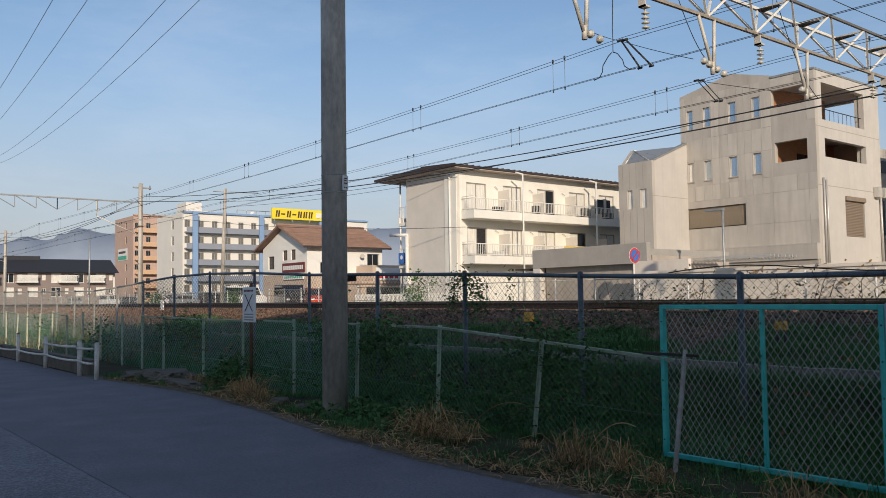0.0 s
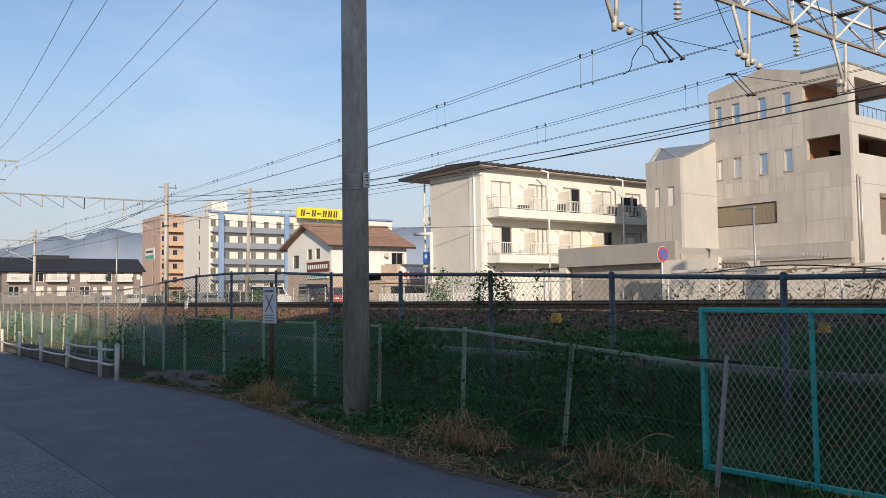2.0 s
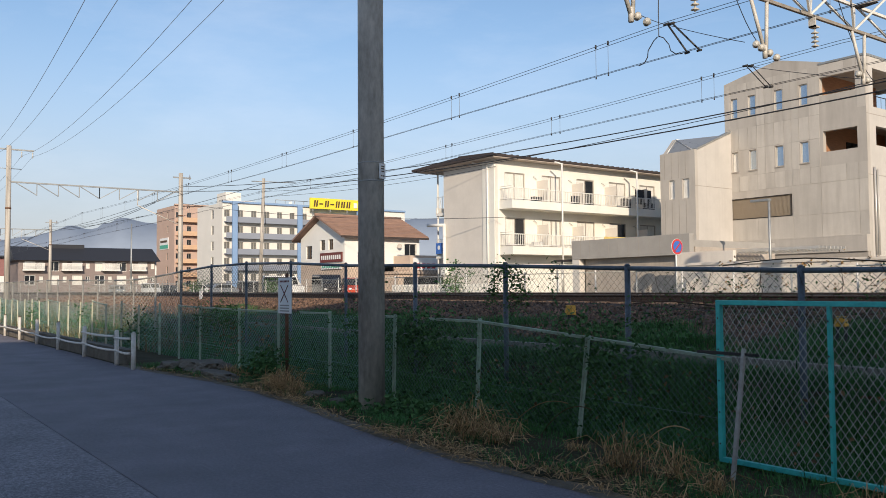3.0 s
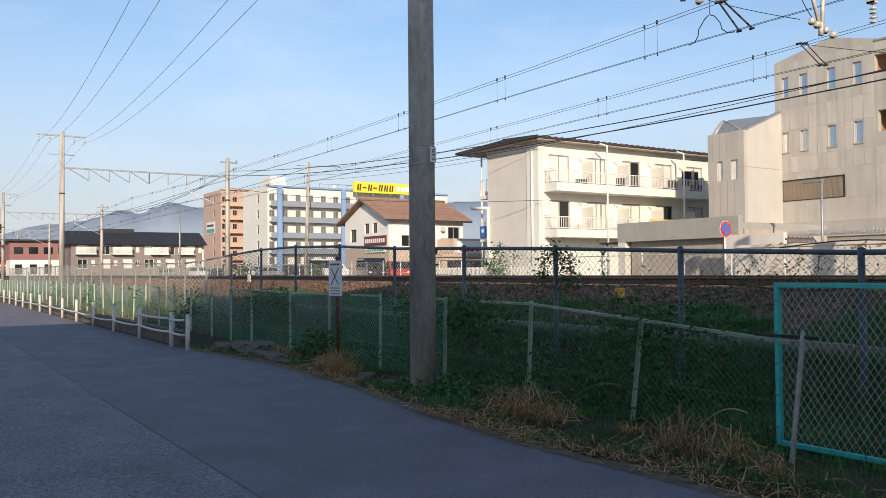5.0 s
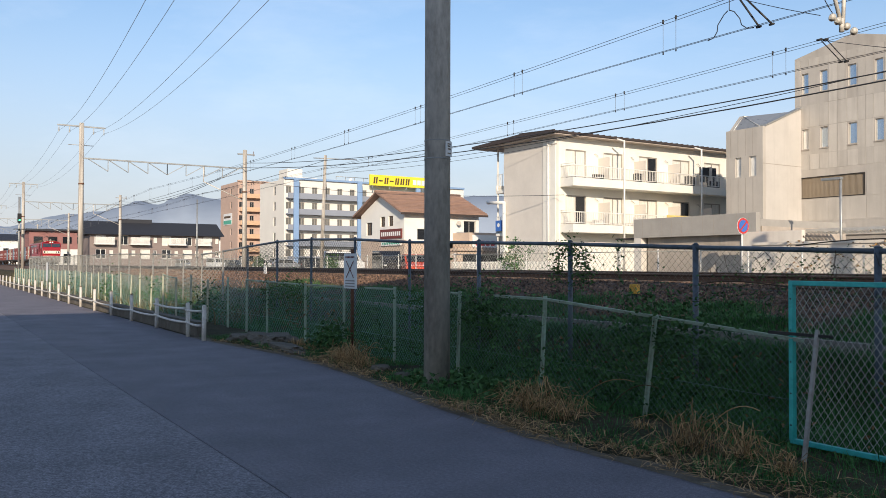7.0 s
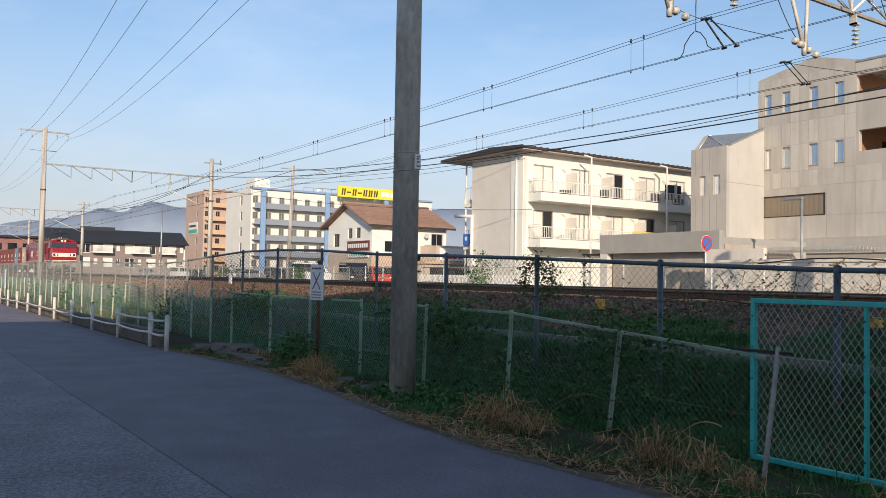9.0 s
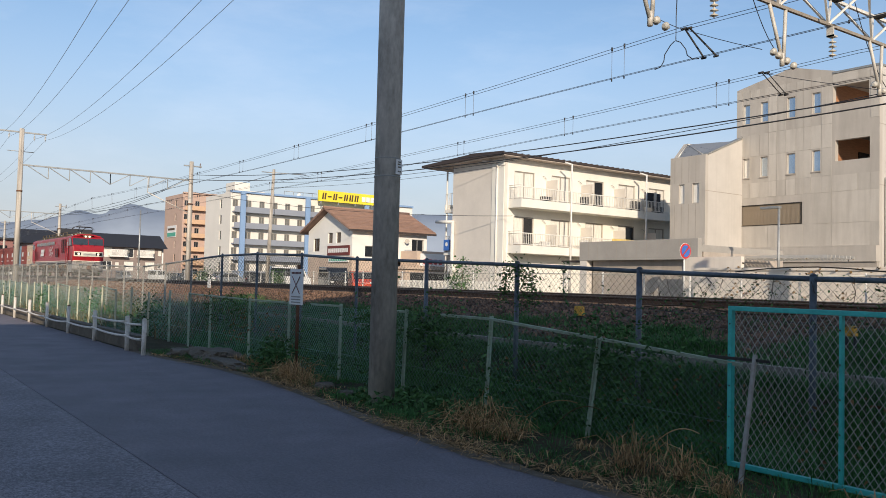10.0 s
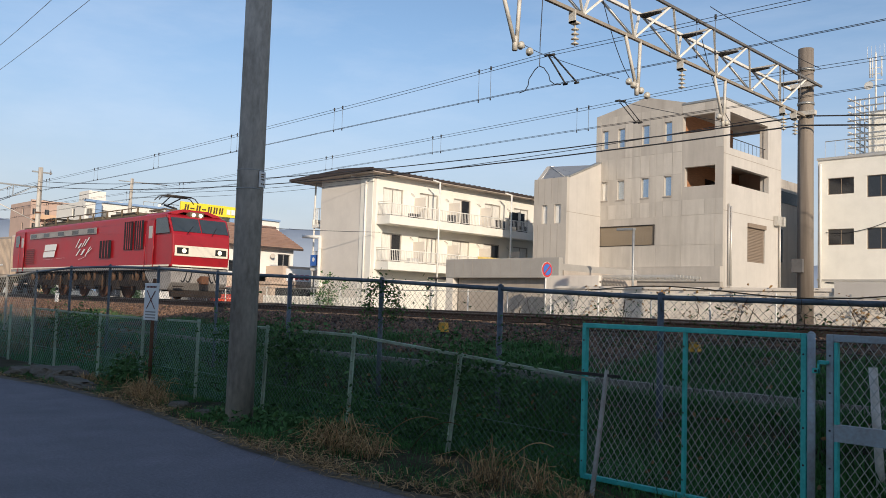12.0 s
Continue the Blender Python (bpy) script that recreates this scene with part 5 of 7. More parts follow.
def white_building():
    b = thing("white_office", "white rendered building with dark windows and rooftop aerials", "office building")
    X0, X1, Y = -20.2, 6.0, 53.0
    holes = []
    for z0, z1 in ((8.75, 10.08), (5.6, 6.9)):
        for x in [-19.6 + 2.28 * i for i in range(11)]:
            holes.append((x, z0 if int(x * 10) % 2 else z0 + 0.3, x + 1.55, z1))
    bm = bmesh.new()
    wall_with_holes(bm, 0, Y, Y + 0.3, X0, X1, GZ, 11.35, holes)
    part("wall", bm, M["white_wall"], b)
    boxes("wall", [(X0, Y + 0.3, GZ, X0 + 0.3, Y + 12, 11.35), (X1 - 0.3, Y + 0.3, GZ, X1, Y + 12, 11.35), (X0 + 0.3, Y + 11.7, GZ, X1 - 0.3, Y + 12, 11.35), (X0 + 0.3, Y + 0.3, 10.9, X1 - 0.3, Y + 11.7, 11.2)], M["white_wall"], b)
    for h in holes:
        window(b, 0, Y, -1, *h, M["glass_dark"], 2, 0.04, M["louvre"], depth=0.1)
    boxes("string_course", [(X0 - 0.03, Y - 0.06, 3.7, X1, Y - 0.002, 3.8), (X0 - 0.05, Y - 0.08, 11.25, X1, Y - 0.002, 11.4)], M["alu"], b)
    tubes("drainpipe", [((X0 + 0.2, Y - 0.12, 3), (X0 + 0.2, Y - 0.12, 11), 0.09)], M["rail_white"], b)
    bm = bmesh.new()
    path_tube(bm, sag((X0 + 0.5, Y - 0.05, 6.7), (-16.2, Y - 0.05, 7.2), 0.25), 0.02)
    path_tube(bm, sag((X0 + 0.5, Y - 0.05, 3.6), (-12, Y - 0.05, 3.7), 0.15), 0.03)
    part("cable", bm, M["wire"], b)
    ph = boxes("penthouse", [(-18.2, 56, 11.35, -8, 63, 14.6)], M["white_wall"], b, "rooftop plant room with slatted screens")
    for i in range(9):
        z = 11.9 + i * 0.44
        tubes("screen_slat", [((-19.3, 55.55, z), (-11, 55.55, z), 0.05)], M["antenna"], ph, n=8)
        tubes("screen_slat", [((-19.15, 55.3, z + 0.12), (-19.15, 59, z + 0.12), 0.05)], M["antenna"], ph, n=8)
    tubes("roof_rail", [((X0 + 0.3, Y + 0.4, 12.5), (X1, Y + 0.4, 12.5), 0.03)] + [((X0 + 0.3 + 0.6 * i, Y + 0.4, 11.35), (X0 + 0.3 + 0.6 * i, Y + 0.4, 12.5), 0.015) for i in range(28)], M["steel"], b, n=5)
    for px, py in [(-18.83, 55.55 + 0.85 * i) for i in range(5)] + [(-18.0 + 0.9 * i, 55.55) for i in range(8)]:
        tubes("screen_post", [((px, py, 11.3), (px, py, 15.7), 0.045)], M["antenna"], ph, n=6)
    for ax, ay, h in ((-17.9, 56.5, 18.6), (-16.0, 57.0, 17.8)):
        m = tubes("mast", [((ax, ay, 14), (ax, ay, h), 0.06)], M["antenna"], b, n=8)
        for dx in (-0.35, 0.35, -0.2):
            tubes("panel_aerial", [((ax + dx, ay, h - 1.6), (ax + dx, ay, h - 0.3), 0.05)], M["antenna"], m, n=6)
        for k in range(3):
            tubes("bracket", [((ax - 0.4, ay, h - 1.0 - 0.4 * k), (ax + 0.4, ay, h - 1.0 - 0.4 * k), 0.025)], M["antenna"], m, n=6)
        for k in range(5):
            tubes("whip_aerial", [((ax - 0.5 + 0.25 * k, ay, h - 0.4), (ax - 0.5 + 0.25 * k, ay, h + 0.5), 0.012)], M["antenna"], m, n=6)
        tubes("dish", [((ax - 0.3, ay - 0.2, h - 2.2), (ax - 0.3, ay - 0.4, h - 2.2), 0.1, 0.28)], M["antenna"], m, n=16)


white_building()


def house():
    h = thing("gable_house", "two-storey white house with a brown tiled gable roof", "house")
    X0, X1, Y0, Y1 = -65.35, -57.65, 32.4, 39.6
    bm = bmesh.new()
    wall_with_holes(bm, 0, Y0, Y0 + 0.2, X0, X1, 3.5, 5.75, [(-64.35, 4.0, -63.25, 5.1), (-61.75, 4.65, -60.95, 5.5), (-60.35, 4.65, -59.55, 5.5)])
    part("wall", bm, M["house_wall"], h)
    bm = bmesh.new()
    prism(bm, [(X0, 5.75), (X1, 5.75), ((X0 + X1) / 2, 7.4)], 1, Y0, Y0 + 0.2)
    part("gable", bm, M["house_wall"], h)
    boxes("wall", [(X0, Y0, GZ - 0.2, X1, Y0 + 0.2, 3.5)], M["house_tan"], h, "tan tiled ground-floor wall")
    bm = bmesh.new()
    wall_with_holes(bm, 1, X1, X1 - 0.2, Y0 + 0.2, Y1, 3.3, 5.75, [(38.1, 4.15, 39.3, 5.15), (33.6, 3.5, 34.4, 4.4)])
    part("wall", bm, M["house_wall"], h)
    boxes("wall", [(X1 - 0.2, Y0 + 0.2, GZ - 0.2, X1, 35.5, 3.3), (X0, Y0 + 0.2, GZ, X0 + 0.2, Y1, 5.75), (X0 + 0.2, Y1 - 0.2, GZ, X1 - 0.2, Y1, 5.75)], M["house_tan"], h)
    for a, z, c, d in ((-64.35, 4.0, -63.25, 5.1), (-61.75, 4.65, -60.95, 5.5), (-60.35, 4.65, -59.55, 5.5)):
        window(h, 0, Y0, -1, a, z, c, d, M["glass_dark"], 2, 0.06, M["sign_dark"])
    window(h, 1, X1, 1, 38.1, 4.15, 39.3, 5.15, M["glass_dark"], 2)
    window(h, 1, X1, 1, 33.6, 3.5, 34.4, 4.4, M["glass_dark"], 1)
    xm = (X0 + X1) / 2
    for s, xe in ((-1, X0 - 0.5), (1, X1 + 0.5)):
        bm = bmesh.new()
        ze = 7.45 - (abs(xe - xm)) * 0.43
        prism(bm, [(xm, 7.45), (xe, ze), (xe, ze + 0.15), (xm, 7.62)], 1, Y0 - 0.6, Y1 + 0.6)
        roof = part("roof", bm, M["roof_brown"], h, "brown tiled roof slope")
        n = 14
        for i in range(n):
            f = (i + 0.5) / n
            cx, cz = xm + (xe - xm) * f, 7.62 + (ze + 0.15 - 7.62) * f
            boxes("tile_course", [(cx - 0.02, Y0 - 0.6, cz - 0.02, cx + 0.02, Y1 + 0.6, cz + 0.05)], M["roof_brown"], roof)
    tubes("ridge_cap", [((xm, Y0 - 0.65, 7.62), (xm, Y1 + 0.65, 7.62), 0.12)], M["roof_brown"], h)
    boxes("barge_board", [(X0 - 0.55, Y0 - 0.6, 5.5, X0 - 0.5, Y1, 5.66), (X1 + 0.5, Y0 - 0.6, 5.5, X1 + 0.56, Y1 + 0.6, 5.66)], M["roof_edge"], h)
    sg = boxes("shop_sign", [(-61.6, Y0 - 0.12, 3.62, -57.95, Y0 - 0.01, 4.4)], M["sign_maroon"], h, "maroon shop sign with white marks")
    boxes("mark", [(-61.4 + 0.34 * i, Y0 - 0.13, 3.84, -61.4 + 0.34 * i + 0.24, Y0 - 0.122, 4.18) for i in range(10)], M["sign_white"], sg)
    sg = boxes("shop_sign", [(-61.4, Y0 - 0.12, 3.05, -58.1, Y0 - 0.01, 3.42)], M["sign_white"], h, "white strip sign with green marks")
    boxes("mark", [(-61.2 + 0.3 * i, Y0 - 0.13, 3.15, -61.2 + 0.3 * i + 0.2, Y0 - 0.122, 3.32) for i in range(10)], M["sign_green"], sg)
    porch = boxes("porch", [(X1, 35.5, GZ - 0.1, X1 + 3.0, 41.0, 2.6), (X1 - 0.2, 35.4, 2.6, X1 + 3.2, 41.2, 2.8), (X1, 37.0, 2.8, X1 + 2.4, 41.0, 4.1)], M["house_tan"], h, "flat-roofed shop extension")
    sg = boxes("shop_sign", [(X1 + 2.41, 37.3, 2.9, X1 + 2.5, 39.8, 3.9)], M["sign_white"], porch, "white shop sign with pink marks")
    boxes("mark", [(X1 + 2.505, 37.6 + 0.5 * i, 3.05, X1 + 2.51, 37.95 + 0.5 * i, 3.45) for i in range(4)], M["sign_red"], sg)
    boxes("shop_window", [(X1 + 3.0, 36.0, 1.0, X1 + 3.04, 40.5, 2.3)], M["glass_dark"], porch)
    tubes("satellite_dish", [((X1 + 0.2, 37.5, 4.9), (X1 + 0.32, 37.4, 4.94), 0.06, 0.2)], M["alu_dim"], h, n=16)


house()


def slab_block(name, label, X, Y, depth, width, top, base, storeys, wall_m, balc_m, cat="apartment building", blue=False):
    """A block whose long balconied front faces +x at X, from Y to Y + width, with its side wall at Y."""
    b = thing(name, label, cat)
    h = (top - 0.7 - base) / storeys
    holes = []
    n = int(width / 2.62)
    for s in range(storeys):
        for i in range(n):
            holes.append((Y + 0.35 + i * 2.62, base + s * h + 1.05, Y + 1.4 + i * 2.62, base + s * h + 2.35))
    bm = bmesh.new()
    wall_with_holes(bm, 1, X, X - 0.3, Y + 0.3, Y + width, 0.5, top, holes)
    part("wall", bm, wall_m, b)
    side = []
    for s in range(storeys):
        side.append((X - depth * 0.42, base + s * h + 0.9, X - depth * 0.42 + 1.1, base + s * h + 2.6))
    bm = bmesh.new()
    wall_with_holes(bm, 0, Y, Y + 0.3, X - depth, X, 0.5, top, side)
    part("wall", bm, wall_m, b)
    boxes("wall", [(X - depth, Y + 0.3, 0.5, X - depth + 0.3, Y + width, top), (X - depth + 0.3, Y + width - 0.3, 0.5, X - 0.3, Y + width, top)], wall_m, b)
    boxes("roof", [(X - depth + 0.3, Y + 0.3, top - 0.4, X - 0.3, Y + width - 0.3, top - 0.1)], M["concrete"], b)
    for hh in holes:
        window(b, 1, X, 1, *hh, M["glass_grey"] if blue else M["glass_dark"], 2, 0.07, M["alu_dim"])
    for hh in side:
        window(b, 0, Y, -1, *hh, M["glass_dark"], 1, 0.07)
    for s in range(storeys):
        z = base + s * h
        boxes("balcony", [(X, Y + 0.3, z, X + 1.3, Y + width, z + 0.2), (X + 1.15, Y + 0.3, z + 0.2, X + 1.3, Y + width, z + 1.05)], balc_m, b)
    boxes("parapet", [(X - 0.3, Y - 0.05, top, X + 0.4, Y + width, top + 0.35)], M["hotel_blue"] if blue else wall_m, b)
    if blue:
        for yy in (Y + 1.3, Y + 14.4, Y + 27.5):
            boxes("blue_fin", [(X + 1.31, yy, base - 0.3, X + 1.7, yy + 0.95, top + 0.2)], M["hotel_blue"], b, "blue painted vertical fin")
    return b


hotel = slab_block("hotel_building", "long cream five-storey hotel with grey balconies and blue fins", -146.1, 56.6, 13.1, 40.0, 17.4, 1.95, 5, M["hotel_white"], M["hotel_grey"], "hotel", True)
boxes("stair_tower", [(-152.5, 58, 17.4, -148.1, 61, 19.6), (-158, 60, 17.4, -152.5, 66, 18.6)], M["hotel_white"], hotel)
tubes("roof_frame", [((-148, 68 + i, 17.0), (-148, 68 + i, 18.7), 0.06) for i in range(0, 8, 2)] + [((-148, 68, 18.7), (-148, 75, 18.7), 0.06)], M["steel"], hotel)
tubes("satellite_dish", [((-147.5, 71, 18.0), (-147.3, 70.8, 18.2), 0.15, 0.35)], M["rail_white"], hotel, n=16)
sg = boxes("roof_sign", [(-144.6, 73.5, 17.0, -144.2, 86.4, 19.1)], M["sign_yellow"], hotel, "large yellow roof sign with dark marks")
for k, (lo, hi) in enumerate(((17.4, 18.65), (17.85, 18.1), (17.4, 18.65), (17.85, 18.1), (17.4, 18.65), (17.4, 18.65), (17.4, 18.65))):
    for half in (0, 1):
        if hi - lo < 0.5 and half:
            continue
        bm = bmesh.new()
        a = 74.2 + 1.2 * k + 0.5 * half
        w = 0.85 if hi - lo < 0.5 else 0.3
        prism(bm, [(a, lo), (a + w, lo), (a + w + 0.14 * (hi - lo), hi), (a + 0.14 * (hi - lo), hi)], 0, -144.19, -144.12)
        part("sign_mark", bm, M["sign_dark"], sg)
boxes("sign_mark", [(-144.15, 83.1 + 1.0 * i, 17.5, -144.1, 83.9 + 1.0 * i, 18.5) for i in range(3)], M["sign_white"], sg)
boxes("sign_post", [(-144.5, 74 + 3.8 * i, 16.5, -144.3, 74.2 + 3.8 * i, 17.0) for i in range(4)], M["steel"], hotel)

brown = slab_block("brown_apartment", "brown tiled apartment tower with orange balconies", -194.8, 63.75, 13.5, 17.0, 21.4, 1.2, 6, M["tile_brown"], M["tile_orange"])
sg = boxes("wall_sign", [(-205.6, 63.65, 11.2, -199.0, 63.74, 14.0)], M["sign_white"], brown, "white and green wall sign")
boxes("sign_band", [(-205.4, 63.6, 11.4, -199.2, 63.645, 12.3)], M["sign_green"], sg)
boxes("sign_band", [(-205.0, 63.6, 12.9, -200.0, 63.645, 13.4)], M["sign_dark"], sg)


def terrace():
    t = thing("terrace_apartments", "two-storey taupe terrace with a dark roof and white balconies", "apartment building")
    X, Y0, Y1 = -165.0, 26.0, 50.2
    holes = []
    for i in range(6):
        u = Y0 + 1.0 + 4.0 * i
        for z in (2.5, 5.05):
            holes += [(u, z, u + 1.8, z + 1.8), (u + 2.4, z + 0.5, u + 3.1, z + 1.6)]
    bm = bmesh.new()
    wall_with_holes(bm, 1, X, X - 0.3, Y0, Y1, 0.5, 7.1, holes)
    part("wall", bm, M["siding"], t)
    boxes("wall", [(X - 9, Y0, 0.5, X - 0.3, Y0 + 0.3, 7.1)], M["siding"], t)
    for i, hh in enumerate(holes):
        window(t, 1, X, 1, *hh, M["curtain"] if i % 3 else M["glass_dark"], 2, 0.1, M["rail_white"])
    for u, w in ((26.6, 3.6), (33.0, 3.6), (40.1, 3.3), (45.3, 3.0)):
        bal = boxes("balcony", [(X, u, 5.1, X + 1.2, u + w, 5.35)], M["rail_white"], t, "white slatted balcony")
        boxes("railing", [(X + 1.12, u + 0.17 * k, 5.35, X + 1.2, u + 0.17 * k + 0.12, 6.4) for k in range(int(w / 0.17))] + [(X + 1.1, u, 6.4, X + 1.22, u + w, 6.52)], M["rail_white"], bal)
    bm = bmesh.new()
    prism(bm, [(X + 1.0, 7.0), (X - 10, 7.0), (X - 4.5, 9.7)], 1, Y0 - 0.8, Y1 + 0.8)
    part("roof", bm, M["roof_dark"], t, "dark blue-grey roof")
    boxes("roof_block", [(X - 6, Y0 + 6, 9.2, X - 4, Y0 + 12, 10.2)], M["roof_dark"], t)


terrace()


def distant_sheds():
    r = thing("maroon_shed", "maroon two-storey building with a pale ground floor", "building")
    boxes("upper_wall", [(-212, 18.5, 4.6, -192, 30.5, 8.4)], M["pink_wall"], r)
    boxes("lower_wall", [(-212, 18.6, 0.5, -192.1, 30.4, 4.6)], M["house_wall"], r)
    boxes("roof", [(-213, 17.8, 8.4, -191.2, 31, 8.8)], M["roof_dark"], r)
    for i in range(4):
        boxes("window", [(-191.99, 19.3 + 2.8 * i, 5.8, -191.9, 21.0 + 2.8 * i, 7.2), (-192.09, 19.5 + 2.8 * i, 1.6, -191.95, 20.8 + 2.8 * i, 3.6)], M["glass_dark"], r)
    for k, (x, y, w, h, mt) in enumerate(((-300, 14, 30, 9, "house_wall"), (-330, 40, 40, 12, "tile_brown"), (-260, -30, 18, 7, "house_wall"), (-380, 5, 24, 7, "roof_brown"), (-240, 36, 18, 7, "house_tan"), (-250, 64, 30, 9, "house_wall"), (-240, 110, 40, 8, "house_wall"), (-300, 180, 60, 10, "house_tan"))):
        b = thing("distant_building", "plain distant building in haze", "building", "distant buildings")
        boxes("wall", [(x - 14, y, 0.5, x, y + w, h)], M[mt], b)
        bm = bmesh.new()
        prism(bm, [(x + 0.8, h), (x - 14.8, h), (x - 7, h + 2.2)], 1, y - 0.5, y + w + 0.5)
        part("roof", bm, M["roof_dark"], b)
        boxes("window", [(x + 0.01, y + 1.5 + 3 * i, 2.0 + 3 * s, x + 0.06, y + 3.0 + 3 * i, 3.4 + 3 * s) for i in range(int(w / 3.2)) for s in range(max(1, int(h / 3.2)))], M["glass_dark"], b)


distant_sheds()


def hills():
    bm = bmesh.new()
    rows = []
    n = 420
    ridge = ((20, 150), (40, 190), (50, 215), (55, 226), (60, 215), (66, 205), (71, 196), (73.2, 206), (75.1, 222), (76.0, 206), (76.9, 185), (78.2, 194), (79.4, 172), (80.6, 157), (82, 150), (86, 110), (92, 80), (110, 60), (171, 50))
    for i in range(n):
        th = radians(20 + 150 * i / (n - 1))
        az = math.degrees(th)
        for (a, p), (b, q) in zip(ridge, ridge[1:]):
            if a <= az <= b:
                hgt = p + (q - p) * (1 - math.cos(math.pi * (az - a) / (b - a))) / 2
        hgt += 5 * noise.noise(Vector((az * 0.8, 0, 0))) + 3 * noise.noise(Vector((az * 2.5, 3, 0)))
        d = Vector((-math.sin(th), math.cos(th), 0))
        rows.append([bm.verts.new(d * 2300 + Vector((0, 0, -2))), bm.verts.new(d * 2520 + Vector((0, 0, hgt * 0.55))), bm.verts.new(d * 2700 + Vector((0, 0, hgt))), bm.verts.new(d * 3100 + Vector((0, 0, -2)))])
    for a, b in zip(rows, rows[1:]):
        for k in range(3):
            bm.faces.new((a[k], b[k], b[k + 1], a[k + 1])).smooth = True
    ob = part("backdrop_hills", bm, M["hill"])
    tagged(ob, "mountain ridge on the horizon, haze painted in as blue", "mountain", kind="structure")


hills()

# ---- buildings behind the camera that cast the long shade over the road ----


def plain_block(x0, y0, x1, y1, h):
    b = thing("street_building", "plain rendered building across the road", "building", "buildings across the road", "structure")
    boxes("wall", [(x0, y0, -0.1, x1, y1, h)], M["render_wall"], b)
    boxes("roof", [(x0 - 0.3, y0 - 0.3, h, x1 + 0.3, y1 + 0.3, h + 0.3)], M["roof_dark"], b)


plain_block(-1.0, -17, 10, -4.2, 11.0)
plain_block(10.4, -17, 46, -4.4, 14.5)


# ---- lineside things ----
def lineside():
    for x, y, z in ((-10.57, 10.5, 0.8), (-5.13, 9.5, 0.805)):
        k = 1.0 if y > 10 else 0.72
        b = thing("track_marker", "orange-yellow trackside box on a short dark post", "marker", "trackside boxes", at=(x, y, z))
        bm = bmesh.new()
        prism(bm, [(-0.095 * k, 0.2), (0.095 * k, 0.2), (0.075 * k, 0.2 + 0.17 * k), (-0.075 * k, 0.2 + 0.17 * k)], 1, -0.05, 0.05)
        part("case", bm, M["yellow"], b, bevel=0.012)
        tubes("post", [((-0.05, 0, -0.3), (-0.05, 0, 0.21), 0.02), ((0.05, 0, -0.3), (0.05, 0, 0.21), 0.02)], M["dark_steel"], b)
    s = thing("warning_board", "white notice board with a thin red X on a rusty post", "sign", at=(-12.45, 5.9, 0))
    tubes("post", [((0, 0.03, -0.1), (0, 0.03, 1.75), 0.03)], M["rust"], s)
    pl = boxes("plate", [(-0.24, -0.012, 1.1, 0.24, 0.0, 1.68)], M["sign_white"], s, "white enamel plate", bevel=0.004)
    bm = bmesh.new()
    for q in (1, -1):
        tube(bm, (-0.14 * q, -0.018, 1.28), (0.14 * q, -0.018, 1.56), 0.0065, 4)
    part("cross", bm, M["sign_maroon"], pl)
    boxes("mark", [(-0.17 + 0.05 * i, -0.018, 1.605, -0.14 + 0.05 * i, -0.013, 1.635) for i in range(7)], M["sign_maroon"], pl)
    boxes("mark", [(-0.17, -0.018, 1.13 + 0.045 * i, 0.17, -0.013, 1.15 + 0.045 * i) for i in range(3)], M["loco_grey"], pl)
    s = thing("small_notice", "small white notice on the guardrail", "sign", at=(-40.5, 4.55, 0))
    boxes("plate", [(-0.2, -0.01, 0.72, 0.2, 0.0, 1.55)], M["sign_white"], s)
    tubes("post", [((0, 0.03, 0), (0, 0.03, 1.6), 0.02)], M["steel"], s)
    s = thing("distance_post", "short white distance post beside the rails", "marker", at=(-33, 11.9, 0.9))
    boxes("plate", [(-0.15, -0.02, 0.2, 0.15, 0.02, 0.55)], M["sign_white"], s, bevel=0.01)
    boxes("foot", [(-0.05, -0.03, -0.2, 0.05, 0.03, 0.2)], M["sleeper"], s)
    # far-side fence of thin posts and mesh
    f = thing("far_fence", "thin grey wire fence on the far side of the tracks", "fence")
    for i in range(52):
        x = 4 - i * 2.0
        tubes("post", [((x, 23.2, 0.6), (x, 23.2, 2.1), 0.03)], M["rail_white"] if i % 3 else M["steel"], f, n=6)
    for a in range(4, -100, -8):
        bm = bmesh.new()
        chain_mesh(bm, a - 8, a, 0.7, 2.0, 23.17, 0.2, 0.004)
        tube(bm, (a - 8, 23.17, 2.02), (a, 23.17, 2.02), 0.018, 6)
        part("wire_mesh", bm, M["mesh_grey"], f)
    wf = thing("white_picket_fence", "low white picket railing by the apartment block", "fence")
    boxes("picket", [(-46 + 0.14 * i, 29.4, GZ, -46 + 0.14 * i + 0.05, 29.44, 1.7) for i in range(75)] + [(-46, 29.44, 1.6, -35.5, 29.48, 1.66), (-46, 29.44, 0.95, -35.5, 29.48, 1.0)], M["rail_white"], wf)
    # utility poles beyond the line
    for x, y, tp, lean in ((-58.7, 26.0, 9.9, 0.7), (-90.3, 25, 8.5, 0)):
        p = thing("utility_pole", "slim weathered utility pole beyond the tracks", "utility pole", "slim poles", at=(x, y, 0))
        tubes("shaft", [((-lean, 0, 0.5), (0, 0, tp), 0.16 if lean else 0.1, 0.11 if lean else 0.07)], M["pole"] if lean else M["steel"], p, n=14)
        if not lean:
            continue
        tubes("cross_arm", [((-0.2, -0.9, tp - 0.25), (0.2, 2.6, tp - 0.2), 0.035)], M["steel"], p)
        tubes("stay", [((0, 0, tp - 0.6), (-lean - 1.2, 1.0, tp - 3.4), 0.02)], M["wire"], p)
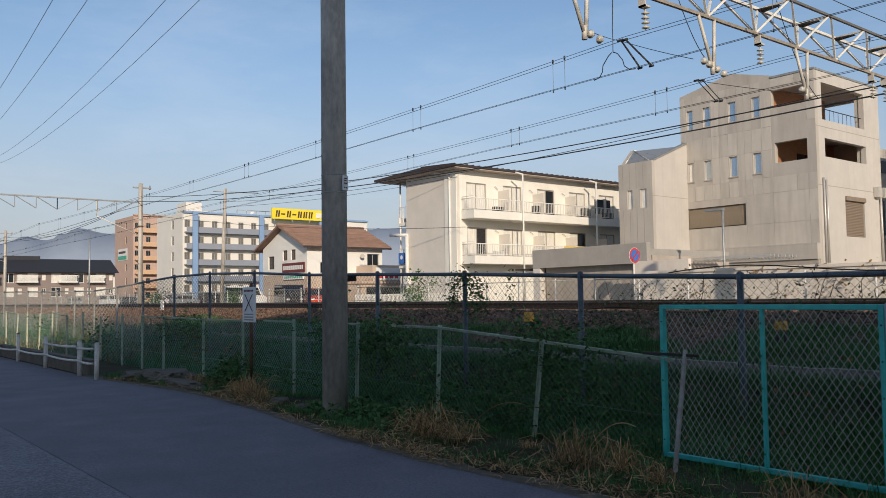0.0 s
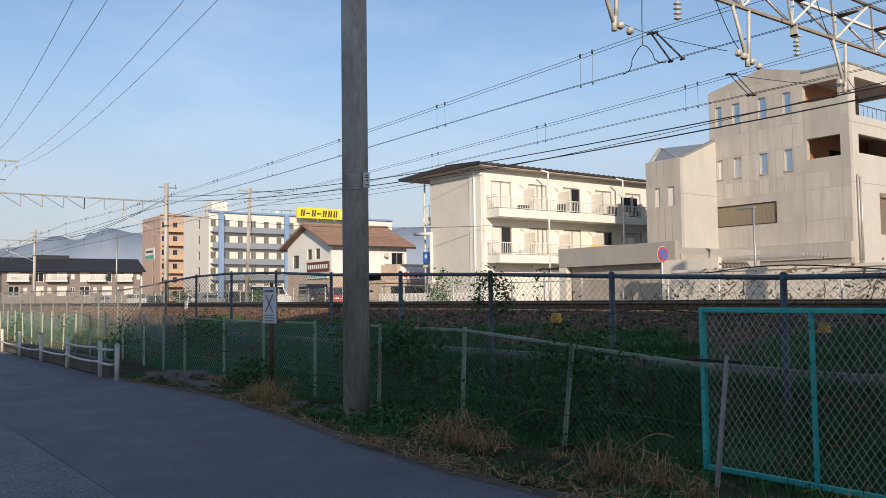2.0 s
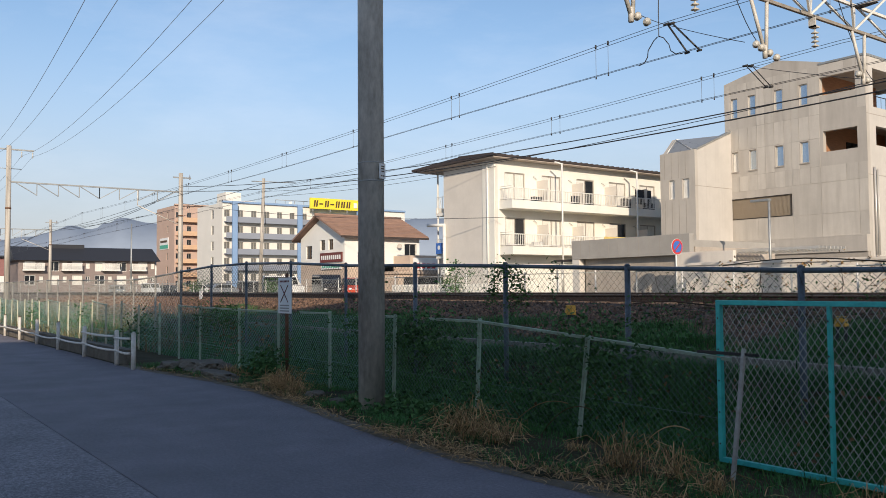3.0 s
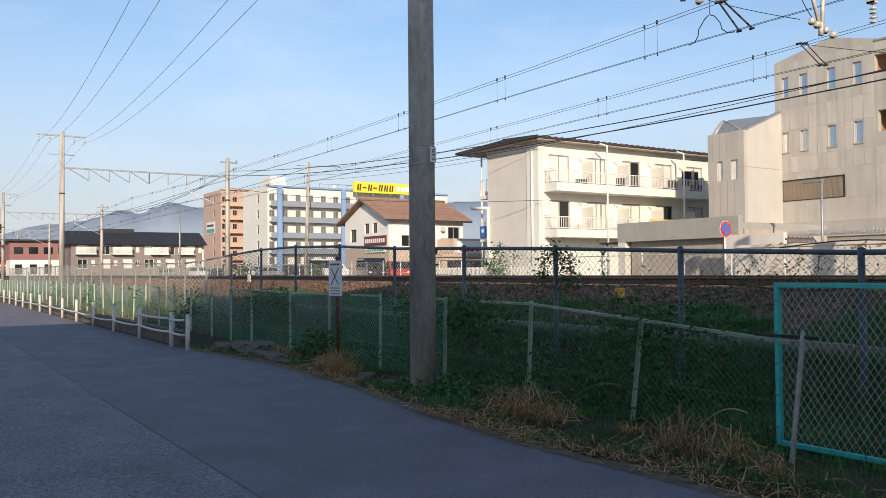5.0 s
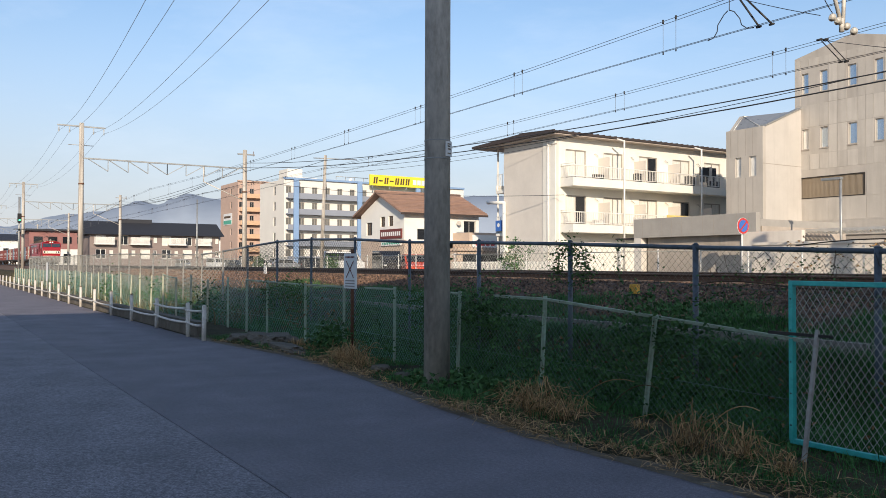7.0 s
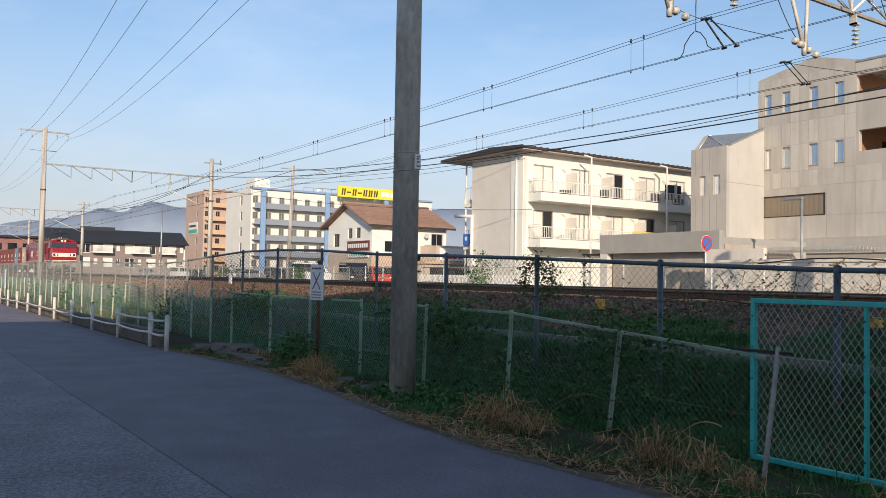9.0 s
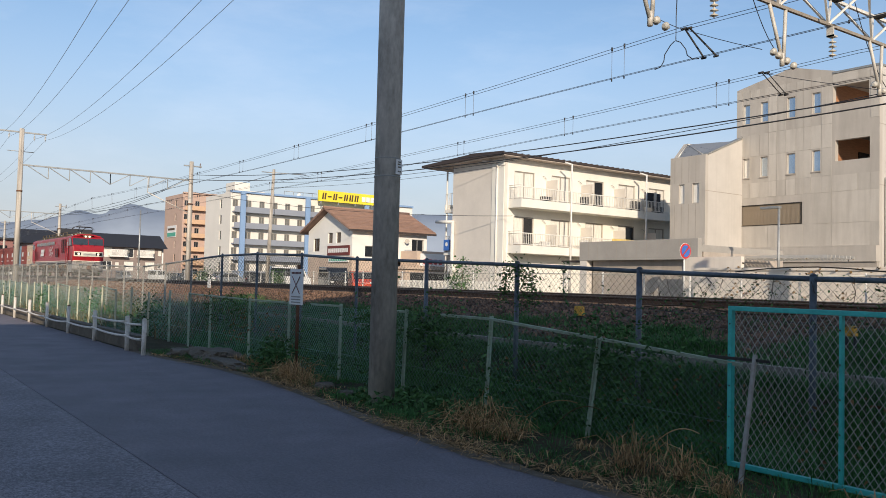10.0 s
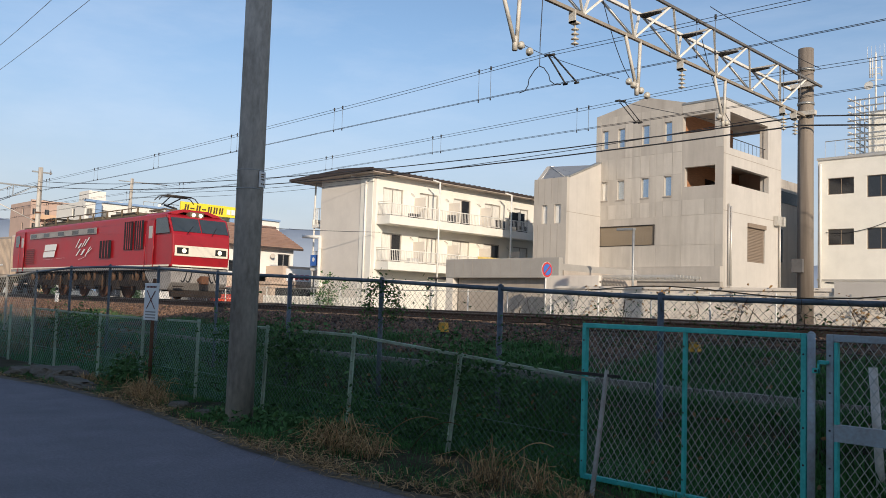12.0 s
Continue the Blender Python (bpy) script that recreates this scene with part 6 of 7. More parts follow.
    for k, (p, q, d, r) in enumerate((((-58.7, 26, 8.9), (-8.6, 21.9, 6.9), 0.7, 0.012), ((-58.7, 26, 8.5), (-37.9, 31.6, 8.7), 0.3, 0.012), ((-64, 21.6, 8.2), (-37.2, 31.6, 5.6), 0.5, 0.015), ((-120, 21.7, 9.6), (-58.7, 26, 9.5), 0.8, 0.02))):
        wire("service_wire", sag(p, q, d), r, M["wire"], "thin dark service wire to the buildings")
    sg = thing("rail_signal", "black railway colour-light signal glowing green on its mast", "railway signal", at=(-111, 9.55, 0))
    tubes("mast", [((0, 0, 0.5), (0, 0, 9.5), 0.12)], M["steel"], sg)
    boxes("head", [(0.1, -0.22, 6.4, 0.35, 0.22, 7.5)], M["black"], sg, bevel=0.05)
    tubes("lamp", [((0.36, 0, 6.7), (0.4, 0, 6.7), 0.11)], M["signal_on"], sg, "lit green lens", n=16)
    boxes("platform", [(-0.6, -0.6, 5.6, 0.6, 0.6, 5.66)], M["dark_steel"], sg)
    # boulders at the road edge
    for k, (x, y, sx, sy, sz) in enumerate(((-15.0, 5.5, 0.75, 0.34, 0.24), (-13.6, 5.25, 0.75, 0.2, 0.13), (-15.9, 5.2, 0.35, 0.3, 0.16), (-9.6, 5.3, 0.12, 0.1, 0.06), (-10.3, 5.35, 0.16, 0.12, 0.1))):
        bm = bmesh.new()
        bmesh.ops.create_icosphere(bm, subdivisions=4, radius=1)
        for v in bm.verts:
            n = noise.noise(v.co * 1.3 + Vector((k * 7, 0, 0))) * 0.4 + noise.noise(v.co * 4 + Vector((k, 0, 0))) * 0.2 + noise.noise(v.co * 11 + Vector((k, 3, 0))) * 0.09
            v.co = v.co * (1 + n)
            v.co = Vector((v.co.x * sx, v.co.y * sy, min(v.co.z, 0.62 + 0.2 * n) * sz))
        ob = part("boulder", bm, M["rock"])
        ob.location = (x, y, 0.03)
        tagged(ob, "rough grey-brown boulder lying on the verge", "rock", "verge boulders")


lineside()


def car(x, y, yaw, paint, label, van=False):
    c = thing("parked_car", label, "car", "parked cars", at=(x, y, GZ))
    c.rotation_euler = (0, 0, radians(yaw))
    prof = [(-2.0, 0.35), (2.0, 0.35), (2.05, 0.75), (1.5, 0.95), (0.75, 1.5), (-1.2, 1.55), (-1.9, 1.0), (-2.05, 0.8)] if not van else [(-1.7, 0.35), (1.7, 0.35), (1.72, 0.95), (1.35, 1.1), (1.05, 1.8), (-1.6, 1.85), (-1.72, 1.0)]
    bm = bmesh.new()
    prism(bm, prof, 1, -0.78, 0.78)
    part("body", bm, paint, c, bevel=0.06)
    gl = [(1.32, 1.0), (0.68, 1.42), (-1.12, 1.47), (-1.72, 1.0)] if not van else [(1.2, 1.12), (0.98, 1.7), (-1.5, 1.74), (-1.6, 1.12)]
    for s in (-0.79, 0.765):
        bm = bmesh.new()
        prism(bm, gl, 1, s, s + 0.025)
        part("side_window", bm, M["glass_dark"], c)
    f0, f1 = ((1.47, 1.0), (0.8, 1.46)) if not van else ((1.37, 1.13), (1.1, 1.72))
    bm = bmesh.new()
    prism(bm, [(f0[0] + 0.03, f0[1]), (f1[0] + 0.03, f1[1]), f1, f0], 1, -0.66, 0.66)
    part("windscreen", bm, M["glass_dark"], c)
    for xx in (-1.25, 1.25):
        for s in (-0.72, 0.56):
            w = tubes("wheel", [((xx, s, 0.3), (xx, s + 0.16, 0.3), 0.3)], M["black"], c, n=18)
            tubes("rim", [((xx, s - 0.005, 0.3), (xx, s + 0.165, 0.3), 0.18)], M["alu"], w, n=14)
    for s in (-0.6, 0.4):
        boxes("headlight", [(2.0 if not van else 1.69, s, 0.68, 2.06 if not van else 1.74, s + 0.22, 0.8)], M["sign_white"], c, bevel=0.02)
        boxes("tail_light", [(-2.06 if not van else -1.74, s, 0.75, -2.0 if not van else -1.7, s + 0.2, 0.9)], M["sign_red"], c)


car(-50.5, 29.2, -25, M["car_red"], "orange-red hatchback parked by the shop")
car(-55.0, 29.4, -15, M["car_dark"], "dark van parked by the shop", True)
car(-61.5, 28.8, 75, M["car_white"], "white van parked beside the gable house", True)
for i, (p, l, v) in enumerate((("car_grey", "grey saloon in the car park", 0), ("car_white", "white van in the car park", 1), ("car_dark", "dark saloon in the car park", 0), ("car_white", "white saloon in the car park", 0), ("car_grey", "silver van in the car park", 1), ("car_red", "red saloon in the car park", 0))):
    car(-138 + (i % 2) * 4, 36 + i * 4.2, 12 * i, M[p], l, bool(v))
for i, (p, l, v) in enumerate((("car_grey", "grey saloon beside the hotel", 0), ("car_dark", "dark van beside the hotel", 1), ("car_white", "white van beside the hotel", 1), ("car_dark", "dark saloon beside the hotel", 0))):
    car(-118, 46 + i * 4.0, 90, M[p], l, bool(v))


# ---- plants ----
def blades(name, spots, material, label, cat, per, height, spread, width, droop=0.5, kind="stuff"):
    bm = bmesh.new()
    for x, y, z, s in spots:
        for i in range(int(per * s)):
            a = rnd.random() * 6.283
            rr = spread * s * math.sqrt(rnd.random())
            bx, by = x + math.cos(a) * rr, y + math.sin(a) * rr
            h = height * s * rnd.uniform(0.5, 1.15)
            out = h * droop * rnd.uniform(0.3, 1.2)
            dx, dy = math.cos(a + rnd.uniform(-0.8, 0.8)), math.sin(a + rnd.uniform(-0.8, 0.8))
            w = width * rnd.uniform(0.6, 1.2)
            px, py = -dy * w, dx * w
            p0, p1, p2 = Vector((bx, by, z)), Vector((bx + dx * out * 0.35, by + dy * out * 0.35, z + h * 0.75)), Vector((bx + dx * out, by + dy * out, z + h * (1 - 0.35 * droop * rnd.random())))
            s_ = Vector((px, py, 0))
            v = [bm.verts.new(q) for q in (p0 - s_, p0 + s_, p1 + s_ * 0.8, p1 - s_ * 0.8, p2)]
            bm.faces.new(v[:4])
            bm.faces.new((v[3], v[2], v[4]))
    return tagged(part(name, bm, material), label, cat, kind=kind)


def leaves(bm, centre, n, size, spread):
    cx, cy, cz = centre
    for i in range(n):
        p = Vector((cx + rnd.gauss(0, spread[0]), cy + rnd.gauss(0, spread[1]), max(0.0, cz + rnd.gauss(0, spread[2]))))
        s = size * rnd.uniform(0.5, 1.3)
        e = Euler((rnd.uniform(-1.2, 1.2), rnd.uniform(-1.2, 1.2), rnd.random() * 6.3)).to_matrix()
        v = [bm.verts.new(p + e @ Vector(q) * s) for q in ((0, -1, 0), (0.6, -0.2, 0.12), (0.35, 0.6, 0.05), (0, 1.1, -0.1), (-0.35, 0.6, 0.05), (-0.6, -0.2, 0.12))]
        bm.faces.new((v[0], v[1], v[2], v[3]))
        bm.faces.new((v[0], v[3], v[4], v[5]))


def plants():
    def litter(bm, n, place, length, lift):
        """Thin bent straws that lie and lean at random."""
        for i in range(n):
            x, y, z = place()
            a, L = rnd.random() * 6.283, length * rnd.uniform(0.4, 1.2)
            up, w = lift * rnd.random() ** 1.5, 0.0028 * rnd.uniform(0.7, 1.5)
            turn, old = rnd.uniform(-0.9, 0.9), None
            p = Vector((x, y, z))
            for k in range(4):
                d = Vector((math.cos(a), math.sin(a), 0))
                s_ = Vector((-d.y, d.x, rnd.uniform(-0.6, 0.6))) * (w * (1.2 - 0.3 * k))
                now = (bm.verts.new(p - s_), bm.verts.new(p + s_))
                if old:
                    bm.faces.new((old[0], old[1], now[1], now[0]))
                old = now
                p = p + d * (L / 3) + Vector((0, 0, up * (0.9, 0.25, -0.75)[min(k, 2)]))
                p.z = max(p.z, 0.005)
                a += turn

    heaps = [(-6.5, 5.1, 0.95), (-6.85, 5.2, 0.8), (-6.15, 5.2, 0.65), (-4.65, 5.15, 0.9), (-4.2, 5.25, 0.7), (-3.7, 5.1, 0.5), (-11.15, 5.28, 0.95), (-11.65, 5.38, 0.75), (-10.7, 5.22, 0.6), (-2.6, 5.1, 0.7), (-13.4, 5.6, 0.5), (-1.9, 4.95, 0.7)]
    for x, y, s in heaps:
        bm = bmesh.new()
        litter(bm, int(150 * s), lambda: (x + rnd.gauss(0, 0.17 * s), y + rnd.gauss(0, 0.13 * s), 0.01 + 0.16 * s * rnd.random() ** 2), 0.36 * s, 0.24 * s)
        for i in range(int(42 * s)):
            bx, by, a = x + rnd.gauss(0, 0.12 * s), y + rnd.gauss(0, 0.1 * s), rnd.random() * 6.283
            h, o = 0.36 * s * rnd.uniform(0.3, 1.25), 0.34 * s * rnd.uniform(0.2, 1.4)
            path = [(bx, by, 0), (bx + math.cos(a) * o * 0.2, by + math.sin(a) * o * 0.2, h * 0.6), (bx + math.cos(a) * o * 0.6, by + math.sin(a) * o * 0.6, h), (bx + math.cos(a) * o * 1.1, by + math.sin(a) * o * 1.1, h * rnd.uniform(0.5, 0.95))]
            path_tube(bm, path, 0.0026, 3)
        tagged(part("dry_grass_tuft", bm, M["straw"]), "collapsed heap of tangled straw-coloured dry grass", "grass", "dry grass tufts")
    bm = bmesh.new()
    def verge(x0, x1, wide):
        x = rnd.uniform(x0, x1)
        return x, edge_y(x) + abs(rnd.gauss(0.0, wide)) - 0.03, 0.012 + 0.03 * rnd.random()

    litter(bm, 900, lambda: verge(-16, -1, 0.2), 0.2, 0.04)
    litter(bm, 450, lambda: verge(-7.6, -5.6, 0.25), 0.26, 0.07)
    litter(bm, 450, lambda: verge(-5.3, -1.5, 0.3), 0.26, 0.08)
    litter(bm, 300, lambda: verge(-12.2, -9.8, 0.25), 0.24, 0.06)
    tagged(part("straw_litter", bm, M["straw"]), "loose straw lying along the asphalt edge", "straw", kind="stuff")
    tufts = [(-7.3, 5.45, 0.0, 0.5), (-11.9, 5.45, 0, 0.6), (-5.4, 5.4, 0, 0.4), (-14.0, 5.6, 0, 0.6), (-9.1, 5.5, 0, 0.45)]
    for x, y, z, s in tufts:
        t = blades("dry_grass_tuft", [(x, y, z, s)], M["straw"], "straw-coloured dry grass tuft on the verge", "grass", 220, 0.34, 0.2, 0.0032, 1.6, "")
        t["group"] = "dry grass tufts"
    def strip(n, x0, x1, lo, hi, s0, s1):
        out = []
        for i in range(n):
            x = rnd.uniform(x0, x1)
            out.append((x, edge_y(x) + rnd.uniform(lo, hi), 0.0, rnd.uniform(s0, s1)))
        return out

    blades("dry_grass", strip(36, -17, 0, 0.1, 0.9, 0.4, 0.8), M["straw"], "flattened dry grass along the road edge", "grass", 40, 0.12, 0.3, 0.0035, 3.0)
    blades("verge_grass", strip(560, -17, -1, 0.25, 1.75, 0.4, 1.0), M["grass"], "short green grass on the verge", "grass", 60, 0.11, 0.28, 0.0035, 1.3)
    blades("embankment_grass", [(rnd.uniform(-40, 4), y, ground_z(y), rnd.uniform(0.6, 1.2)) for y in [rnd.choice((rnd.uniform(6.4, 8.0), rnd.uniform(6.4, 8.0))) for i in range(1500)]], M["grass"], "rank green grass on the railway embankment", "grass", 55, 0.22, 0.36, 0.006, 0.9)
    blades("ditch_grass", [(rnd.uniform(-9, 3), y, ground_z(y) - 0.02, rnd.uniform(0.7, 1.3)) for y in [rnd.uniform(6.35, 7.8) for i in range(480)]], M["grass"], "lush green grass in the ditch behind the gate", "grass", 80, 0.19, 0.3, 0.006, 1.0)
    blades("far_grass", [(rnd.uniform(-90, -20), y, ground_z(y), rnd.uniform(0.6, 1.3)) for y in [rnd.uniform(6.2, 8.3) for i in range(800)]], M["grass_far"], "grass beside the line in the distance", "grass", 22, 0.4, 0.5, 0.011, 0.9)
    blades("lineside_weeds", [(rnd.uniform(-90, 0), rnd.uniform(21.3, 23.6), 0.75, rnd.uniform(0.5, 1.2)) for i in range(500)], M["straw"], "dry weeds along the far side of the tracks", "weeds", 20, 0.5, 0.4, 0.01, 0.7)
    # weed clumps on the ballast shoulder
    clumps = [(cx + rnd.gauss(0, 0.35), cy + rnd.gauss(0, 0.2), 0.68, rnd.uniform(0.5, 1.0)) for cx, cy in ((-7.4, 9.0), (-7.0, 9.1), (-3.2, 9.0), (-2.2, 9.2), (-11.5, 9.0), (-14.5, 9.1), (-0.5, 9.1), (-18.5, 9.2)) for i in range(16)]
    blades("shoulder_weeds", clumps, M["grass"], "green weed clumps at the foot of the ballast", "weeds", 50, 0.24, 0.28, 0.005, 1.0)
    slope = []
    while len(slope) < 1900:
        x, y = rnd.uniform(-26, 4), rnd.uniform(8.4, 10.9)
        thick = (1.15 if x > -6 else 0.4) + noise.noise(Vector((x * 0.55, y * 0.7, 3))) * 0.9 - max(0, y - 9.7) * (0.45 if x > -6 else 0.55)
        if rnd.random() < thick:
            slope.append((x, y, 0.6 if y < 9.1 else 0.7 + (y - 9.2) * 0.13, rnd.uniform(0.5, 1.0)))
    blades("slope_grass", slope, M["grass"], "patchy green grass creeping up the ballast shoulder", "grass", 50, 0.2, 0.3, 0.006, 1.1)
    blades("trough_grass", [(rnd.uniform(-22, 4), rnd.uniform(7.85, 8.22), 0.46, rnd.uniform(0.6, 1.1)) for i in range(620)], M["grass"], "long green grass leaning over the cable trough", "grass", 55, 0.22, 0.26, 0.006, 0.9)
    # vines on the low fence
    bm = bmesh.new()
    for i in range(36):
        x = rnd.choice((rnd.uniform(-10.8, -9.0), rnd.uniform(-8.5, -4.5), rnd.uniform(-13, -11), rnd.uniform(-6.8, -5.0), rnd.uniform(-8.5, -4.5)))
        leaves(bm, (x, LOW_Y + rnd.uniform(-0.08, 0.3), rnd.uniform(0.1, 0.85)), 130, 0.026, (0.28, 0.09, 0.2))
    for x in (-8.9, -8.7, -8.5, -8.9, -10.3, -9.9, -6.0, -5.9, -15.0, -15.6, -16.6, -5.3):
        leaves(bm, (x, LOW_Y + 0.04, 0.92), 360, 0.026, (0.3, 0.11, 0.18))
    for i in range(8):
        leaves(bm, (rnd.choice((-21.5, -26, -31, -35, -44, -52)) + rnd.gauss(0, 0.8), LOW_Y + 0.15, rnd.uniform(0.2, 0.8)), 170, 0.045, (0.5, 0.12, 0.25))
    tagged(part("vines", bm, M["leaf"]), "dark green creepers tangled through the low fence", "vine", kind="stuff")
    bm = bmesh.new()
    for i in range(26):
        leaves(bm, (rnd.uniform(-8.2, -2.5), LOW_Y + rnd.uniform(0.0, 0.6), rnd.uniform(0.1, 0.7)), 12, 0.024, (0.25, 0.1, 0.2))
    for i in range(9):
        leaves(bm, (rnd.uniform(-17, -13.2), LOW_Y + 0.1, rnd.uniform(0.3, 1.0)), 60, 0.028, (0.25, 0.1, 0.25))
    tagged(part("withered_leaves", bm, M["leaf_dry"]), "yellow-brown withered leaves on the fence", "vine", kind="stuff")
    bm = bmesh.new()
    for i in range(40):
        leaves(bm, (rnd.uniform(-9.4, -7.0), rnd.uniform(5.15, 5.75), rnd.uniform(0.03, 0.12)), 40, 0.035, (0.2, 0.12, 0.05))
    for i in range(10):
        leaves(bm, (rnd.uniform(-13.2, -12.0), rnd.uniform(5.6, 6.0), rnd.uniform(0.1, 0.4)), 90, 0.035, (0.2, 0.12, 0.12))
    tagged(part("ground_ivy", bm, M["leaf"]), "low leafy weeds round the pole's foot", "weeds", kind="stuff")
    # creeper on top of the tall fence
    bm, st = bmesh.new(), bmesh.new()
    for x, z in ((-8.69, 1.72), (-8.9, 1.66), (-8.5, 1.66), (-8.35, 1.55), (-8.9, 1.5), (-8.45, 1.42), (-8.3, 1.35), (-8.95, 1.35), (-8.55, 1.28)):
        leaves(bm, (x, REAR_Y - 0.03, z), 110, 0.021, (0.09, 0.035, 0.1))
    for i in range(7):
        leaves(bm, (-7.75, REAR_Y, 1.25 + 0.09 * i), 9, 0.025, (0.04, 0.02, 0.04))
    for i in range(210):
        x = -6.4 + 8.4 * rnd.random()
        leaves(bm, (x, REAR_Y, 1.12 + 0.42 * rnd.random() ** 1.5), 18, 0.015, (0.12, 0.03, 0.08))
    for i in range(80):
        x = -6.4 + 8.4 * rnd.random()
        pts = [(x, REAR_Y - 0.04, 1.1)]
        for k in range(6):
            pts.append((pts[-1][0] + rnd.uniform(-0.1, 0.1), REAR_Y - 0.04, min(rear_top(x) + 0.02, pts[-1][2] + rnd.uniform(-0.02, 0.16))))
        path_tube(st, pts, 0.0032, 4)
    path_tube(st, [(-6.4 + 0.3 * i, REAR_Y - 0.05, 1.3 + 0.03 * math.sin(i)) for i in range(28)], 0.007, 4)
    path_tube(st, [(-5.2 + 0.3 * i, REAR_Y - 0.05, 1.7 + 0.05 * math.sin(i * 0.6)) for i in range(22)], 0.006, 4)
    tagged(part("creeper_leaves", bm, M["leaf"]), "sparse creeper leaves on the tall railway fence", "vine", kind="stuff")
    tagged(part("creeper_stems", st, M["stem"]), "bare creeper stems on the tall railway fence", "vine", kind="stuff")
    # long arching dry stalks
    bm = bmesh.new()
    for x, y in ((-6.6, 5.6), (-6.2, 5.7), (-4.9, 5.6), (-11.2, 5.5)):
        a = rnd.uniform(-0.6, 0.9)
        path_tube(bm, [(x + math.cos(a) * 0.09 * k, y + math.sin(a) * 0.05 * k, 0.1 * k - 0.0065 * k * k) for k in range(10)], 0.004, 4)
    tagged(part("dry_stalks", bm, M["straw"]), "long arching dry stalks on the verge", "weeds", kind="stuff")
    # shrub at the apartment's foot and climber on the far wall
    for cx, cy, r, hgt in ((-38.6, 29.0, 0.8, 2.0), (-60.5, 27.5, 0.6, 1.5), (-97, 34, 1.0, 1.6), (-75, 27, 0.9, 1.5)):
        sh = thing("shrub", "small leafy green shrub", "shrub", "shrubs", at=(cx, cy, GZ))
        bm = bmesh.new()
        for i in range(10):
            leaves(bm, (rnd.gauss(0, r * 0.5), rnd.gauss(0, r * 0.4), hgt * rnd.uniform(0.3, 1.0)), 50, 0.08, (0.25, 0.25, 0.2))
        part("foliage", bm, M["leaf"], sh)
        tubes("stem", [((0, 0, -0.1), (rnd.uniform(-0.2, 0.2), 0, hgt * 0.8), 0.04, 0.015)], M["stem"], sh)
    bm = bmesh.new()
    for i in range(70):
        leaves(bm, (rnd.uniform(-19.5, 4), 25.9, rnd.uniform(0.9, 2.3)), 12, 0.06, (0.4, 0.03, 0.2))
    tagged(part("wall_creeper", bm, M["leaf_dry"]), "withered creeper on the whitewashed wall", "vine", kind="stuff")


plants()


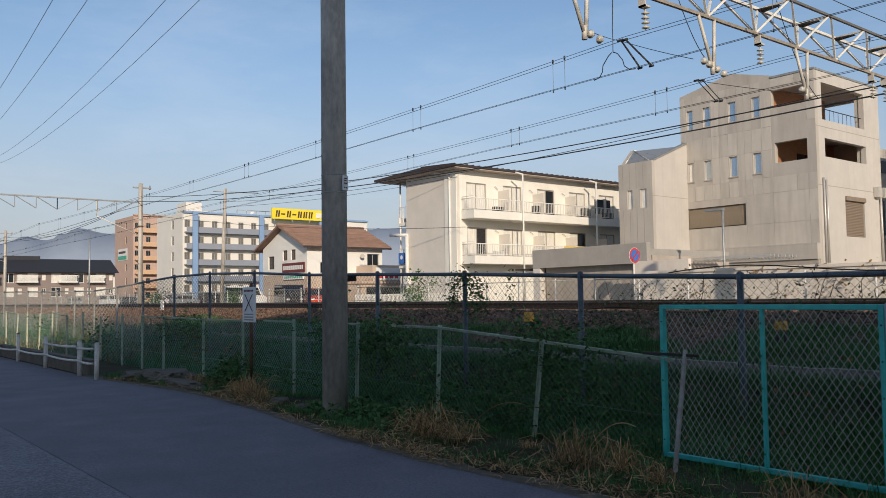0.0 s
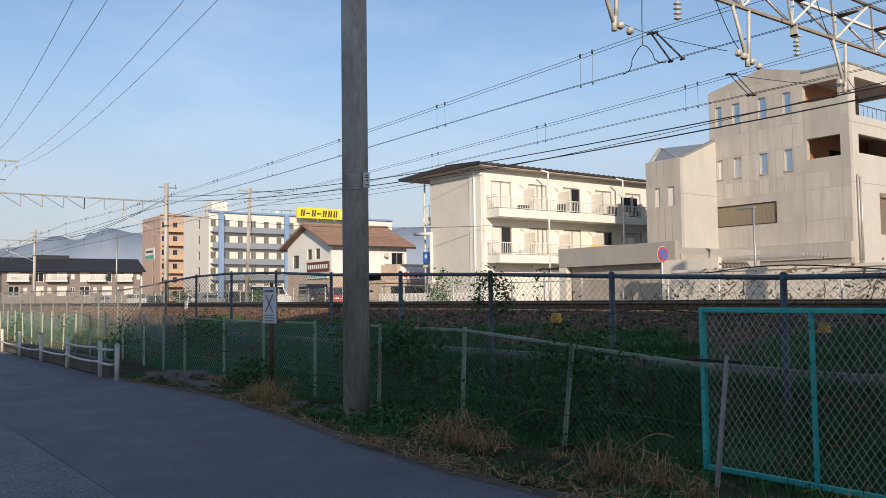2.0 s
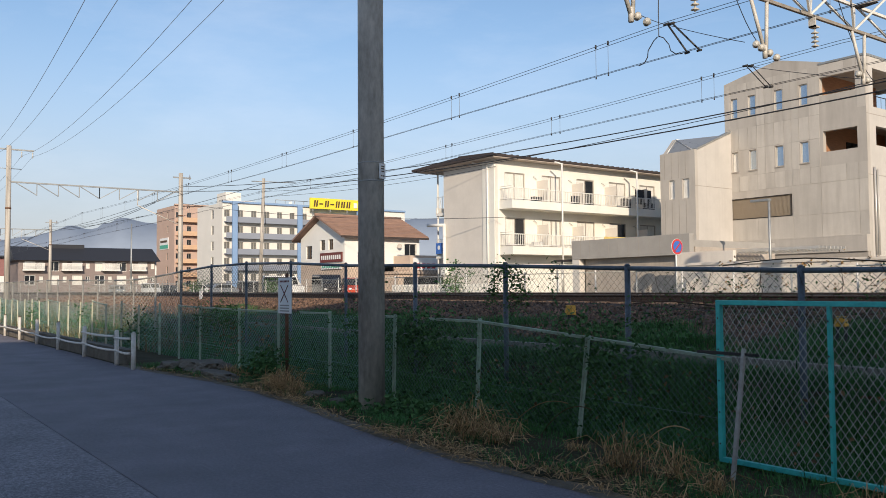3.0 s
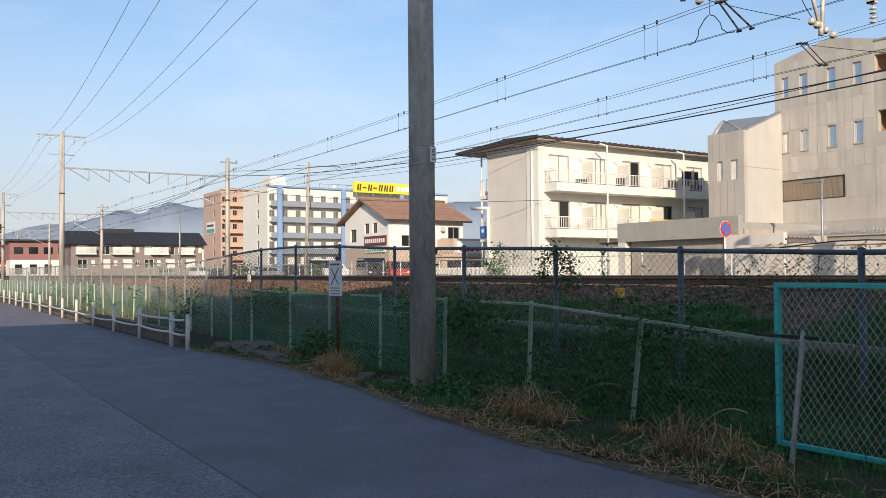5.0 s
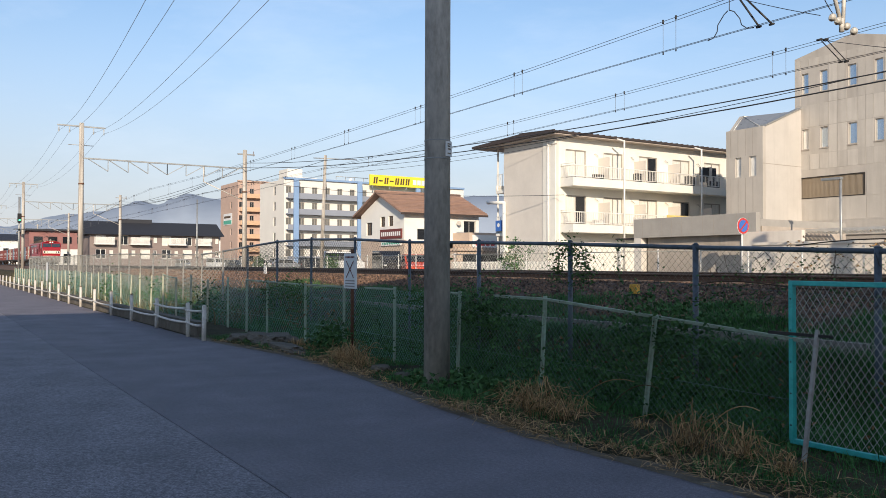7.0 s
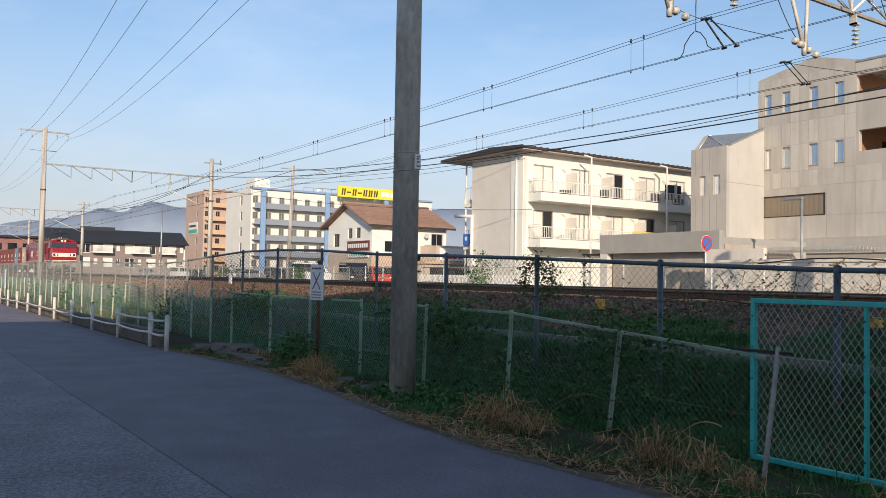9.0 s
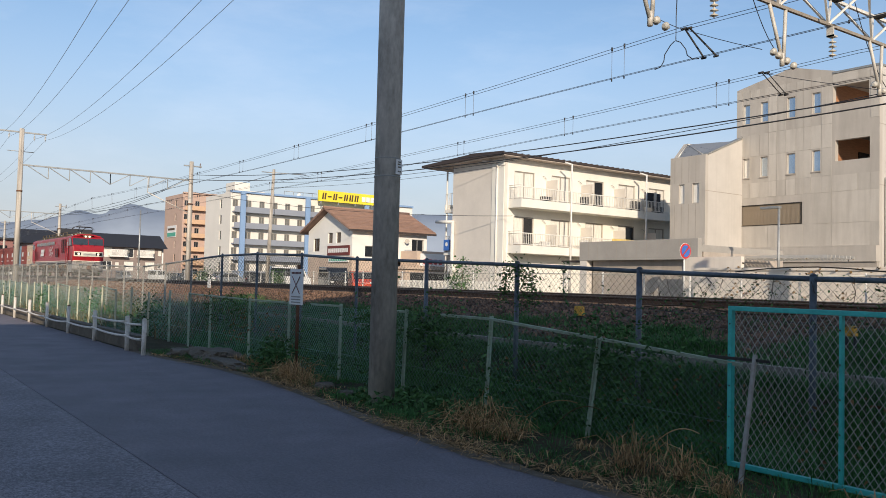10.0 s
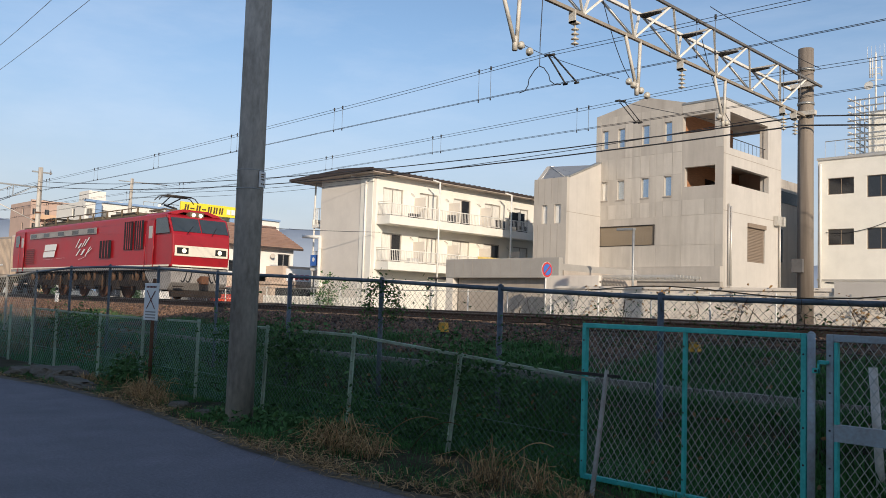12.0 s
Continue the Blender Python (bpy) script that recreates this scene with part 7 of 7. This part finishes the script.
# ---- train ----
def locomotive():
    """An electric locomotive; its nose is at x = 0 and it faces +x, wheels on z = 0."""
    L = thing("electric_locomotive", "red electric freight locomotive with a cream nose band and lit headlamps", "locomotive")
    W, ZB, ZT, LB = 1.45, 1.42, 3.8, -20.5
    prof = [(-0.1, ZB), (0.0, ZB + 0.6), (-0.06, 2.86), (-0.5, 3.66), (-0.9, ZT), (LB + 0.9, ZT), (LB + 0.5, 3.66), (LB + 0.06, 2.86), (LB, ZB + 0.6), (LB + 0.1, ZB)]
    bm = bmesh.new()
    prism(bm, prof, 1, -W, W)
    for v in bm.verts:
        if v.co.x > -0.15 or v.co.x < LB + 0.15:
            v.co.y *= 0.95
        if v.co.z > ZT - 0.05:
            v.co.y *= 0.92
    body = part("body", bm, M["loco_red"], L, "glossy red body", bevel=0.06)
    for s in (-1, 1):
        def flat(x0, z0, x1, z1, d=0.006):
            return (x0, s * (W + d) - d, z0, x1, s * (W + d) + d, z1)
        boxes("cream_stripe", [flat(LB + 0.15, ZB + 0.02, -0.15, ZB + 0.09)], M["loco_band"], body)
        boxes("grey_sill", [flat(LB + 0.2, ZB - 0.13, -0.25, ZB - 0.004, 0.01)], M["loco_grey"], body)
        st = boxes("window_strip", [flat(-17.4, 3.14, -8.0, 3.44)], M["loco_grey"], body, "grey strip of small side windows")
        for x in (-16.8, -14.8, -12.7, -10.7, -8.7):
            boxes("pane", [flat(x - 0.42, 3.19, x + 0.42, 3.39, 0.01)], M["glass_dark"], st)
        for x0, x1, z0, z1 in ((-7.5, -6.2, 1.9, 2.75), (-4.75, -3.85, 2.25, 3.55), (-3.65, -2.75, 2.25, 3.55)):
            gr = boxes("side_grille", [flat(x0, z0, x1, z1, 0.008)], M["black"], body, "black ventilation grille")
            for k in range(3):
                c = x0 + (k + 1) * (x1 - x0) / 4
                boxes("bar", [flat(c - 0.025, z0, c + 0.025, z1, 0.012)], M["loco_red"], gr)
        boxes("side_louvre", [flat(-18.0, 1.75 + 0.11 * k, -16.6, 1.79 + 0.11 * k, 0.008) for k in range(8)], M["sign_maroon"], body)
        def stroke(x0, z0, x1, z1, w):
            bm = bmesh.new()
            prism(bm, [(x0, z0), (x0 + w, z0), (x1 + w, z1), (x1, z1)], 1, min(s * W, s * (W + 0.008)), max(s * W, s * (W + 0.008)))
            part("logo_mark", bm, M["sign_white"], body, "plain white emblem stroke")

        for k in range(4):
            stroke(-15.0 + 0.42 * k, 2.42, -14.9 + 0.42 * k, 2.76, 0.42)
            stroke(-15.2 + 0.42 * k, 2.06, -15.1 + 0.42 * k, 2.38, 0.42)
        stroke(-15.3, 1.92, -12.0, 1.99, 0.3)
        for x0, z0, x1, z1, w in ((-10.6, 2.5, -10.1, 2.95, 0.16), (-10.3, 2.45, -9.9, 2.7, 0.3), (-9.8, 2.5, -9.3, 2.9, 0.14), (-9.5, 2.55, -8.9, 2.98, 0.2), (-10.5, 2.08, -10.0, 2.42, 0.22), (-9.9, 2.1, -9.5, 2.38, 0.34), (-9.3, 2.05, -8.7, 2.5, 0.16), (-9.0, 2.2, -8.5, 2.42, 0.12), (-10.2, 1.85, -9.2, 2.02, 0.12)):
            stroke(x0, z0, x1, z1, w * 0.65)
        for dx in (-2.3, LB + 1.6):
            dr = boxes("cab_door", [flat(dx, ZB + 0.1, dx + 0.62, 3.6, 0.008)], M["loco_red"], body)
            boxes("pane", [flat(dx + 0.14, 2.7, dx + 0.48, 3.25, 0.012)], M["alu"], dr)
            tubes("handrail", [((dx - 0.1, s * (W + 0.06), 1.3), (dx - 0.1, s * (W + 0.06), 2.9), 0.02), ((dx + 0.72, s * (W + 0.06), 1.3), (dx + 0.72, s * (W + 0.06), 2.9), 0.02)], M["loco_red"], dr, n=6)
        bm = bmesh.new()
        prism(bm, [(-1.5, 2.9), (-0.2, 2.9), (-0.52, 3.58), (-1.5, 3.58)], 1, s * (W + 0.006) - 0.012, s * (W + 0.006) + 0.012)
        part("cab_window", bm, M["cab_glass"], body, "side cab window")
        boxes("cab_window", [flat(LB + 0.75, 2.75, LB + 1.4, 3.4, 0.008)], M["cab_glass"], body)

    def rake(z):
        return -0.06 - 0.44 * (z - 2.86) / 0.8
    bm = bmesh.new()
    for a, b in ((-1.33, -0.03), (0.03, 1.33)):
        z0, z1 = 2.98, 3.6
        vs = [bm.verts.new(p) for p in ((rake(z0) + 0.03, a, z0), (rake(z0) + 0.03, b, z0), (rake(z1) + 0.03, b, z1), (rake(z1) + 0.03, a, z1))]
        wv = [bm.verts.new(v.co - Vector((0.06, 0, 0))) for v in vs]
        bm.faces.new(vs)
        for i in range(4):
            bm.faces.new((vs[i], wv[i], wv[(i + 1) % 4], vs[(i + 1) % 4]))
    part("windscreen", bm, M["cab_glass"], body, "wide dark split windscreen")
    tubes("wiper", [((0.0, -0.75, 2.86), (rake(3.3) + 0.06, -0.35, 3.25), 0.014), ((0.0, 0.45, 2.86), (rake(3.3) + 0.06, 0.8, 3.25), 0.014)], M["black"], body, n=5)
    band = boxes("nose_band", [(-0.05, -1.28, 1.9, 0.02, 1.28, 2.36)], M["loco_band"], body, "cream headlamp band", bevel=0.02)
    for s in (-1, 1):
        boxes("headlamp_recess", [(0.02, s * 0.92 - 0.27, 2.0, 0.028, s * 0.92 + 0.27, 2.27)], M["black"], band)
        tubes("headlamp", [((0.029, s * 0.86, 2.135), (0.045, s * 0.86, 2.135), 0.1)], M["lamp_on"], band, "lit headlamp", n=14)
        tubes("roof_lamp", [((-0.72, s * 0.17, 3.8), (-0.57, s * 0.17, 3.79), 0.085)], M["lamp_on"], body, "lit roof lamp", n=14)
    boxes("lamp_hood", [(-1.0, -0.35, 3.7, -0.6, 0.35, 3.92)], M["loco_roof"], body, bevel=0.03)
    boxes("nose_stripe", [(-0.08, -1.34, ZB + 0.02, 0.0, 1.34, ZB + 0.09)], M["loco_band"], body)
    bm = bmesh.new()
    prism(bm, [(-2.6, ZB - 0.01), (-0.1, ZB - 0.01), (-0.08, 0.75), (-0.4, 0.42), (-1.7, 0.42), (-2.6, 1.1)], 1, -1.36, 1.36)
    sk = part("skirt", bm, M["loco_grey"], L, "grey front skirt", bevel=0.03)
    tubes("coupler", [((-0.2, 0, 0.88), (0.25, 0, 0.88), 0.12)], M["rust"], sk, n=10)
    boxes("coupler_head", [(0.18, -0.17, 0.7, 0.45, 0.17, 1.06)], M["rust"], sk, bevel=0.04)
    boxes("plough", [(-0.5, -1.2, 0.12, -0.25, 1.2, 0.42)], M["bogie"], sk, bevel=0.03)
    boxes("step", [(-0.1, y - 0.2, 0.55, 0.12, y + 0.2, 0.6) for y in (-1.05, 1.05)], M["bogie"], sk)
    bm = bmesh.new()
    for s in (-1, 1):
        for k in range(2):
            path_tube(bm, sag((-0.04, s * (0.4 + 0.25 * k), 1.2), (-0.04, s * (0.65 + 0.25 * k), 0.85), 0.2), 0.025)
    part("brake_hose", bm, M["black"], sk)
    tubes("nose_rail", [((0.05, -1.2, 1.36), (0.05, 1.2, 1.36), 0.018)] + [((0.05, y, 1.2), (0.05, y, 1.44), 0.015) for y in (-1.1, -0.5, 0.5, 1.1)], M["alu"], sk, n=6)
    boxes("underframe", [(LB + 0.5, -1.0, 0.85, -2.4, 1.0, ZB - 0.14)], M["bogie"], L)
    for bx in (-4.5, -10.0, -15.5):
        bg = boxes("bogie", [(bx - 1.9, s - 0.1, 0.55, bx + 1.9, s + 0.1, 0.85) for s in (-1.15, 1.15)] + [(bx - 0.3, -1.2, 0.6, bx + 0.3, 1.2, 0.95)], M["bogie"], L, "dusty brown bogie frame", bevel=0.03)
        for ax in (bx - 1.27, bx + 1.27):
            for s in (-0.6, 0.6):
                tubes("wheel", [((ax, s - 0.07, 0.56), (ax, s + 0.07, 0.56), 0.56)], M["rust"], bg, n=26)
            for s in (-1.24, 1.24):
                boxes("axle_box", [(ax - 0.22, s - 0.1, 0.38, ax + 0.22, s + 0.1, 0.8)], M["bogie"], bg, bevel=0.04)
                for d in (-0.38, 0.38):
                    tubes("spring", [((ax + d, s, 0.8), (ax + d, s, 1.25), 0.1)], M["spring_tan"], bg, n=10)
        for d in (-2.1, 0.0, 2.1):
            for s in (-1.18, 1.18):
                boxes("sand_box", [(bx + d - 0.22, s - 0.15, 0.55 + 0.1 * (d == 0), bx + d + 0.22, s + 0.15, 1.1)], M["bogie"], bg, bevel=0.03)
                tubes("brake_rod", [((bx + d + 0.3, s, 0.35), (bx + d + 0.3, s, 1.2), 0.05)], M["spring_tan"], bg, n=8)
    roof = boxes("roof", [(LB + 1.2, -1.2, ZT - 0.02, -1.2, 1.2, ZT + 0.1)], M["loco_roof"], L, "soot-brown roof deck", bevel=0.04)
    bm = bmesh.new()
    prism(bm, [(-1.3, ZT - 0.02), (-0.9, ZT - 0.02), (-0.55, ZT + 0.1), (0.55, ZT + 0.1), (0.9, ZT - 0.02), (1.3, ZT - 0.02), (1.2, ZT + 0.06), (0.6, ZT + 0.22), (-0.6, ZT + 0.22), (-1.2, ZT + 0.06)], 0, -3.0, -0.78)
    part("cab_roof", bm, M["loco_red"], L, "domed red cab roof")
    boxes("roof_box", [(-17.0, -0.8, ZT + 0.1, -14.0, 0.8, ZT + 0.32), (-13.2, -0.9, ZT + 0.1, -8.8, 0.9, ZT + 0.3), (-8.0, -0.8, ZT + 0.1, -5.2, 0.8, ZT + 0.34)], M["loco_roof"], roof, bevel=0.04)
    for s in (-1, 1):
        tubes("roof_rail", [((-16.5, s * 1.05, ZT + 0.46), (-4.2, s * 1.05, ZT + 0.46), 0.025)], M["loco_roof"], roof, n=6)
        for k in range(8):
            tubes("rail_stanchion", [((-16.4 + 1.72 * k, s * 1.05, ZT + 0.08), (-16.4 + 1.72 * k, s * 1.05, ZT + 0.46), 0.05)], M["loco_roof"], roof, n=6)
    for px, up in ((-3.1, 0.48), (-17.2, 0.1)):
        pn = boxes("pantograph", [(px - 0.8, -0.7, ZT + 0.28, px + 0.8, -0.6, ZT + 0.36), (px - 0.8, 0.6, ZT + 0.28, px + 0.8, 0.7, ZT + 0.36), (px - 0.7, -0.6, ZT + 0.28, px - 0.6, 0.6, ZT + 0.36), (px + 0.6, -0.6, ZT + 0.28, px + 0.7, 0.6, ZT + 0.36)], M["loco_roof"], L, "raised single-arm pantograph" if up > 0.3 else "lowered pantograph")
        zt = ZT + 0.5 + up
        tubes("lower_arm", [((px + 0.5, 0, ZT + 0.4), (px - 0.7, 0, ZT + 0.4 + up * 0.55), 0.05)], M["dark_steel"], pn)
        tubes("upper_arm", [((px - 0.7, s, ZT + 0.4 + up * 0.55), (px + 0.5, s * 2, zt), 0.03) for s in (-0.15, 0.15)], M["dark_steel"], pn, n=6)
        tubes("pan_head", [((px + 0.5 + d, -0.6, zt), (px + 0.5 + d, 0.6, zt), 0.045) for d in (-0.22, 0.22)], M["dark_steel"], pn, n=6)
        for s in (-1, 1):
            for d in (-0.22, 0.22):
                bm = bmesh.new()
                path_tube(bm, [(px + 0.5 + d, s * 0.6, zt), (px + 0.5 + d, s * 0.8, zt - 0.05), (px + 0.5 + d, s * 0.98, zt - 0.25)], 0.025)
                part("horn", bm, M["dark_steel"], pn)
        for ix in (-0.7, 0.7):
            for iy in (-0.65, 0.65):
                tubes("insulator", [((px + ix, iy, ZT + 0.08), (px + ix, iy, ZT + 0.28), 0.09, 0.06)], M["insulator"], pn, n=10)
    for x in (-4.6, -5.6, -6.6, -9.5, -11.2, -14.2):
        tubes("roof_insulator", [((x, 0.4, ZT + 0.3), (x, 0.4, ZT + 0.58), 0.08, 0.05)], M["insulator"], roof, n=10)
    return L


def corrugated(bm, x0, x1, y, z0, z1, side):
    n = int((x1 - x0) / 0.22)
    for i in range(n):
        a = x0 + (x1 - x0) * i / n
        box(bm, a + 0.03, min(y, y + side * 0.03), z0, a + 0.15, max(y, y + side * 0.03), z1)


def wagon(colours, label):
    """A flat container wagon, its front end at x = 0."""
    Wg = thing("container_wagon", label, "freight wagon", "container wagons")
    boxes("flat_deck", [(-19.6, -1.25, 0.78, -0.2, 1.25, 1.0), (-19.6, -1.3, 0.7, -0.2, -1.2, 1.0), (-19.6, 1.2, 0.7, -0.2, 1.3, 1.0)], M["bogie"], Wg)
    for bx in (-3.0, -16.8):
        bg = boxes("bogie", [(bx - 1.3, s - 0.08, 0.35, bx + 1.3, s + 0.08, 0.6) for s in (-1.0, 1.0)], M["bogie"], Wg)
        for ax in (bx - 0.9, bx + 0.9):
            tubes("wheel", [((ax, s - 0.07, 0.43), (ax, s + 0.07, 0.43), 0.43) for s in (-0.6, 0.6)], M["rust"], bg, n=20)
    for i, c in enumerate(colours):
        if c is None:
            continue
        x1 = -0.3 - i * 3.88
        x0 = x1 - 3.7
        ct = boxes("container", [(x0, -1.22, 1.0, x1, 1.22, 3.5)], M[c], Wg, {"cont_red": "wine-red freight container", "cont_blue": "faded blue freight container", "cont_cream": "cream-end rusty freight container"}[c], bevel=0.03)
        for s in (-1, 1):
            bm = bmesh.new()
            corrugated(bm, x0 + 0.15, x1 - 0.15, s * 1.222, 1.15, 3.35, s)
            part("corrugation", bm, M[c], ct)
            boxes("emblem", [(x0 + 0.9, s * 1.262 - 0.004, 2.2, x0 + 1.7, s * 1.262 + 0.004, 2.7), (x0 + 0.8, s * 1.262 - 0.004, 1.7, x0 + 2.4, s * 1.262 + 0.004, 1.8)], M["sign_white"], ct)
        tubes("lock_rod", [((x1 + 0.02, y, 1.1), (x1 + 0.02, y, 3.4), 0.02) for y in (-0.8, -0.3, 0.3, 0.8)], M["alu"], ct, n=6)
    return Wg


loco = locomotive()
w1 = wagon(["cont_cream", "cont_red", "cont_blue", "cont_red", "cont_red"], "flat wagon loaded with mixed rusty red and blue containers")
w2 = wagon(["cont_red", "cont_red", "cont_red", "cont_blue", "cont_red"], "flat wagon loaded mostly with wine-red containers")
wagons = [w1, w2] + [copy_thing((w1, w2)[i % 2], Matrix.Identity(4)) for i in range(6)]


# ---- what moves ----
def motions():
    rows = [(0.0, -315.0), (4.0, -222.8), (6.0, -176.6), (7.0, -153.2), (9.0, -106.0), (9.5, -94.1), (10.0, -82.2), (10.5, -70.1), (11.0, -57.9), (11.5, -45.8), (12.0, -33.5)]
    walk(loco, [(t, pose(x, FAR_T, RAIL_Z)) for t, x in rows])
    for i, w in enumerate(wagons):
        walk(w, [(t, pose(x - 21.0 - 20.2 * i, FAR_T, RAIL_Z)) for t, x in rows])


motions()
